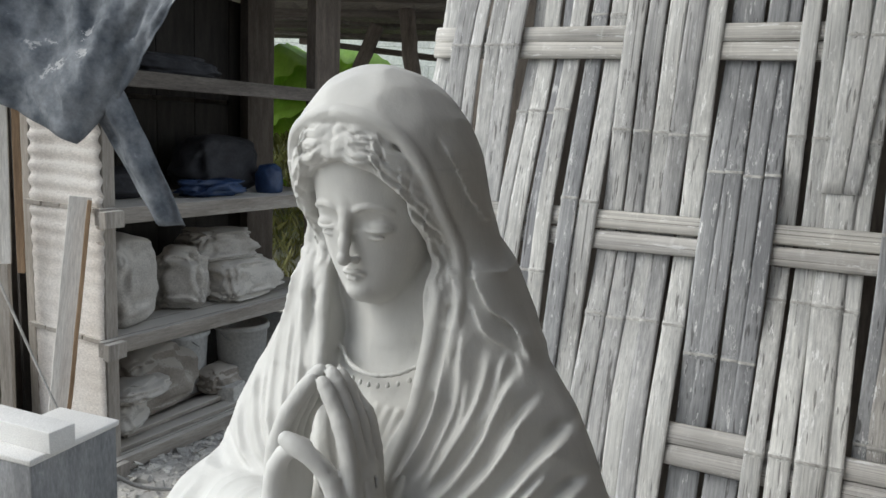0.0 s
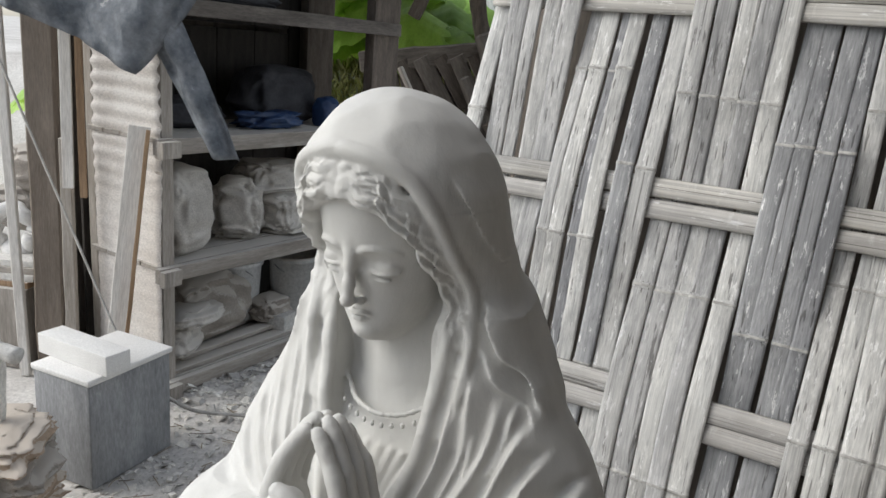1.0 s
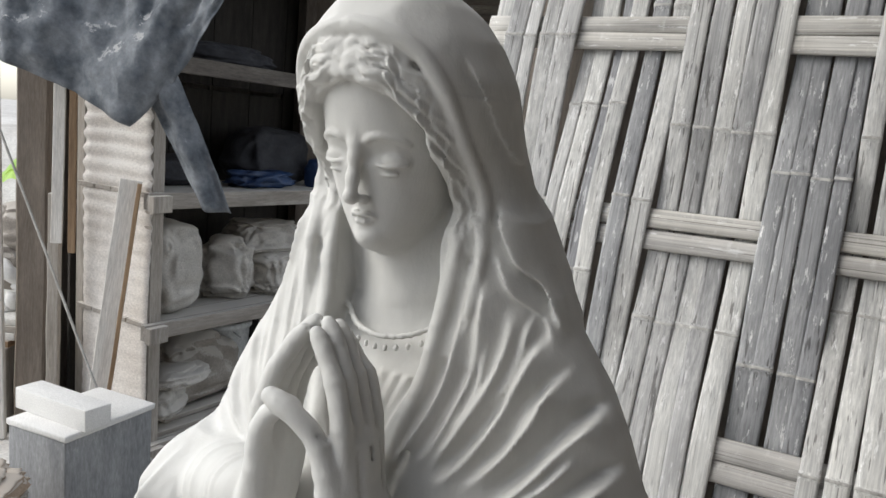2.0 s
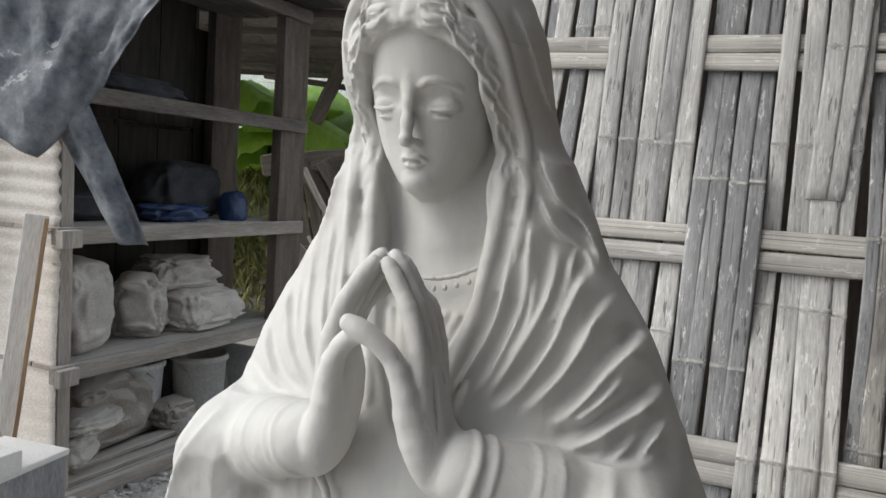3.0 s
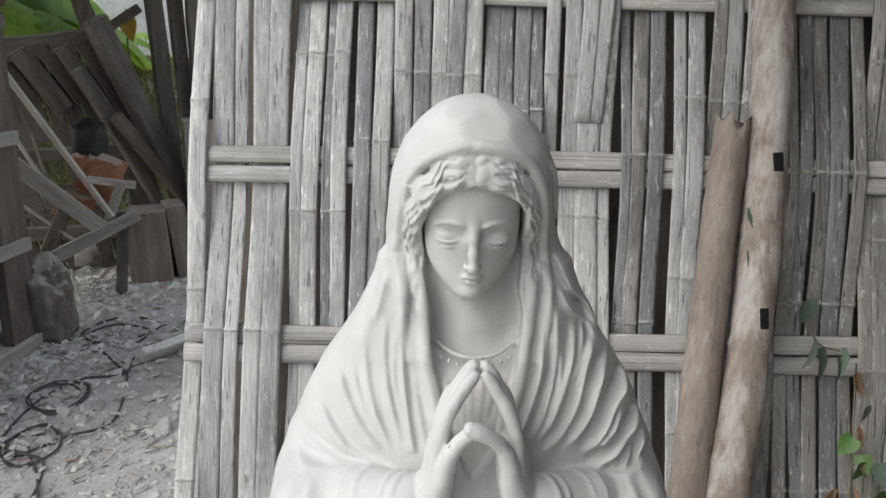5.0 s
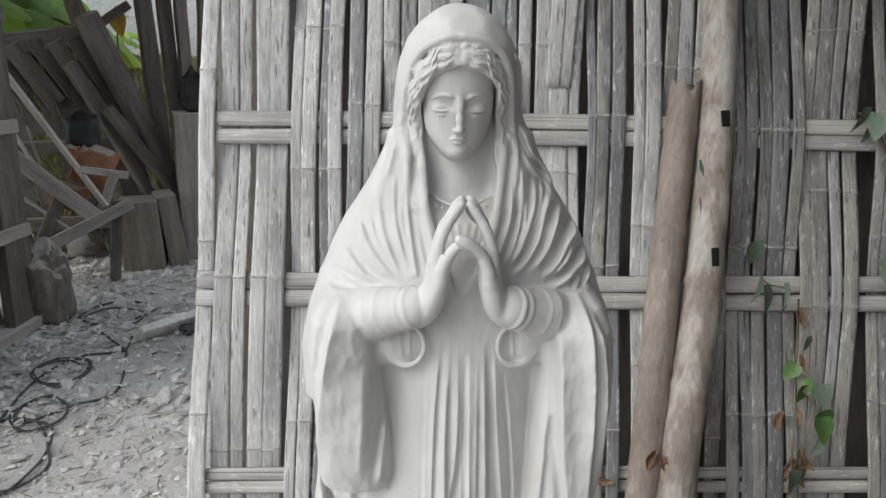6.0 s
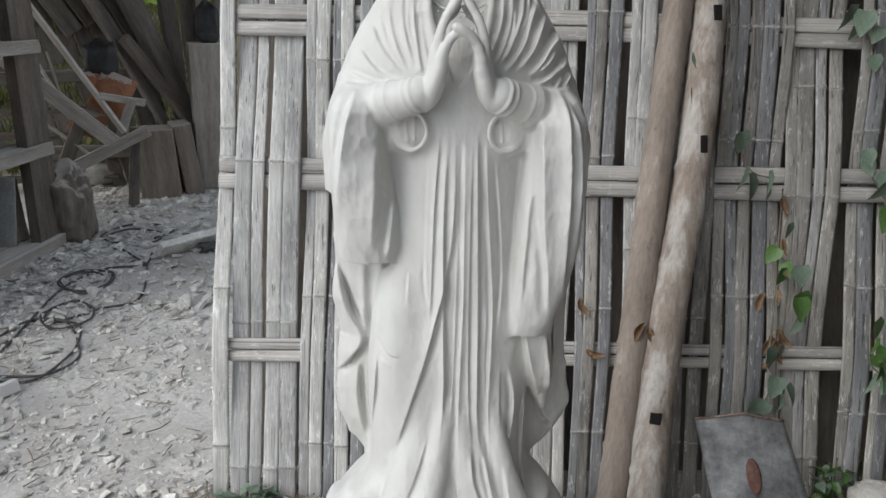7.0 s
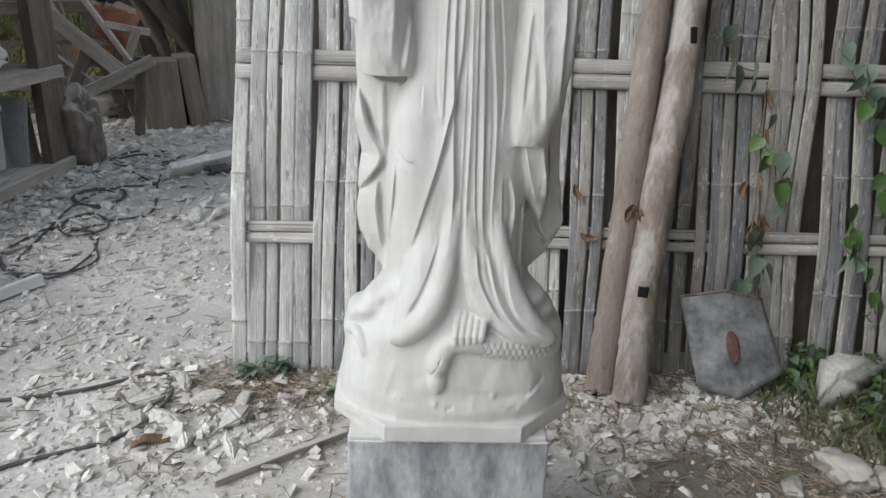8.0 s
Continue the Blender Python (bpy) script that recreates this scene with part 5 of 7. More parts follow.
    clay.rope(curve_points([(c - 0.0082, -0.07, 1.4310), (c - 0.004, -0.073, 1.4312), (c, -0.0736, 1.4306), (c + 0.004, -0.073, 1.4312), (c + 0.0082, -0.07, 1.4310)], 3), 0.0005, 0.0007, cut=True)
    clay.ball((c, -0.0752, 1.4244), (0.006, 0.0042, 0.0016), 0.003, cut=True)
    clay.lean = 0.0


def carve_palms(clay):
    """Palms held apart like a tent, the tips of the fingers and the thumbs touching."""
    for sx in (-1, 1):
        palm = [(sx * 0.041, -0.094, 1.262), (sx * 0.032, -0.1, 1.275), (sx * 0.027, -0.102, 1.297), (sx * 0.0265, -0.102, 1.314)]
        clay.rope(curve_points(palm, 3), [0.0195] * 4 + [0.0195] * 3 + [0.0185] * 2 + [0.0165], 0.004, squash=0.58)
        for k in range(4):
            y0 = -0.1165 + 0.0094 * k
            top = (1.3745, 1.378, 1.375, 1.366)[k]
            finger = [(sx * 0.029, y0 + 0.001, 1.302), (sx * 0.0275, y0, 1.324), (sx * 0.0212, y0 + 0.0015, 1.347), (sx * 0.0105, y0 + 0.0035, top - 0.009), (sx * 0.004, y0 + 0.0045, top)]
            clay.rope(curve_points(finger, 4), [0.0054] * 5 + [0.0057] + [0.0051] * 3 + [0.0054] + [0.0049] * 4 + [0.0045] * 2 + [0.0038], 0.0006)
            clay.rope([(sx * 0.035, y0 + 0.0048, 1.318), (sx * 0.037, y0 + 0.0048, 1.3), (sx * 0.039, y0 + 0.0044, 1.288)], [0.0012, 0.001, 0.0003], 0.002, cut=True)
        reach = -0.007 if sx > 0 else 0.002
        thumb = [(sx * 0.033, -0.11, 1.268), (sx * 0.0255, -0.117, 1.29), (sx * 0.0225, -0.1215, 1.309), (sx * 0.0165, -0.1255, 1.326), (sx * 0.006, -0.128 - 0.002 * sx, 1.337), (reach, -0.129 - 0.003 * sx, 1.3435 if sx > 0 else 1.338)]
        clay.rope(curve_points(thumb, 3), [0.0092] * 3 + [0.0082] * 2 + [0.007] * 2 + [0.006] * 2 + [0.0052] * 2 + [0.005] * 2 + [0.0054] * 2 + [0.005], 0.0022)
        clay.rope([(sx * 0.0235, -0.121, 1.322), (sx * 0.02, -0.128, 1.328)], 0.0008, 0.0015, cut=True)


def carve_hem(clay, xs, zs):
    """Ends of the robe over the mound, toes, and the serpent lying there."""
    for way, radii in ((((-0.024, -0.07, 0.84), (-0.05, -0.088, 0.74), (-0.068, -0.106, 0.68), (-0.088, -0.126, 0.64)), (0.012, 0.024, 0.02, 0.007)),
                       (((-0.004, -0.092, 0.84), (-0.02, -0.114, 0.74), (-0.04, -0.132, 0.678), (-0.075, -0.136, 0.64), (-0.1, -0.131, 0.625)), (0.005, 0.012, 0.013, 0.01, 0.005)),
                       (((0.06, -0.086, 0.82), (0.083, -0.104, 0.72), (0.12, -0.116, 0.646), (0.158, -0.108, 0.618)), (0.006, 0.015, 0.017, 0.009)),
                       (((0.034, -0.092, 0.8), (0.05, -0.114, 0.71), (0.083, -0.128, 0.652), (0.125, -0.126, 0.625)), (0.005, 0.011, 0.013, 0.008)),
                       (((0.016, -0.095, 0.82), (0.024, -0.115, 0.72), (0.05, -0.134, 0.665)), (0.004, 0.008, 0.006))):
        pts = curve_points(way, 6)
        n = len(way) - 1
        clay.rope(pts, [radii[min(i // 6, n)] + (radii[min(i // 6 + 1, n)] - radii[min(i // 6, n)]) * (i % 6) / 6 for i in range(len(pts))], 0.016)
    hem = [(((-0.03, 0.8), (-0.055, 0.72), (-0.09, 0.655)), 0.014, 0.004, -1, 0.004), (((0.045, 0.78), (0.07, 0.69), (0.12, 0.632)), 0.007, 0.008, 1, 0.004), (((0.028, 0.78), (0.038, 0.72), (0.08, 0.648)), 0.006, 0.007, -1, 0.004),
           (((0.075, 0.76), (0.095, 0.68), (0.15, 0.63)), 0.007, 0.007, 1, 0.004), (((0.01, 0.74), (0.016, 0.69), (0.03, 0.67)), 0.006, 0.005, 1, 0.004)]
    clay.press((-0.14, -0.2, 0.6), (0.19, 0.0, 0.84), 0.7 * pleats(xs, zs, hem, 17), -0.03, 0.2)
    for k in range(5):
        a = -0.002 + 0.0105 * k
        clay.rope([(a + 0.008, -0.125, 0.668), (a + 0.003, -0.147, 0.655), (a + 0.0005, -0.156, 0.642), (a + 0.001, -0.157, 0.632 + 0.0015 * k)], [0.007, 0.0066, 0.0062, 0.0054], 0.0025)
    front = lambda a: -0.146 * max(0.02, 1 - (abs(a) / 0.187) ** 2.5) ** 0.4
    body = [(a, front(a) + 0.007, h) for a, h in ((0.18, 0.585), (0.165, 0.59), (0.125, 0.601), (0.07, 0.615), (0.025, 0.626), (-0.008, 0.622))] + [(-0.024, -0.146, 0.602), (-0.03, -0.152, 0.58)]
    clay.rope(curve_points(body, 5), [0.012 + 0.006 * math.sin(min(1, i / 20) * 1.6) for i in range(26)] + [0.0175, 0.017, 0.0165, 0.0155, 0.015, 0.0155, 0.017, 0.0165, 0.015, 0.013], 0.006)
    clay.ball((-0.029, -0.155, 0.558), (0.0145, 0.0115, 0.022), 0.005)
    clay.ball((-0.019, -0.165, 0.57), (0.003, 0.004, 0.003), 0.002, cut=True)
    clay.rope([(-0.043, -0.158, 0.55), (-0.03, -0.168, 0.543), (-0.016, -0.16, 0.549)], 0.0011, 0.0015, cut=True)
    clay.rope([(-0.04, -0.161, 0.572), (-0.03, -0.167, 0.588), (-0.024, -0.163, 0.605)], 0.001, 0.0015, cut=True)
    scales = []
    for k in range(13):
        a = 0.05 + 0.128 * k / 12
        h = 0.595 + 0.02 * (0.18 - a) / 0.13
        scales += [(((a - 0.008, h + 0.019), (a, h), (a + 0.008, h - 0.019)), 0.0014, -0.0013), (((a + 0.008, h + 0.019), (a, h), (a - 0.008, h - 0.019)), 0.0014, -0.0013)]
    clay.press((0.03, -0.2, 0.56), (0.2, 0.0, 0.65), folds(xs, zs, scales), -0.03)
    clay.rope(curve_points([(a, front(a) + 0.004, h) for a, h in ((-0.182, 0.596), (-0.172, 0.612), (-0.16, 0.606), (-0.15, 0.582), (-0.152, 0.552))], 4), [0.007] * 8 + [0.008] * 5 + [0.005] * 4, 0.005)


def carve():
    xs = spaced(((-0.24, 0.0036), (-0.19, 0.0017), (-0.06, 0.0011), (-0.042, 0.0008), (0.03, 0.0011), (0.06, 0.0016), (0.19, 0.0036), (0.25, 0)))
    ys = spaced(((-0.2, 0.003), (-0.15, 0.0014), (-0.1, 0.0008), (-0.055, 0.0012), (-0.04, 0.0016), (-0.02, 0.003), (0.0, 0.0045), (0.18, 0)))
    zs = spaced(((0.43, 0.003), (0.54, 0.002), (0.66, 0.0026), (1.0, 0.0022), (1.18, 0.0015), (1.395, 0.0009), (1.482, 0.0011), (1.54, 0.002), (1.59, 0)))
    clay = Clay(xs, ys, zs)
    carve_base(clay, xs, zs)
    carve_robe(clay, xs, zs)
    carve_mantle(clay, xs, zs)
    carve_veil(clay, xs, zs)
    carve_face(clay)
    carve_sleeves(clay, xs, zs)
    carve_palms(clay)
    carve_hem(clay, xs, zs)
    # marks of the rasp all over the cloth
    xa, za = np.asarray(xs, dtype=np.float32)[:, None], np.asarray(zs, dtype=np.float32)[None, :]
    ease = lambda v: np.clip(v, 0, 1) ** 2 * (3 - 2 * np.clip(v, 0, 1))
    marks = chisel(xs, zs, 0.018, 0.065, 5) + chisel(xs, zs, 0.007, 0.065, 6)
    still = ease((np.hypot((xa - HEAD_X) / 0.8, (za - 1.455)) - 0.05) / 0.03) * ease((za - 0.63) / 0.05) * (1 - 0.6 * np.exp(-((xa / 0.06) ** 2 + ((za - 1.31) / 0.07) ** 2) ** 2))
    clay.press((-0.24, -0.2, 0.48), (0.24, 0.06, 1.5), marks * still, 0.03, 0.2)
    return clay.skin()


def build_statue():
    verts, quads = carve()
    me = bpy.data.meshes.new("statue")
    me.vertices.add(len(verts))
    me.vertices.foreach_set("co", verts.astype(np.float32).ravel())
    me.loops.add(len(quads) * 4)
    me.loops.foreach_set("vertex_index", quads.astype(np.int32).ravel())
    me.polygons.add(len(quads))
    me.polygons.foreach_set("loop_start", np.arange(0, len(quads) * 4, 4, dtype=np.int32))
    me.update(calc_edges=True)
    me.validate()
    me.materials.append(PLASTER)
    me.shade_smooth()
    ob = new("statue", me)
    ob.matrix_basis = pose(0.02, 0.68, 0, 0, 0, -22)
    return tagged(ob, "unpainted white plaster religious statue with veil and joined palms", "statue")


build_statue()
pedestal = thing("pedestal", pose(0.02, 0.68, 0, 0, 0, -22), "blue-grey plaster-smeared block that carries the statue", "pedestal")
part("block", box(0.345, 0.31, 0.44, 0.006, 0.003, 3), PEDESTAL, pedestal, m=pose(-0.006, 0.0, 0.002))
part("plaster_bed", box(0.337, 0.302, 0.01, 0.003, 0.003, 4), PLASTER, pedestal, "rough white plaster bed", pose(-0.006, 0.0, 0.4395))


# ---- beside the wall: poles, metal sheet, vines ----
def bamboo_pole(way, r0, r1, label, seed, holes=(), mat=POLE):
    """A bamboo culm along points (u, distance, v) before the wall, with swollen joints, scars and a broken upper end."""
    path = curve_points([WALL @ Vector((u, -d, v)) for u, d, v in way], 40)
    foot = path[0].copy()
    path = [p - foot for p in path]
    length = [0.0]
    for a, b in zip(path, path[1:]):
        length.append(length[-1] + (b - a).length)
    rnd = random.Random(seed)
    joints, s = [], rnd.uniform(0.15, 0.3)
    while s < length[-1]:
        joints.append(s)
        s += rnd.uniform(0.26, 0.36)
    rad = []
    for s in length:
        near = min(abs(s - j) for j in joints)
        rad.append((r0 + (r1 - r0) * s / length[-1]) * (1 + 0.09 * math.exp(-(near / 0.008) ** 2) - 0.03 * math.exp(-((near - 0.02) / 0.01) ** 2) + 0.02 * math.sin(s * 13 + seed)))
    bm = tube(path, rad, 26)
    for v in bm.verts:
        p = v.co * 16 + Vector((seed, 0, 0))
        v.co += 0.003 * noise.noise_vector(Vector((p.x * 2, p.y * 2, p.z * 0.5))) + 0.0012 * noise.noise_vector(p * 6)
        if v.co.z > path[-1].z - 0.02:
            v.co.z += 0.05 * noise.noise(Vector((v.co.x * 50, v.co.y * 50, seed)))
    ob = thing("bamboo_pole", Matrix.Translation(foot), label, "pole", "poles against the wall")
    culm = part("culm", bm, mat, ob)
    # No hole is cut: a near-black block stands in for its shade.
    for s, ang, w, h in holes:
        k = min(range(len(length)), key=lambda i: abs(length[i] - s))
        m = Matrix.Translation(path[k]) @ pose(0, 0, 0, -13, 0, ang) @ pose(0, -rad[k] + 0.007, -h / 2)
        part("mortise", box(w, 0.02, h, 0.004, 0.006, seed), HOLE, culm, "square near-black block standing in for the shade of a hole", m)
    return ob


bamboo_pole(((0.924, 0.163, -0.05), (0.985, 0.125, 0.5), (1.062, 0.09, 1.02), (1.102, 0.07, 1.55), (1.108, 0.065, 2.15)), 0.049, 0.043, "thick brown bamboo pole with square mortise holes, propped on the wall", 4, ((0.355, -38, 0.03, 0.034), (1.09, -12, 0.02, 0.05), (1.45, -12, 0.024, 0.045)))
bamboo_pole(((0.856, 0.092, -0.035), (0.915, 0.085, 0.515), (0.965, 0.07, 1.0), (1.018, 0.06, 1.475)), 0.046, 0.04, "broken-topped brown bamboo pole propped on the wall", 9, (), BROWNPOLE)

plate = thing("shovel_blade", WALL @ pose(1.24, -0.12, -0.02), "blackened rust-spotted sheet-metal blade leaning on the wall", "blade")


def blade(u, v):
    """A cut sheet: a blunt gable above, a rounded point below, dished a little."""
    def edge(points):
        k = min(int(u * 2), 1)
        return Vector(points[k]).lerp(Vector(points[k + 1]), u * 2 - k)
    top = edge(((-0.15, 0.034, 0.29), (-0.025, 0.02, 0.314), (0.104, 0.034, 0.286)))
    low = edge(((-0.1, -0.03, 0.018), (0.012, -0.045, 0.0), (0.156, -0.03, 0.074)))
    p = low.lerp(top, v)
    k = 2 * u - 1
    return p + Vector((0, -0.014 * (1 - k * k) + 0.004 * noise.noise(Vector((u * 3, v * 3, 0))), 0))


metal = part("metal_sheet", sheet(blade, 16, 14, 0.004), STEEL, plate)
part("rust_patch", sheet(lambda u, v: blade(0.5 + 0.15 * (u - 0.5) * math.sqrt(1.08 - (2 * v - 1) ** 2), 0.47 + 0.3 * (v - 0.5)) + Vector((0, -0.005, 0)), 6, 10, 0.001), RUSTSPOT, metal, "dull red rust patch")
part("rim", tube([blade(k / 12, 0.997) + Vector((0, -0.001, 0.0015 * noise.noise(Vector((k * 0.9, 0, 0))))) for k in range(13)], 0.0035, 6), RUSTRIM, metal, "brown rusted rim")


def leaf_mesh(name, mat, length=0.06, width=0.045, heart=True):
    bm = bmesh.new()
    rows = ((0.0, 0.12), (0.1, 0.75 if heart else 0.4), (0.3, 1.0), (0.55, 0.8), (0.8, 0.4), (1.0, 0.02))
    grid = []
    for t, w in rows:
        back = -0.12 * length if heart and t == 0.1 else 0
        grid.append([bm.verts.new((s * w * width / 2, t * length + back * abs(s), 0.12 * length * (abs(s) * w - 1.4 * t * t))) for s in (-1, -0.5, 0, 0.5, 1)])
    for a, b in zip(grid, grid[1:]):
        for i in range(4):
            bm.faces.new((a[i], a[i + 1], b[i + 1], b[i]))
    me = bpy.data.meshes.new(name)
    bm.to_mesh(me)
    bm.free()
    me.materials.append(mat)
    me.shade_smooth()
    return me


def curled_leaf(length, width):
    """A withered leaf rolled in on itself, with a ragged rim."""
    def at(u, v):
        a = (2 * u - 1) * (1.5 + 0.7 * math.sin(5 * v))
        w = width * 0.34 * math.sin(math.pi * (0.06 + 0.9 * v)) ** 0.7 * (1 + 0.25 * noise.noise(Vector((u * 4, v * 7, 1))))
        return Vector((w * math.sin(a) + 0.006 * math.sin(4 * v), length * v, -w * math.cos(a) - 0.25 * length * v * v + 0.004 * noise.noise(Vector((u * 6, v * 9, 4)))))
    bm = sheet(at, 6, 9)
    me = bpy.data.meshes.new("leaf")
    bm.to_mesh(me)
    bm.free()
    me.materials.append(DEADLEAF)
    return me


LEAVES = [leaf_mesh("leaf", m, 0.072, 0.06) for m in (LEAF, DUSTYLEAF)]
CURLED = curled_leaf(0.055, 0.03)
SMALL = [leaf_mesh("leaf", m, 0.04, 0.027, False) for m in (LEAF, DUSTYLEAF)]


def vine(points, leaves, seed, label, dusty=0.6, dead=0.0):
    """A thin creeper over the wall: stem and leaves. Points are u, v on the wall and distance before it."""
    rnd = random.Random(seed)
    pts = curve_points([WALL @ Vector((u, -d, v)) for u, v, d in points], 6)
    ob = thing("vine", Matrix.Translation(pts[0]), label, "plant", "creepers on the wall")
    stem = part("stem", tube([p - pts[0] for p in pts], 0.0022, 6), LITTER, ob)
    for k in range(leaves):
        p = pts[min(int(len(pts) * (k + rnd.random()) / leaves), len(pts) - 1)] - pts[0]
        me = CURLED if rnd.random() < dead else LEAVES[1 if rnd.random() < dusty else 0]
        q = rnd.uniform(0.65, 1.15)
        m = Matrix.Translation(p + Vector((rnd.uniform(-0.025, 0.025), rnd.uniform(-0.05, -0.005), rnd.uniform(-0.02, 0.025))))
        m = m @ pose(0, 0, 0, rnd.uniform(-110, -50), rnd.uniform(-35, 35), rnd.uniform(120, 240)) @ Matrix.Diagonal((q, q, q, 1))
        shared("leaf", me, stem, m)
    return ob


vine(((1.31, 0.75, 0.03), (1.35, 0.71, 0.05), (1.375, 0.65, 0.05), (1.36, 0.55, 0.04)), 8, 1, "green creeper with dusty heart-shaped leaves on the bamboo", 0.55)
vine(((1.34, 0.92, 0.03), (1.325, 0.62, 0.04), (1.32, 0.5, 0.04), (1.31, 0.42, 0.04)), 9, 2, "withered creeper with curled brown leaves on the bamboo", 0.9, 0.75)
vine(((1.3, 0.42, 0.05), (1.32, 0.37, 0.06), (1.3, 0.3, 0.05)), 4, 3, "dusty grey-green creeper leaves above the metal sheet", 1.0)
vine(((1.56, 1.02, 0.03), (1.6, 0.93, 0.05), (1.64, 0.85, 0.06), (1.69, 0.78, 0.06)), 13, 4, "dusty creeper spreading over the woven bamboo", 0.95)
vine(((1.6, 0.58, 0.05), (1.59, 0.48, 0.07), (1.6, 0.42, 0.07), (1.66, 0.36, 0.07), (1.71, 0.22, 0.07)), 15, 5, "bright green creeper with heart-shaped leaves low on the wall", 0.35)
vine(((1.72, 0.72, 0.05), (1.71, 0.6, 0.06), (1.74, 0.5, 0.06)), 9, 6, "green creeper hanging on the bamboo wall", 0.7)
vine(((1.075, 1.3, 0.05), (1.06, 1.27, 0.05), (1.05, 1.2, 0.05)), 3, 7, "two dusty leaves caught between poles and wall", 1.0)
vine(((1.2, 1.06, 0.03), (1.24, 0.97, 0.04), (1.3, 0.95, 0.03)), 5, 8, "dusty grey-green leaves across the bamboo rail", 1.0)
vine(((1.5, 1.42, 0.03), (1.54, 1.4, 0.04), (1.58, 1.28, 0.04)), 6, 9, "pale dusty creeper tip on the bamboo", 1.0)
for u, v, d, a in ((0.77, 0.6, 0.03, 20), (0.925, 0.545, 0.14, -30), (0.935, 0.535, 0.145, 25), (0.79, 0.45, 0.03, 70), (1.345, 0.9, 0.03, 10), (1.3, 0.62, 0.03, -20), (1.32, 0.5, 0.035, 30), (1.335, 0.49, 0.04, -40), (1.345, 0.47, 0.03, 10)):
    ob = new("dead_leaf", CURLED)
    ob.matrix_basis = WALL @ pose(u, -d, v, -75, a, 170)
    tagged(ob, "curled brown dead leaf caught on the bamboo", "leaf", "dead leaves on the wall")


def weed(x, y, count, spread, height, seed, label, dusty=0.45):
    rnd = random.Random(seed)
    ob = thing("weed", pose(x, y, 0), label, "plant", "weeds at the foot of the wall")
    for s in range(max(3, count // 6)):
        a = rnd.uniform(0, 6.28)
        tip = Vector((spread * rnd.random() * math.cos(a), spread * rnd.random() * math.sin(a), height * rnd.uniform(0.5, 1)))
        pts = curve_points([(0, 0, 0), (tip.x * 0.3, tip.y * 0.3, tip.z * 0.6), tip], 4)
        stem = part("stem", tube(pts, 0.0018, 5), LEAF, ob)
        for k in range(6):
            p = pts[rnd.randrange(3, len(pts))]
            q = rnd.uniform(0.6, 1.4)
            m = Matrix.Translation(p) @ pose(0, 0, 0, rnd.uniform(-40, 35), rnd.uniform(-30, 30), rnd.uniform(0, 360)) @ Matrix.Diagonal((q, q, q, 1))
            shared("leaf", SMALL[rnd.random() < dusty], stem, m)


for k, (x, y, c, s, h) in enumerate(((1.4, 1.0, 30, 0.09, 0.17), (1.47, 0.9, 24, 0.1, 0.12), (1.5, 0.72, 36, 0.12, 0.16), (1.36, 0.7, 20, 0.1, 0.07), (1.6, 0.85, 30, 0.13, 0.2), (1.43, 0.6, 30, 0.14, 0.1), (1.3, 0.95, 12, 0.05, 0.08), (1.58, 0.62, 30, 0.14, 0.14), (1.66, 0.72, 40, 0.16, 0.2), (1.7, 0.95, 40, 0.15, 0.26), (1.52, 0.5, 34, 0.14, 0.1), (1.62, 0.48, 34, 0.15, 0.12), (1.44, 0.78, 24, 0.1, 0.1), (-0.12, 1.6, 12, 0.07, 0.08), (0.02, 1.42, 10, 0.05, 0.05), (-0.2, 1.62, 10, 0.05, 0.07))):
    weed(x, y, c, s, h, 40 + k, "small green weed growing in the rubble" if x > 1 else "dusty grey-green weed at the foot of the panel", 0.45 if x > 1 else 1.0)


# ---- rubble and litter on the ground ----
def earth_patch(cx, cy, radius, seed, label):
    """Bare earth where no plaster dust lies: a thin uneven skin on the ground."""
    rings, spokes = 14, 48
    verts, faces = [(cx, cy, ground_height(cx, cy) + 0.007)], []
    for r in range(1, rings + 1):
        for k in range(spokes):
            a = 2 * math.pi * k / spokes
            w = radius * (1 + 0.3 * noise.noise(Vector((math.cos(a) * 1.6, math.sin(a) * 1.6, seed))) + 0.12 * noise.noise(Vector((math.cos(a) * 6, math.sin(a) * 6, seed)))) * r / rings
            x, y = cx + w * math.cos(a), cy + w * math.sin(a)
            lift = 0.006 + 0.006 * noise.noise(Vector((x * 14, y * 14, seed))) if r < rings else -0.004
            verts.append((x, y, ground_height(x, y) + lift))
    for k in range(spokes):
        faces.append((0, 1 + k, 1 + (k + 1) % spokes))
        for r in range(rings - 1):
            a, b = 1 + r * spokes + k, 1 + r * spokes + (k + 1) % spokes
            faces.append((a, a + spokes, b + spokes, b))
    tagged(new("bare_earth", mesh_from("bare_earth", verts, faces, BROWNEARTH, True)), label, "earth", kind="structure")


earth_patch(1.0, 0.5, 0.5, 3, "bare brown earth beside the statue")
earth_patch(1.5, 0.62, 0.4, 5, "bare brown earth under weeds")



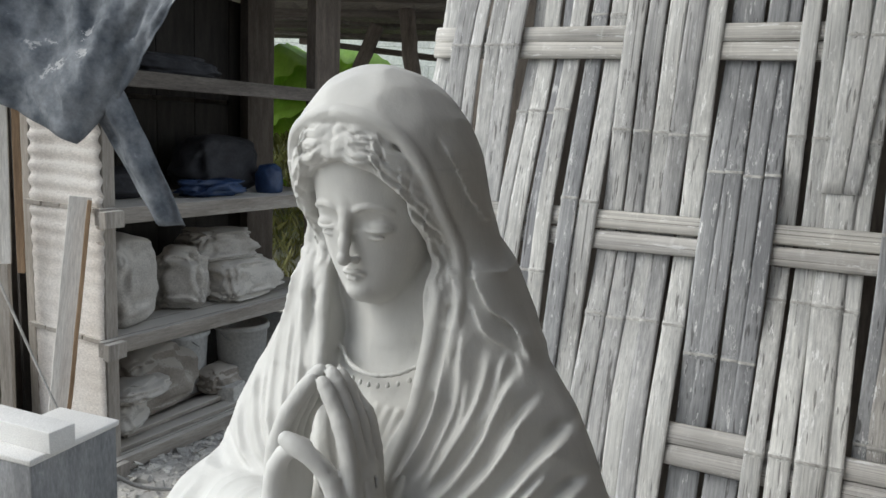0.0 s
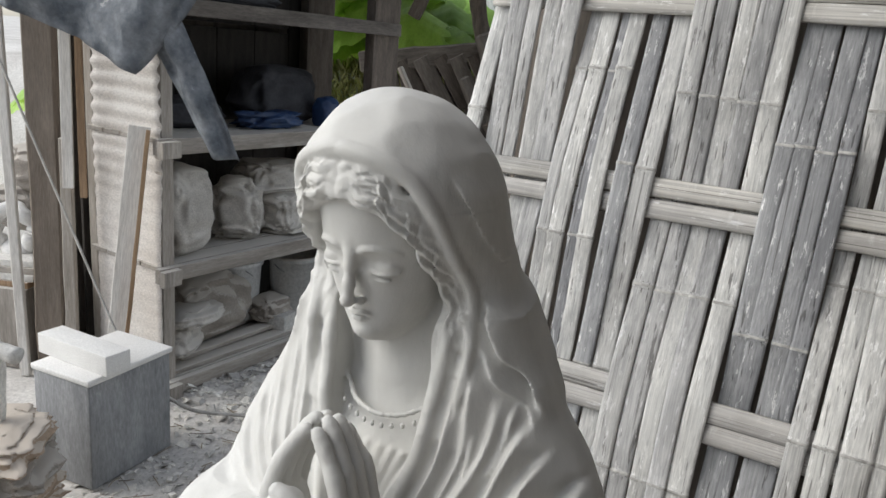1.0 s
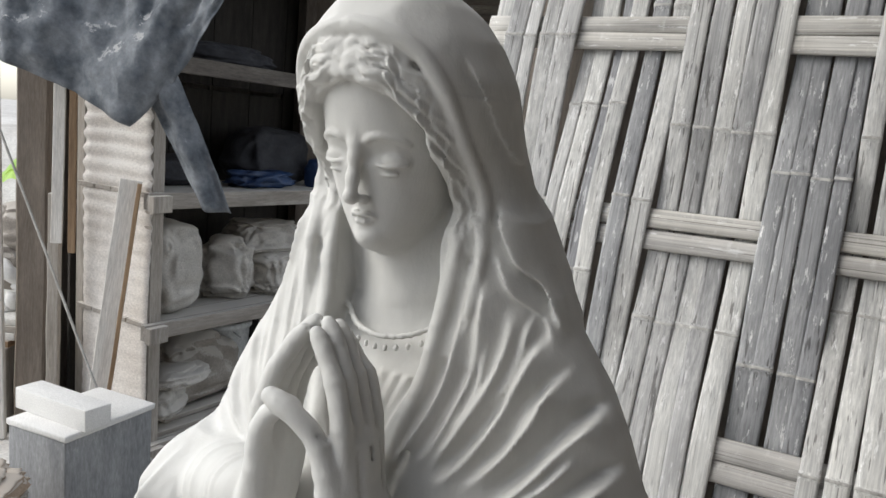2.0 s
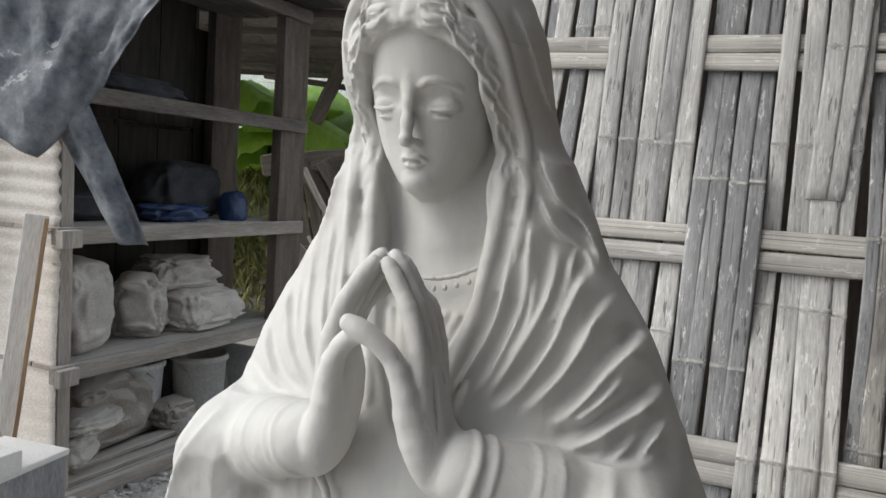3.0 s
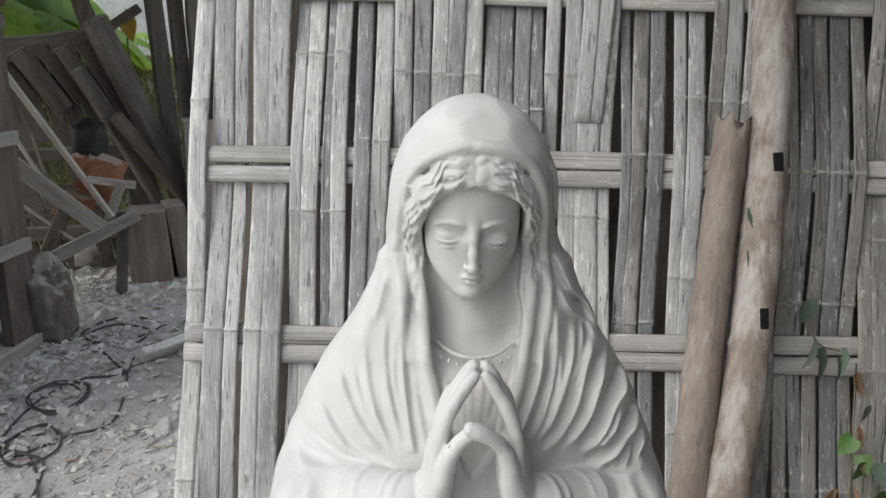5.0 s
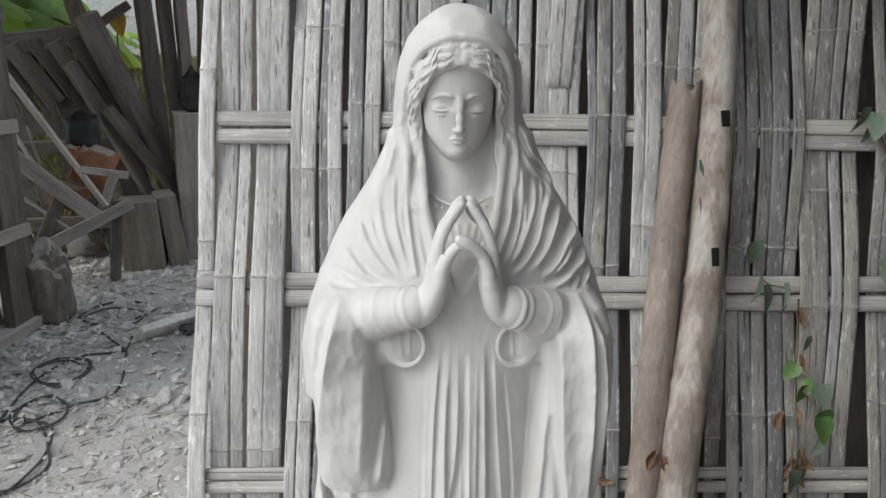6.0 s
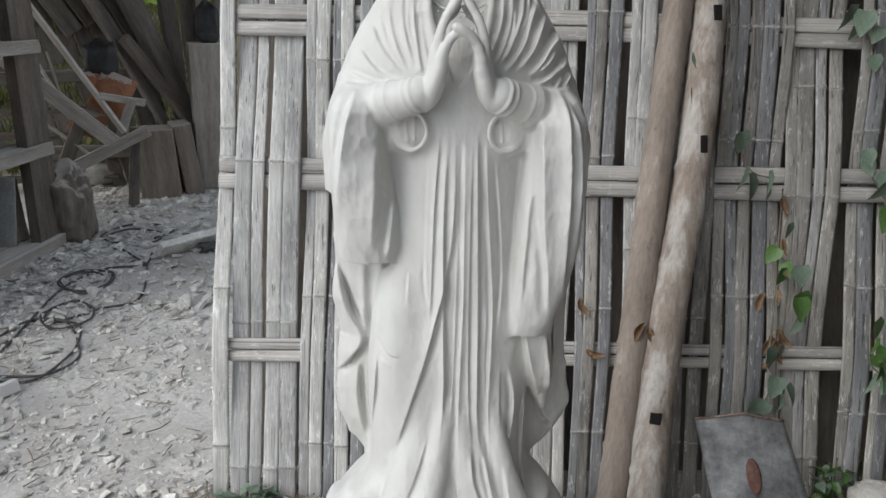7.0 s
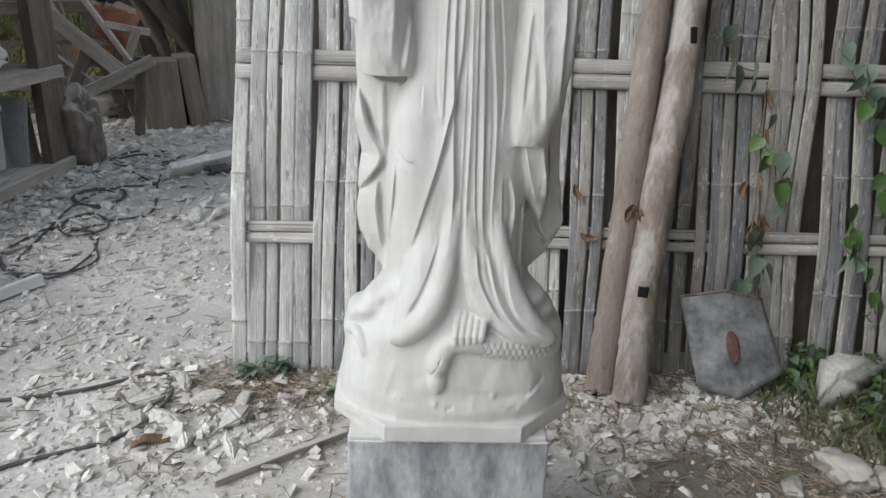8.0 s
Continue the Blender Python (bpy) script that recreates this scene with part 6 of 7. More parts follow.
def scatter(name, count, place, size, mat, seed, flat=1.0, label="", category="rubble"):
    """Many little broken pieces joined in one body."""
    rnd = np.random.RandomState(seed)
    corners = np.array([(i, j, k) for i in (-1, 1) for j in (-1, 1) for k in (-1, 1)], dtype=float)
    quads = np.array(((0, 1, 3, 2), (4, 6, 7, 5), (0, 4, 5, 1), (2, 3, 7, 6), (0, 2, 6, 4), (1, 5, 7, 3)))
    verts, faces = [], []
    made = 0
    while made < count:
        x, y = place(rnd)
        s = size(rnd)
        c = corners * (0.5 + 0.2 * rnd.uniform(-1, 1, (8, 3)))
        c[:, :2] *= np.where(c[:, 2:] > 0, rnd.uniform(0.55, 0.95), 1.0)
        c *= s * np.array((1.0, rnd.uniform(0.4, 0.95), flat * rnd.uniform(0.2, 0.5)))
        e = Euler((rnd.normal(0, 0.3), rnd.normal(0, 0.3), rnd.uniform(0, 6.28))).to_matrix()
        c = c @ np.array(e).T
        z = ground_height(x, y) - c[:, 2].min() * 0.6
        verts.append(c + (x, y, z))
        faces.append(quads + 8 * made)
        made += 1
    me = mesh_from(name, np.concatenate(verts).tolist(), np.concatenate(faces).tolist(), mat)
    return tagged(new(name, me), label, category, kind="stuff")


def wall_foot(x):
    return 1.593 - 0.405 * x


def anywhere(r):
    while True:
        x, y = r.uniform(-2.0, 2.0), r.uniform(0.2, 5.6)
        if (y > wall_foot(x) + 0.1 and x > -0.25) or (abs(x - 0.02) < 0.2 and abs(y - 0.68) < 0.2):
            continue
        if noise.noise(Vector((x * 1.6, y * 1.6, 3))) + r.uniform(-0.5, 0.6) > 0:
            return x, y


def in_drifts(r):
    while True:
        x, y = r.uniform(-1.3, -0.15), r.uniform(0.5, 3.4)
        if noise.noise(Vector((x * 2.6, y * 2.6, 8))) + 0.5 * noise.noise(Vector((x * 7, y * 7, 2))) > r.uniform(-0.25, 0.35):
            return x, y


def at_wall(r):
    x = r.uniform(-0.25, 1.6)
    return x, wall_foot(x) - abs(r.normal(0.05, 0.16)) - 0.02


def at_poles(r):
    return r.normal(0.95, 0.22), r.normal(0.98, 0.1)


def by_panel(r):
    return r.normal(-0.35, 0.2), r.normal(1.45, 0.16)


def at_back(r):
    while True:
        x, y = r.uniform(-0.95, 0.5), r.uniform(3.0, 6.3)
        if r.random_sample() < 0.35 + 0.65 * (y - 3.0) / 3.3:
            return x, y


def under_shelf(r):
    a, b = r.uniform(0.0, 1.6), r.normal(0.0, 0.2)
    return -1.3 + 0.445 * a + 0.895 * b, 3.05 + 0.895 * a - 0.445 * b


tiny = lambda r: 0.006 + 0.012 * r.random_sample() ** 2
small = lambda r: 0.012 + 0.028 * r.random_sample() ** 2
middle = lambda r: 0.014 + 0.055 * r.random_sample() ** 3
scatter("plaster_grit", 9000, anywhere, tiny, CHIP, 1, 0.8, "fine plaster grit trodden into the dusty ground")
scatter("yard_flakes", 2600, in_drifts, lambda r: 0.008 + 0.035 * r.random_sample() ** 4, CHIP, 8, 0.5, "pale plaster flakes lying thick before the panel")
scatter("plaster_chips", 3600, anywhere, small, CHIP, 2, 0.7, "pale plaster chips scattered over the yard")
scatter("wall_rubble", 1100, at_wall, small, CHIP, 3, 0.7, "pale chips heaped along the foot of the wall")
scatter("pole_rubble", 1900, at_poles, lambda r: 0.009 + 0.032 * r.random_sample() ** 2.5, CHIP, 4, 0.9, "pale broken flakes round the feet of the poles")
scatter("panel_rubble", 420, by_panel, lambda r: 0.009 + 0.042 * r.random_sample() ** 3, CHIP, 5, 0.6, "white plaster pieces beside the bamboo panel")
scatter("yard_rubble", 2400, at_back, middle, CHIP, 6, 0.6, "grey rubble covering the back of the yard")
scatter("shelf_rubble", 800, under_shelf, middle, CHIP, 7, 0.6, "broken plaster lying before the shelves")


def litter(name, count, place, seed, label, length=0.05):
    """Dry stalks and strips lying about."""
    rnd = np.random.RandomState(seed)
    verts, faces = [], []
    for i in range(count):
        x, y = place(rnd)
        a, n, w = rnd.uniform(0, 6.28), length * rnd.uniform(0.4, 1.5), rnd.uniform(0.0007, 0.0024)
        d = np.array((math.cos(a), math.sin(a)))
        q = np.array((-d[1], d[0])) * w
        bend = rnd.uniform(-0.25, 0.25) * n
        for t in (0, 0.5, 1):
            c = np.array((x, y)) + d * n * (t - 0.5) + q / w * bend * (0.25 - (t - 0.5) ** 2)
            z = ground_height(x, y) + 0.008 + rnd.uniform(0, 0.008)
            verts += [(*(c - q), z), (*c, z + 0.003), (*(c + q), z)]
        k = i * 9
        faces += [(k, k + 1, k + 4, k + 3), (k + 1, k + 2, k + 5, k + 4), (k + 3, k + 4, k + 7, k + 6), (k + 4, k + 5, k + 8, k + 7)]
    return tagged(new(name, mesh_from(name, verts, faces, LITTER)), label, "litter", kind="stuff")


litter("dry_stalks", 900, at_wall, 11, "dry brown stalks and leaf bits along the wall foot")
litter("straw", 1500, lambda r: (r.normal(1.1, 0.3), r.normal(0.65, 0.22)), 12, "dry straw and leaf bits on the bare earth")
litter("yard_straw", 160, lambda r: (r.uniform(-1.2, -0.1), r.uniform(0.8, 3.4)), 15, "dry stalks trodden into the plaster dust", 0.06)
litter("twigs", 500, anywhere, 13, "thin dry twigs strewn on the ground", 0.07)
litter("panel_straw", 260, lambda r: (r.normal(-0.2, 0.12), r.normal(1.58, 0.08)), 14, "dry straw at the corner of the bamboo panel", 0.09)

rnd = random.Random(5)
for k, (x, y, s) in enumerate(((-0.4, 1.62, 0.1), (-0.52, 1.57, 0.085), (-0.46, 1.47, 0.11), (-0.29, 1.4, 0.12), (-0.36, 1.53, 0.09), (-0.2, 3.25, 0.12), (-0.1, 3.22, 0.11), (-0.44, 2.44, 0.06), (-0.02, 3.3, 0.12), (-0.57, 2.15, 0.07),
                              (-0.85, 1.72, 0.06), (-0.43, 1.35, 0.09), (-0.26, 1.5, 0.08), (0.73, 1.12, 0.06), (1.02, 1.08, 0.07), (-0.55, 1.42, 0.06), (-0.33, 1.27, 0.08), (-0.22, 1.3, 0.07), (0.02, 1.45, 0.06), (-0.62, 1.6, 0.07),
                              (-0.75, 2.9, 0.07), (-0.3, 2.8, 0.06), (-0.9, 3.2, 0.08), (-0.55, 3.7, 0.08), (-0.15, 4.3, 0.12), (0.1, 4.5, 0.13), (-0.35, 4.7, 0.14), (-0.6, 4.3, 0.12), (0.25, 4.2, 0.12), (0.9, 0.98, 0.06), (1.12, 0.98, 0.05), (1.2, 1.02, 0.06), (0.62, 1.2, 0.05), (0.98, 0.92, 0.06))):
    ob = part("plaster_chunk", shard((s * 1.25, s * 0.7, s * 0.5), 70 + k), CHUNK, m=pose(x, y, ground_height(x, y) - 0.004, rnd.uniform(-12, 12), rnd.uniform(-12, 12), rnd.uniform(0, 360)), smooth=False)
    tagged(ob, "broken off-white plaster lump on the dusty ground", "plaster lump", "plaster lumps in the yard")
for k, (x, y, sx, sy, sz, label) in enumerate(((1.42, 0.87, 0.26, 0.17, 0.12, "large pale limestone block under weeds"), (1.1, 0.6, 0.15, 0.11, 0.07, "rough grey stone half sunk in straw"), (1.2, 0.52, 0.12, 0.1, 0.05, "rough grey stone lying in straw"), (1.3, 0.78, 0.1, 0.07, 0.05, "small grey stone in straw"), (0.95, 0.62, 0.09, 0.05, 0.03, "flat grey stone on bare earth"))):
    ob = part("stone", lump((sx, sy, sz), 20 + k, 0.3, 4) if k else shard((sx * 1.35, sy * 1.3, sz * 1.5), 24), STONE if k else CHUNK, m=pose(x, y, -0.012, 0, 0, 30 + 50 * k))
    tagged(ob, label, "stone")
tagged(part("plaster_brick", box(0.11, 0.07, 0.045, 0.003, 0.002), WHITEPL, m=pose(1.235, 0.5, 0, 0, 0, -20)), "clean-cut white plaster brick on the ground", "brick")


def plank(name, a, b, width, thick, mat, label, category="plank", turn=0.0, seed=1, parent=None):
    """A sawn board from a to b, slightly worn."""
    a, b = Vector(a), Vector(b)
    d = b - a
    n = 10
    bm = box(width, thick, d.length, 0, 0, 0, 0)
    bmesh.ops.subdivide_edges(bm, edges=[e for e in bm.edges if abs(e.verts[0].co.z - e.verts[1].co.z) > 0.5 * d.length], cuts=n)
    bmesh.ops.bevel(bm, geom=[e for e in bm.edges if len(e.link_faces) == 2 and e.calc_face_angle(0) > 1], offset=min(width, thick) * 0.12, segments=1, affect="EDGES")
    for v in bm.verts:
        v.co += 0.12 * min(width, thick) * noise.noise_vector(v.co * 9 + Vector((seed * 3.1, seed, 0)))
    rot = Vector((0, 0, 1)).rotation_difference(d.normalized()).to_matrix().to_4x4()
    ob = part(name, bm, mat, parent, "" if parent else label, Matrix.Translation(a) @ rot @ pose(0, 0, 0, 0, 0, turn), False)
    return ob if parent else tagged(ob, label, category)


plank("batten", (-0.385, 1.14, 0.012), (-0.03, 1.215, 0.02), 0.028, 0.014, WOOD, "thin grey wooden batten lying on the ground", "batten", 30, 2)
plank("plaster_bar", (-1.0, 2.48, 0.02), (-0.835, 2.595, 0.025), 0.045, 0.035, WHITEPL, "white plaster bar on the ground", "bar", 20, 3)
plank("plaster_board", (-0.27, 4.02, 0.03), (0.22, 4.25, 0.05), 0.16, 0.045, CHUNK, "pale dusty plaster slab lying in the rubble", "slab", 70, 4)
ob = part("brown_sheet", sheet(lambda u, v: Vector((0.1 * (u - 0.5) + 0.01 * v, 0.035 * (v - 0.5), 0.012 + 0.01 * math.sin(u * 5))), 8, 3, 0.002), DEADLEAF, m=pose(-0.52, 1.38, 0.0, 0, 0, 10))
tagged(ob, "orange-brown dry husk on the ground", "husk")


def cable(points, r, mat, label, name="cable"):
    pts = curve_points([(x, y, ground_height(x, y) + r + z) for x, y, z in points], 7)
    o = pts[0].copy()
    ob = part(name, tube([p - o for p in pts], r, 7), mat, m=Matrix.Translation(o))
    return tagged(ob, label, "cable", "cables on the ground")


def coil(x, y, rx, ry, turns, drift, seed, r=0.006, label="dusty black cable lying in loops", turn=0.4):
    q = random.Random(seed)
    pts = []
    n = int(turns * 10)
    for i in range(n + 1):
        a = turns * 2 * math.pi * i / n + turn
        w = 1 + q.uniform(-0.12, 0.12)
        pts.append((x + rx * w * math.cos(a) + drift[0] * i / n, y + ry * w * math.sin(a) + drift[1] * i / n, 0.004 * (i % 3)))
    return cable(pts, r, CABLE, label)


coil(-0.82, 2.95, 0.19, 0.29, 1.95, (0.0, 0.02), 1, 0.0052)
coil(-0.71, 3.29, 0.1, 0.17, 1.7, (0.03, 0.0), 2, 0.0052)
coil(-0.645, 3.7, 0.12, 0.16, 2.1, (0.02, 0.05), 3, 0.0055)
cable(((-0.95, 2.9, 0), (-0.84, 3.3, 0.005), (-0.76, 3.6, 0), (-0.66, 3.8, 0), (-0.52, 3.9, 0), (-0.35, 3.88, 0.005), (-0.3, 4.1, 0)), 0.006, CABLE, "black cable curling across the rubble")
cable(((-0.75, 3.2, 0), (-0.572, 3.33, 0), (-0.4, 3.4, 0), (-0.34, 3.8, 0), (-0.36, 3.95, 0.005), (-0.52, 4.42, 0), (-0.57, 4.55, 0), (-0.46, 4.7, 0), (-0.3, 4.76, 0), (-0.15, 4.55, 0), (-0.27, 4.4, 0)), 0.006, CABLE, "black cable curling across the rubble")
cable(((-0.85, 4.4, 0), (-0.7, 4.35, 0), (-0.58, 4.5, 0), (-0.4, 4.62, 0.01), (-0.22, 4.5, 0), (-0.3, 4.3, 0), (-0.5, 4.4, 0)), 0.006, CABLE, "black cable curling across the rubble")
cable(((-1.1, 1.3, 0), (-0.86, 1.4, 0), (-0.62, 1.42, 0), (-0.5, 1.5, 0.004), (-0.44, 1.62, 0.004), (-0.48, 1.74, 0), (-0.7, 1.72, 0), (-0.95, 1.76, 0)), 0.006, CABLE, "thin dusty black cable trailing over the ground")
cable(((-0.12, 3.95, 0.03), (-0.1, 3.8, 0.05), (-0.06, 3.6, 0.02), (-0.1, 3.45, 0.0)), 0.006, ROPE, "pale cord hanging off the plaster slab", "cord")
ob = part("plastic_bag", lump((0.16, 0.12, 0.05), 31, 0.5, 4, 0.0, 0.5), CABLE, m=pose(0.02, 4.05, 0.0))
tagged(ob, "crumpled black plastic bag beside the plaster slab", "bag")

# ---- shelf rack with sacks and buckets ----
SH = Matrix(((0.4446, -0.8957, 0, -1.45), (0.8957, 0.4446, 0, 3.1), (0, 0, 1, 0), (0, 0, 0, 1)))
rack = thing("shelf_rack", SH, "rough dusty timber shelf rack crowded with sacks", "shelf")
# Far posts: dark brown timber, with some shade put into the colour.
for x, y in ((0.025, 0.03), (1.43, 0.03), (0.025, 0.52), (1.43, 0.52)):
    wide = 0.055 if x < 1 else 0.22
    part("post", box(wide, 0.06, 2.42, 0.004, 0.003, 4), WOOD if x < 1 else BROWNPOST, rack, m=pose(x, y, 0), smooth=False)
# The two upper shelves get a darker board that stands for shade.
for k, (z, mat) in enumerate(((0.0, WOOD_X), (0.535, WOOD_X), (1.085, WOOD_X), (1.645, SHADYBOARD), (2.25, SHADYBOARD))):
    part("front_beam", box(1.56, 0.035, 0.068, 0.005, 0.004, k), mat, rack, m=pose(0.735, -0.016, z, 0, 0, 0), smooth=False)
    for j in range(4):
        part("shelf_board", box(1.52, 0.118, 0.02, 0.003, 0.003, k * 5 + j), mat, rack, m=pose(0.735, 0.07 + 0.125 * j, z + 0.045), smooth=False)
    part("bracket", box(0.09, 0.04, 0.07, 0.004, 0.003, k), WOOD, rack, m=pose(0.0, -0.045, z - 0.01), smooth=False)
# Back boards near black, since shade inside the rack is painted on them.
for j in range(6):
    part("back_board", box(0.252, 0.02, 1.04 if j < 5 else 2.2, 0.003), SHADEWOOD, rack, m=pose(0.12 + 0.256 * j, 0.6, 0.0), smooth=False)
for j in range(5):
    part("back_board", box(0.252, 0.02, 0.56, 0.003), SHADEWOOD, rack, m=pose(0.12 + 0.256 * j, 0.6, 1.055), smooth=False)
    part("back_board", box(0.252, 0.02, 0.78, 0.003), SHADEWOOD, rack, m=pose(0.12 + 0.256 * j, 0.6, 1.64), smooth=False)

shed = tagged(new("shed_wall"), "dark plank walls closing the shed behind the rack", "wall", kind="structure")
shed.matrix_basis = SH
for j in range(5):
    part("plank", box(0.29, 0.025, 2.4, 0.004), DARKWOOD, shed, m=pose(0.12 + 0.295 * j, 0.75, 0.0), smooth=False)
roof = tagged(new("shed_roof"), "low dark roof of boards and battens over the rack", "roof", kind="structure")
roof.matrix_basis = pose(-1.2, 5.75, 2.36, -1.5, -1, 0)
for j in range(15):
    part("roof_board", box(0.29, 3.1, 0.02, 0.003), DARKWOOD, roof, m=pose(-2.1 + 0.296 * j, 0.05, 0.05), smooth=False)
for j in range(6):
    part("batten", box(4.4, 0.05, 0.05, 0.004, 0.004, j), DARKWOOD_X, roof, m=pose(0.0, -1.4 + 0.58 * j, 0.0), smooth=False)


# Near-black boards added on top to keep sky light off the upper shelves.
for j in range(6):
    part("sky_blocker", box(1.6, 0.15, 0.02, 0.003), SHADEWOOD, rack, m=pose(0.72, -0.16 + 0.154 * j, 2.335), smooth=False)


# Unseen roof, added so that light reaches the statue mainly from the left.
blocker_roof = tagged(new("light_blocker_roof"), "plain board roof added out of view to block top light", "roof", kind="structure")
blocker_roof.matrix_basis = pose(1.85, 0.0, 2.72, 0, 2, 0)
for j in range(8):
    part("roof_board", box(0.46, 5.0, 0.025, 0.003), WOOD, blocker_roof, m=pose(-1.65 + 0.47 * j, -0.2, 0), smooth=False) if j < 7 else None


# Two unseen dark walls, added to cut light from the front and right.
for k, (x, y, w, a) in enumerate(((0.55, -2.4, 5.1, 0), (3.05, -0.4, 4.0, 90))):
    side = tagged(new("blocker_south" if k == 0 else "blocker_east"), "plain dark plank wall added out of view to block light", "wall", kind="structure")
    side.matrix_basis = pose(x, y, 0, 0, 0, a)
    for j in range(int(w / 0.3)):
        part("plank", box(0.295, 0.025, 2.7, 0.003), DARKWOOD, side, m=pose(-w / 2 + 0.15 + 0.3 * j, 0, -0.02), smooth=False)


def on_shelf(name, bm, mat, x, y, z, label, category, group="", turn=0.0, tilt=0.0):
    ob = part(name, bm, mat, m=SH @ pose(x, y, z, tilt, 0, turn))
    return tagged(ob, label, category, group)


def sack(x, y, z, size, seed, label, mat=SACK, turn=0.0, tied=False, stiff=0.0, tilt=0.0):
    """A slumped bag with creases, and a gathered neck where it is tied."""
    ob = on_shelf("sack", bag(size, seed, 0.4, tied, stiff), mat, x, y, z, label, "sack", "sacks on the rack", turn, tilt)
    if tied:
        w = size[0] * 0.13
        part("tie", tube([(w * math.cos(a), w * math.sin(a), size[2] * (0.93 + 0.01 * math.sin(3 * a))) for a in np.linspace(0, 6.2, 16)], 0.006, 6), ROPE, ob, "cord tied round the neck")


sack(0.2, 0.19, 0.6, (0.32, 0.3, 0.4), 3, "plump white cloth sack with a slack open top on the shelf", SACK, 20)
sack(0.62, 0.26, 0.6, (0.34, 0.3, 0.3), 5, "crumpled pale paper bag on the shelf", SACK, 40, False, 0.7)
sack(0.93, 0.2, 0.6, (0.46, 0.32, 0.22), 8, "crumpled paper cement bag on the shelf", SACK, 8, False, 0.9)
sack(0.86, 0.26, 0.8, (0.4, 0.28, 0.17), 10, "folded paper bag lying on other bags", SACK, -12, False, 0.9)
sack(0.42, 0.3, 0.11, (0.5, 0.36, 0.32), 9, "brown dusty full bag on the lowest shelf", BROWNSACK, 5)
sack(0.16, 0.2, 0.11, (0.34, 0.3, 0.16), 12, "flattened grey sack on the lowest shelf", SACK, 40)
sack(0.24, 0.14, 0.25, (0.34, 0.24, 0.09), 15, "folded empty sack lying on another", SACK, 15)
sack(0.8, 0.2, 0.11, (0.24, 0.2, 0.14), 17, "small grey bundle on the lowest shelf", BROWNSACK)
sack(0.3, 0.36, 1.15, (0.5, 0.3, 0.14), 19, "dark flat bundle on the upper shelf", DARKBAG)
sack(0.95, 0.36, 1.15, (0.5, 0.3, 0.3), 21, "dark full bag on the upper shelf", DARKBAG)
sack(0.6, 0.36, 1.71, (0.6, 0.34, 0.12), 23, "dark flat bundle on the top shelf", DARKBAG)
on_shelf("blue_bag", lump((0.42, 0.2, 0.1), 25, 0.4, 4, 0.1, 0.5), BLUE, 0.72, 0.16, 1.15, "crumpled dark blue plastic sheet on the upper shelf", "plastic sheet")
on_shelf("blue_jug", lump((0.14, 0.14, 0.2), 27, 0.1, 4, 0.2, 0.1), BLUE, 1.12, 0.14, 1.15, "dull blue plastic jug on the upper shelf", "jug")
for k in range(4):
    on_shelf("plank", box(0.9 - 0.1 * k, 0.07, 0.022, 0.003, 0.003, k), WOOD_X, 0.5 + 0.05 * k, 0.06 + 0.075 * k, 0.066 + 0.024 * (k % 2), "dusty offcut plank on the lowest shelf", "plank", "planks on the lowest shelf", 2 * k)


def bucket(x, y, z, r, h, label, turn=0.0, mat=BUCKET):
    ob = thing("bucket", SH @ pose(x, y, z, 0, 0, turn), label, "bucket", "buckets on the rack")
    prof = ((0.0, 0.0), (0.82, 0.0), (0.86, 0.03), (0.98, 0.9), (1.06, 0.91), (1.06, 0.96), (1.0, 1.0), (0.95, 0.98), (0.8, 0.06), (0.0, 0.05))
    bm = bmesh.new()
    n = 28
    rings = [[bm.verts.new((max(a, 0.001) * r * math.cos(6.2832 * i / n), max(a, 0.001) * r * math.sin(6.2832 * i / n), b * h)) for i in range(n)] for a, b in prof]
    for p, q in zip(rings, rings[1:]):
        for i in range(n):
            bm.faces.new((p[i], p[(i + 1) % n], q[(i + 1) % n], q[i]))
    part("body", bm, mat, ob)
    part("handle", tube([(r * 1.06 * math.cos(a), r * 1.06 * math.sin(a) * 0.25 - r * 0.9 * math.sin(a), h * 0.88 - 0.5 * r * math.sin(a)) for a in np.linspace(0, math.pi, 14)], 0.003, 6), STEEL, ob)


bucket(0.98, 0.2, 0.11, 0.14, 0.34, "dusty pale plastic bucket on the lowest shelf", 0, PALEBUCKET)
bucket(0.7, 0.36, 0.11, 0.14, 0.33, "clean white plastic bucket on the lowest shelf", 70, WHITEBUCKET)
tagged(part("plaster_cube", box(0.12, 0.1, 0.1, 0.006, 0.004, 5), CHUNK, m=SH @ pose(0.8, 0.1, 0.066, 0, 0, 15)), "small off-white plaster block on the lowest shelf", "block")
on_shelf("panel", box(0.02, 0.3, 0.4, 0.003), BUCKET, 1.2, 0.24, 0.066, "grey board standing on the lowest shelf", "board", "", 20, 6)
on_shelf("panel", box(0.24, 0.02, 0.36, 0.003), WOOD, 1.27, 0.16, 0.066, "dusty board leaning on the rack post", "board", "", -25, -6)

# end panel of limewashed corrugated sheet
tin = thing("corrugated_sheet", SH @ pose(-0.012, 0.0, 0.12), "limewashed corrugated sheet closing the end of the rack", "metal sheet")
part("sheet", sheet(lambda u, v: Vector((-0.0075 * min(1, max(0.15, 2.5 * v - 0.9)) * math.sin(v * 2 * math.pi * 24 + 0.5 * math.sin(u * 4 + v * 3)) + 0.014 * noise.noise(Vector((u * 2, v * 2.5, 0))), 0.0 + 0.47 * u, 1.55 * v)), 10, 168, 0.002), TIN, tin)
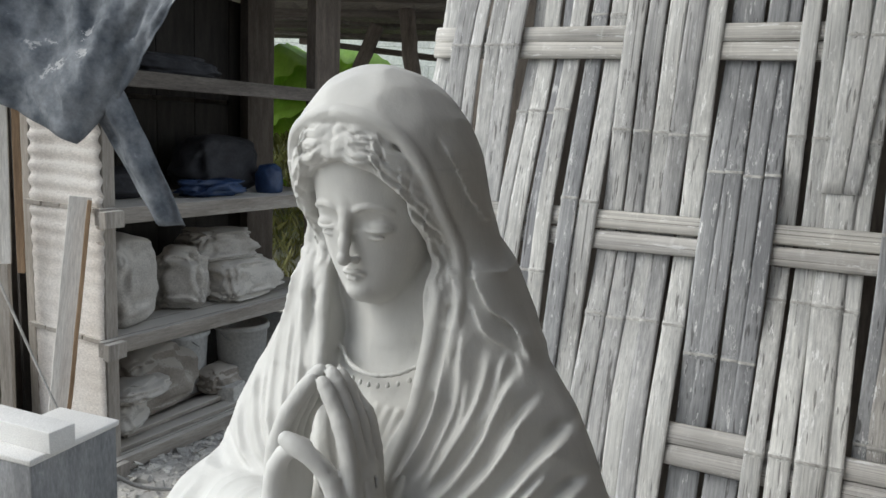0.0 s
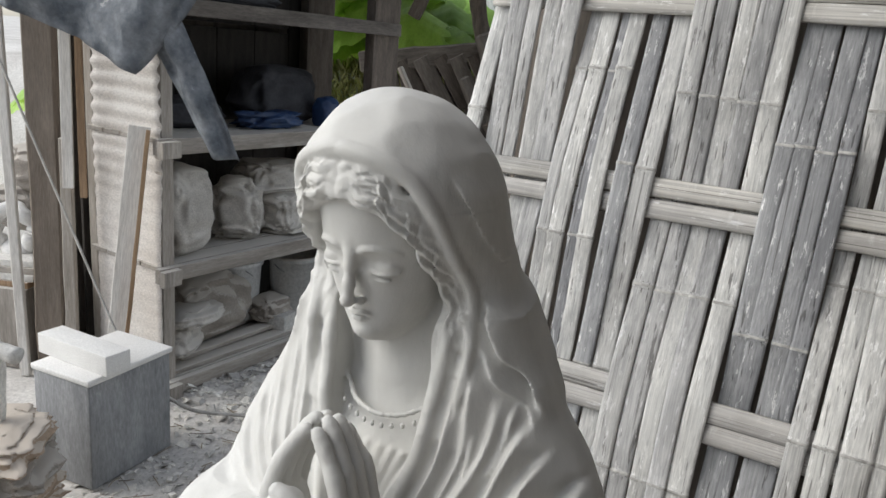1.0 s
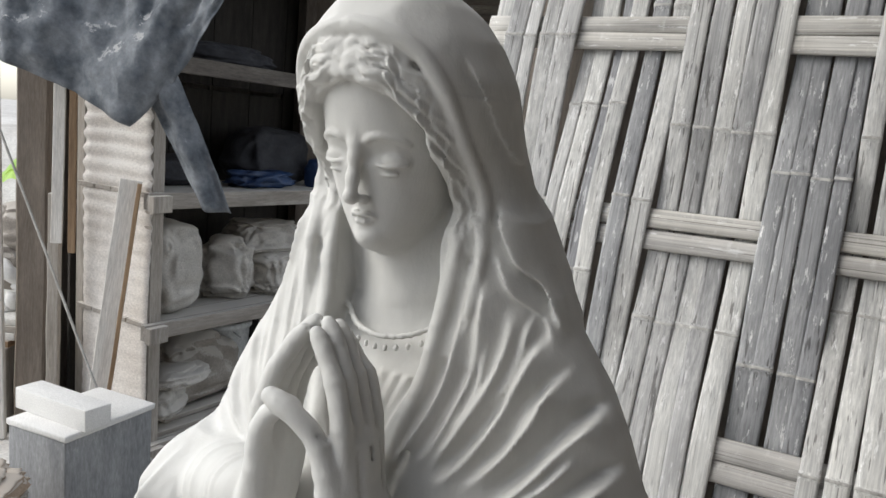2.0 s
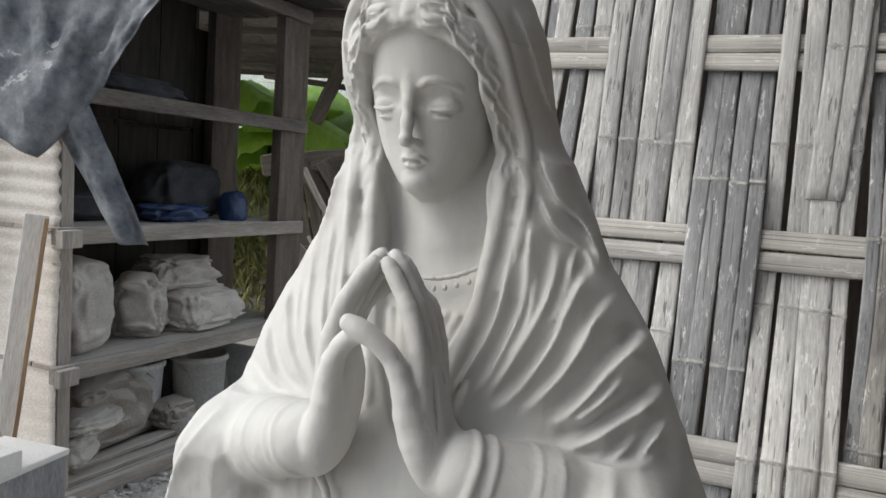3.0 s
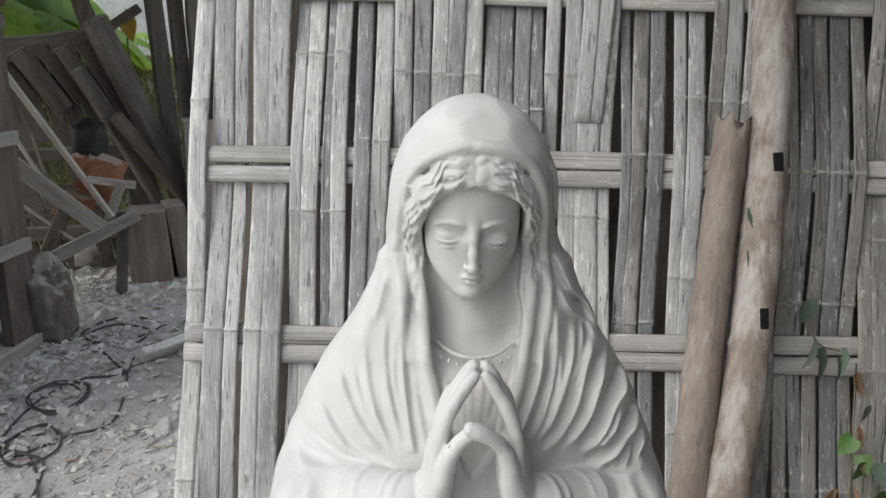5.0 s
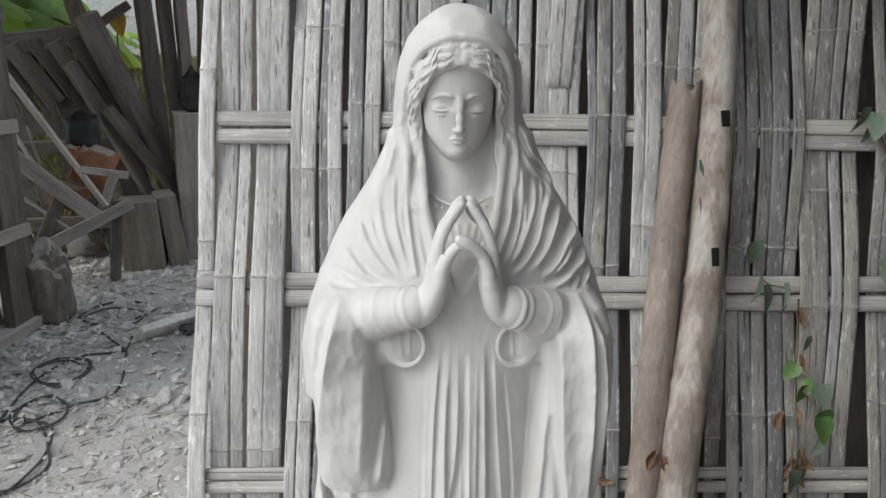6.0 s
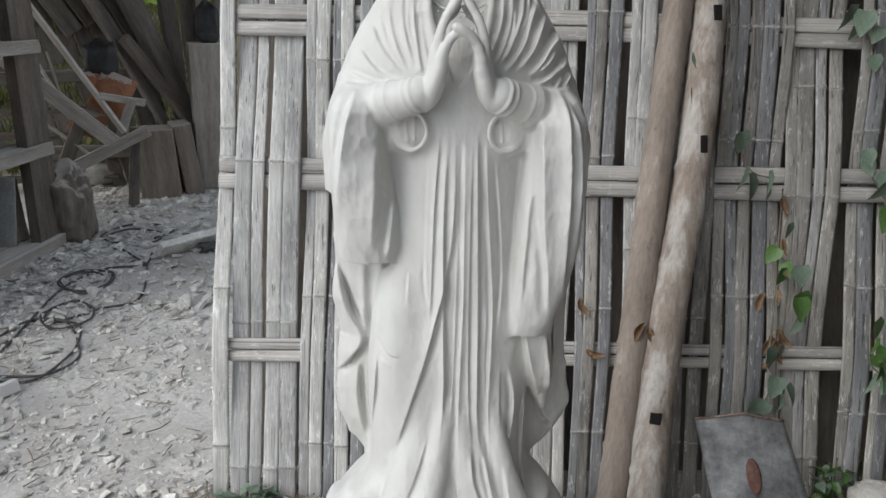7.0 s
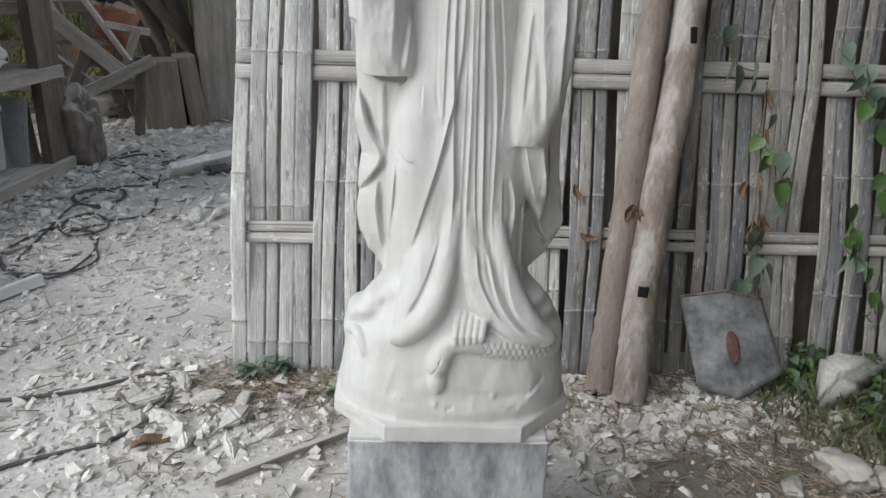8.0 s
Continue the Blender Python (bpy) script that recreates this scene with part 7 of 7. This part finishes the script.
plank("lath", (-1.82, 3.12, 0.86), (-1.83, 3.14, 1.85), 0.028, 0.02, TANWOOD, "upright tan wooden lath before the corrugated sheet", "lath", 20, 5)
plank("lath", (-1.875, 3.1, 0.9), (-1.87, 3.12, 1.9), 0.045, 0.016, LIMEWOOD, "pale splintered lath before the corrugated sheet", "lath", 20, 6)
prop = thing("prop", Matrix.Identity(4), "pale timber offcut propped on the corrugated sheet", "plank")
plank("face", (-1.635, 2.98, 0.02), (-1.525, 3.06, 1.2), 0.085, 0.018, LIMEWOOD, "", "", 25, 7, prop)
plank("bark_edge", (-1.587, 2.962, 0.02), (-1.478, 3.042, 1.19), 0.016, 0.022, TANWOOD, "", "", 25, 8, prop)
plank("post", (-2.06, 3.2, 0.0), (-2.03, 3.2, 2.4), 0.125, 0.07, BOXWOOD, "rough brown timber post of the shed", "post", 15, 9)
plank("stud", (-1.945, 3.18, 0.0), (-1.935, 3.18, 1.1), 0.05, 0.04, WOOD, "short grey timber stud beside the post", "post", 15, 10)
plank("lath", (-2.13, 3.1, 0.0), (-2.17, 3.1, 2.3), 0.04, 0.03, LIMEWOOD, "pale leaning lath beside the post", "lath", 15, 11)
ob = part("cord", tube(curve_points([(0, 0, 0), (0.3, -0.05, -0.62), (0.62, -0.1, -1.28), (0.72, -0.1, -1.4)], 6), 0.005, 6), ROPE, m=pose(-2.15, 2.98, 1.62))
tagged(ob, "thin grey cord slanting down from the post", "cord")
cable(((-1.3, 2.8, 0.16), (-1.2, 2.85, 0.08), (-1.08, 2.95, 0.03), (-0.98, 3.0, 0.01), (-0.9, 3.1, 0.0)), 0.008, ROPE, "pale hose drooping to the ground", "hose")


# tarpaulin hung over the corner of the rack
def tarp_body(u, v):
    top = Vector((-2.05 + 1.12 * u, 2.86 + 0.12 * math.sin(u * 3), 2.35))
    low_u = ((0.0, -2.02, 1.66), (0.3, -1.74, 1.555), (0.62, -1.40, 1.415), (0.7, -1.33, 1.52), (0.85, -1.17, 1.74), (1.0, -0.98, 1.98))
    for (a, ax, az), (b, bx, bz) in zip(low_u, low_u[1:]):
        if u <= b + 1e-6:
            t = (u - a) / (b - a)
            low = Vector((ax + (bx - ax) * t, 2.9, az + (bz - az) * t))
            break
    p = top.lerp(low, v)
    q = Vector((u * 7, v * 4, 5))
    p.y += 0.05 * math.sin(u * 14 + v * 3) * v + 0.05 * abs(noise.noise(q)) + 0.03 * abs(noise.noise(q * 2.3)) - 0.06 + 0.05 * noise.noise(Vector((u * 5, v * 3, 1))) + 0.02 * noise.noise(Vector((u * 14, v * 9, 2)))
    return p


def tarp_tail(u, v):
    a, b = Vector((-1.38, 2.9, 1.6)), Vector((-1.11, 2.93, 1.12))
    p = a.lerp(b, v) + Vector(((u - 0.5) * (0.2 - 0.08 * v), 0, 0.06 * (0.5 - u) * (1 - v) + 0.06 * (1 - v)))
    p.y += 0.03 * math.sin(u * 7 + v * 2) + 0.02 * noise.noise(Vector((u * 4, v * 6, 7)))
    return p


tarp = thing("tarpaulin", Matrix.Identity(4), "dusty grey-blue tarpaulin hung over the rack corner", "tarpaulin")
part("cloth", sheet(tarp_body, 60, 40, 0.003), TARP, tarp)
part("tail", sheet(tarp_tail, 14, 26, 0.003), TARP, tarp, "torn hanging tail of the tarpaulin")

# ---- concrete block with plaster on it, and what lies beside ----
cube = thing("concrete_block", pose(-1.33, 2.35, 0, 0, 0, -17), "dark grey concrete block topped with white plaster dust", "block")
part("block", box(0.27, 0.37, 0.4, 0.006, 0.003, 3), CONCRETE, cube, m=pose(-0.135, 0.185, 0.0))
part("crust", box(0.285, 0.385, 0.022, 0.006, 0.006, 5), WHITEPL, cube, "white plaster crust", pose(-0.135, 0.185, 0.398))
ob = part("plaster_bar", box(0.36, 0.1, 0.075, 0.004, 0.002, 6), WHITEPL, m=pose(-1.44, 2.5, 0.42, 0, 0, -20))
tagged(ob, "clean white plaster brick on the concrete block", "brick")
cast = part("plaster_casting", lump((0.06, 0.06, 0.3), 41, 0.2, 4), CHUNK, m=pose(-1.46, 2.08, 0.375))
for p in (tube(curve_points([(-0.16, 0, 0.26), (0.0, 0, 0.255), (0.09, 0.0, 0.24)], 5), 0.026, 12),):
    part("branch", p, CHUNK, cast)
tagged(cast, "dusty plaster casting shaped like a branched stump", "casting")
pile = [(0.36, 0.36, 0.1), (0.38, 0.37, 0.09), (0.36, 0.36, 0.1), (0.38, 0.36, 0.09), (0.35, 0.37, 0.09)]
z = 0.0
for k, s in enumerate(pile):
    ob = part("folded_sack", bag(s, 50 + k, 0.3, False, 0.6), (BROWNSACK, TANSACK, TANSACK, BROWNSACK, TANSACK)[k], m=pose(-1.47 + 0.01 * (k % 2), 2.0 + 0.01 * k, z, 0, 0, 4 * k))
    tagged(ob, "folded dusty brown sack in a low pile", "sack", "folded sacks in a pile")
    z += s[2] * 0.8
ob = part("hose_roll", tube([(0.1 * math.cos(a) * (1 + 0.04 * math.sin(a * 3)), 0.02 * math.sin(a * 5), 0.1 * math.sin(a) + 0.13) for a in np.linspace(0, 6.28 * 0.97, 40)], 0.036, 12), WHITEPL, m=pose(-2.31, 3.32, 0.49))
tagged(ob, "white plaster ring standing on stacked boards", "ring")
for k in range(4):
    tagged(part("board", box(0.5, 0.3, 0.03, 0.003, 0.003, k), (WOOD_X, CHUNK)[k % 2] if k else TANWOOD, m=pose(-2.4 + 0.015 * k, 3.32, 0.39 + 0.031 * k, 0, 0, 3 * k)), "dusty board in a stack beside the shed", "board", "boards in a stack")
part_box = box(0.5, 0.34, 0.39, 0.006, 0.004, 8)
tagged(part("crate", part_box, WOOD, m=pose(-2.4, 3.32, 0.0)), "dusty wooden crate under stacked boards", "crate")
for k, (x, z) in enumerate(((-2.4, 0.9), (-2.3, 1.02))):
    tagged(part("sack", bag((0.3, 0.26, 0.24), 61 + k, 0.3), BROWNSACK, m=pose(x - 0.05, 3.62, 0.55 + 0.2 * k)), "grey crumpled sack stacked by the shed", "sack", "sacks by the shed")

# ---- broken timber at the back of the yard ----
old = thing("broken_pallet", pose(-0.02, 0.3, 0.0), "dark broken timber frame leaning at the back", "timber frame")
plank("top_beam", (-1.3, 5.52, 1.46), (-0.36, 5.58, 1.61), 0.15, 0.1, DARKWOOD, "", "", 0, 1, old)
plank("cross_rail", (-1.25, 5.56, 0.82), (0.02, 5.62, 0.86), 0.09, 0.05, DARKWOOD, "", "", 0, 2, old)
plank("cross_rail", (-1.2, 5.56, 0.3), (0.1, 5.62, 0.26), 0.1, 0.05, DARKWOOD, "", "", 0, 3, old)
for k in range(9):
    drop = (0.0, 0.0, 0.0, 0.92, 0.0, 0.0, 0.8, 0.0, 0.0)[k]
    x = -1.22 + 0.112 * k
    plank("slat", (x, 5.6 - 0.006 * (k % 3), 1.5 + 0.02 * k), (x + 0.36 * (1.5 - drop) / 1.5, 5.62, drop), 0.088 + 0.02 * (k % 2), 0.028, DARKWOOD if k % 4 else BROWNPOST, "", "", 0, 40 + k, old)
for k, (a, b, w) in enumerate((((-0.98, 1.5), (-0.8, 1.2), 0.12), ((-0.84, 1.53), (-0.6, 1.14), 0.13), ((-0.7, 1.55), (-0.48, 1.2), 0.1), ((-0.58, 1.56), (-0.28, 1.0), 0.11), ((-0.46, 1.58), (-0.2, 1.1), 0.1))):
    plank("leaning_board", (a[0], 5.49 + 0.008 * k, a[1]), (b[0], 5.53 + 0.008 * k, b[1]), w, 0.03, DARKWOOD if k % 2 else BROWNPOST, "", "", 0, 60 + k, old)
for k in range(4):
    plank("low_board", (-1.3, 5.66, 0.09 + 0.16 * k), (-0.42 - 0.08 * (k % 2), 5.66, 0.08 + 0.17 * k), 0.03, 0.15, BROWNPOST, "", "", 0, 90 + k, old)
plank("beam", (-0.39, 5.7, 1.74), (0.32, 5.95, -0.02), 0.15, 0.1, DARKWOOD, "dark heavy timber beam leaning at the back", "beam", 0, 20)
plank("beam", (-0.52, 5.7, 1.42), (0.16, 5.9, -0.02), 0.07, 0.06, DARKWOOD, "dark timber leaning at the back", "beam", 0, 21)
plank("beam", (-0.31, 5.64, 1.12), (0.44, 5.95, -0.02), 0.08, 0.06, BROWNPOST, "dark timber leaning at the back", "beam", 0, 73)
plank("stick", (-0.93, 5.4, 1.46), (-0.37, 5.2, 0.52), 0.036, 0.03, WOOD, "pale grey stick leaning across the broken timber", "stick", 0, 22)
plank("plank", (-0.74, 5.1, 0.3), (-0.22, 5.2, 0.53), 0.08, 0.035, WOOD, "dusty plank lying on the timber heap", "plank", 0, 23)
plank("plank", (-1.02, 5.14, 1.02), (-0.4, 5.18, 0.42), 0.1, 0.03, WOOD, "dusty plank leaning on the timber heap", "plank", 0, 24)
plank("plank", (-0.9, 5.22, 0.0), (-0.62, 5.24, 0.62), 0.09, 0.05, DARKWOOD, "dark board standing in the timber heap", "plank", 0, 27)
plank("plank", (-0.36, 5.26, 0.0), (-0.3, 5.26, 0.55), 0.07, 0.05, DARKWOOD, "dark board standing in the timber heap", "plank", 0, 28)
plank("plank", (-0.5, 5.24, 0.76), (-0.22, 5.3, 0.7), 0.05, 0.03, WOOD, "short grey board in the timber heap", "plank", 0, 25)
plank("plank", (-0.42, 5.22, 0.44), (-0.3, 5.24, 0.74), 0.06, 0.03, WOOD, "short grey board in the timber heap", "plank", 0, 26)
for x, y, z, w, h, a in ((-0.48, 5.34, 0.64, 0.24, 0.28, 30), (-0.4, 5.38, 0.7, 0.16, 0.26, -28), (-0.62, 5.3, 0.5, 0.22, 0.17, 24)):
    ob = part("rust_board", box(w, 0.025, h, 0.004, 0.012, 3, 2), RUST, m=pose(x, y, z, -12, a, 10))
    tagged(ob, "red-brown broken board leaning in the timber heap", "board", "red-brown boards")
tagged(part("sack", lump((0.21, 0.17, 0.25), 83, 0.22, 4), GLASS_DARK, m=pose(-0.47, 5.44, 0.86)), "sooty black sack lying on red-brown boards", "sack")
for k, (a, b) in enumerate((((-0.86, 5.3, 1.0), (-0.66, 5.22, 0.6)), ((-0.78, 5.3, 1.04), (-0.7, 5.24, 0.62)), ((-0.92, 5.26, 0.66), (-0.55, 5.2, 0.34)))):
    plank("lath", a, b, 0.026, 0.015, WOOD, "thin pale lath tangled in the timber heap", "lath", 20 * k, 80 + k)
for k, (x, y, w, h, a) in enumerate(((-0.14, 5.58, 0.27, 0.5, -8), (0.07, 5.62, 0.13, 0.53, 4))):
    tagged(part("wooden_box", box(w, 0.28, h, 0.008, 0.006, k), BOXWOOD, m=pose(x, y, -0.01, 0, -7 if k else -3, a)), "brown dusty wooden box among rubble", "box", "boxes at the back")
bm = lump((0.26, 0.24, 0.5), 81, 0.35, 5, 0.1)
tagged(part("stump", bm, DARKWOOD, m=pose(-0.72, 4.55, -0.01)), "rough grey tree stump standing in rubble", "stump")
tagged(part("log", tube([(0, 0, 0.1), (0.12, 0.03, 0.1), (0.26, 0.05, 0.1)], [0.09, 0.1, 0.085], 14), STONE, m=pose(-0.68, 5.95, 0)), "rounded grey lump lying in rubble", "stone")
for k, (x, y, w) in enumerate(((0.1, 6.1, 0.12), (0.24, 6.2, 0.1), (0.3, 6.12, 0.09), (0.37, 6.25, 0.1))):
    plank("post", (x, y, -0.02), (x + (-0.13, -0.12, -0.05, 0.1)[k], y, 2.4), w, w * 0.8, DARKWOOD, "dark upright post carrying the shed roof", "post", 10, 30 + k)
trunk = tube(curve_points([(-0.12, 6.0, -0.03), (-0.24, 6.0, 0.7), (-0.36, 6.01, 1.4), (-0.44, 6.0, 1.74), (-0.51, 6.0, 2.04), (-0.56, 6.0, 2.46)]), 0.062, 12)
for v in trunk.verts:
    v.co += 0.014 * noise.noise_vector(v.co * 9)
tagged(part("trunk", trunk, BROWNPOST), "dark rough trunk post under the shed roof", "post")
plank("branch", (-0.4, 6.02, 1.62), (-0.1, 6.05, 1.83), 0.06, 0.05, BROWNPOST, "dark stub of a branch on the trunk post", "branch", 0, 36)
plank("brace", (-0.98, 6.05, 1.82), (-0.78, 6.05, 2.3), 0.1, 0.06, BROWNPOST, "dark slanting brace under the eaves", "strut", 0, 37)
plank("rail", (-1.4, 6.1, 2.165), (0.2, 6.1, 2.03), 0.045, 0.04, BROWNPOST, "thin dark rail under the shed roof", "rail", 0, 38)
eaves = tagged(new("eaves"), "dark brown boards closing the gable under the shed roof", "boarding", kind="structure")
for j in range(3):
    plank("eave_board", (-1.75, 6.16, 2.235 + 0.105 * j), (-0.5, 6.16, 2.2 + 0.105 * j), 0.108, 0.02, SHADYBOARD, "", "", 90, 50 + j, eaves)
tagged(part("statuette", bag((0.19, 0.16, 0.32), 92, 0.3, True), GLASS_DARK, m=pose(0.275, 5.75, 1.08)), "dark small figure standing on a box", "statuette")
tagged(part("stand", box(0.3, 0.26, 1.08, 0.006, 0.004, 9), WOOD, m=pose(0.27, 5.75, 0)), "dark wooden box under the figure", "box")


# ---- beyond: bank, limewashed block wall, banana plants ----
far = tagged(new("boundary_wall"), "limewashed concrete block wall on the bank", "wall", kind="structure")
far.matrix_basis = pose(0.0, 9.0, 1.25)
part("wall_core", box(9.0, 0.1, 2.2, 0.0), BLOCKWALL, far, m=pose(0, 0.062, -0.2), smooth=False)
block_mesh = bpy.data.meshes.new("block")
bm = box(0.397, 0.032, 0.197, 0.004)
bm.to_mesh(block_mesh)
bm.free()
block_mesh.materials.append(BLOCKWALL)
for r in range(10):
    for c in range(17):
        shared("block", block_mesh, far, pose(-3.2 + 0.4 * c + 0.2 * (r % 2), 0.0, 0.0 + 0.2 * r))


def banana(x, y, z, size, leaves, seed):
    rnd = random.Random(seed)
    ob = thing("banana_plant", pose(x, y, z), "bright green banana plant with broad arching leaves", "plant", "banana plants beyond the shed")
    part("trunk", tube([(0, 0, -0.05), (0.02, 0, 0.35 * size), (0.0, 0.02, 0.75 * size)], [0.07, 0.06, 0.045], 10), LEAF, ob)
    for k in range(leaves):
        a, n, w = rnd.uniform(0, 6.28), size * rnd.uniform(0.6, 1.0), size * rnd.uniform(0.2, 0.28)
        lift = rnd.uniform(0.2, 0.9)

        def blade_at(u, v, a=a, n=n, w=w, lift=lift, k=k):
            t = v
            r, h = n * t, n * (lift * t - (lift + 0.35) * t * t) + 0.7 * size
            half = w * math.sin(math.pi * min(t * 0.93 + 0.07, 1)) ** 0.6 * (2 * u - 1) * (1 + 0.12 * math.sin(t * 40 + k))
            return Vector((r * math.cos(a) - half * math.sin(a), r * math.sin(a) + half * math.cos(a), h - 0.5 * abs(half) + 0.01 * math.sin(t * 60)))
        part("leaf", sheet(blade_at, 4, 26), BANANA, ob)


for k, (x, y, s, n) in enumerate(((-1.2, 7.4, 1.4, 11), (-1.1, 7.9, 1.05, 9), (-1.7, 7.8, 1.4, 9), (-0.2, 8.5, 0.45, 6), (-2.6, 7.6, 1.3, 8), (-3.9, 6.9, 1.1, 8), (-1.35, 8.2, 1.0, 8), (-2.1, 7.0, 0.9, 7))):
    banana(x, y, bank(x, y), s, n, 300 + k)
ob = thing("yellow_leaf", pose(-0.19, 6.14, 1.8), "yellow withered leaf hanging from a branch", "leaf")
shared("leaf", leaf_mesh("leaf", YELLOW, 0.19, 0.13), ob, pose(0, 0, -0.02, -80, 10, 170))
part("stalk", tube([(0, 0.0, 0.02), (0.005, 0, -0.1), (-0.005, 0, -0.24), (0.0, 0.02, -0.4)], 0.006, 6), DARKWOOD, ob)


def grass(count, place, seed, height, name, label, mat=GRASS):
    rnd = np.random.RandomState(seed)
    verts, faces = [], []
    for i in range(count):
        x, y = place(rnd)
        a, h, w = rnd.uniform(0, 6.28), height * rnd.uniform(0.4, 1.2), 0.004 + 0.004 * rnd.random_sample()
        dx, dy, lean = math.cos(a) * w, math.sin(a) * w, rnd.normal(0, 0.35, 2) * h
        z = ground_height(x, y)
        verts += [(x - dx, y - dy, z), (x + dx, y + dy, z), (x + lean[0] * 0.4, y + lean[1] * 0.4, z + h * 0.7), (x + lean[0], y + lean[1], z + h)]
        faces += [(4 * i, 4 * i + 1, 4 * i + 2), (4 * i + 1, 4 * i + 3, 4 * i + 2)]
    tagged(new(name, mesh_from(name, verts, faces, mat)), label, "grass", kind="stuff")


grass(14000, lambda r: (r.uniform(-3.0, 1.5), r.uniform(6.4, 8.9)), 21, 0.16, "bank_grass", "rough yellow-green grass on the bank")
grass(2600, lambda r: (r.normal(1.52, 0.17), r.normal(0.78, 0.16)), 22, 0.07, "weedy_grass", "thin green grass among the stones", WEEDGRASS)
grass(60, lambda r: (r.normal(-0.02, 0.05), r.normal(1.45, 0.04)), 23, 0.03, "sprouts", "a few green sprouts in the rubble")
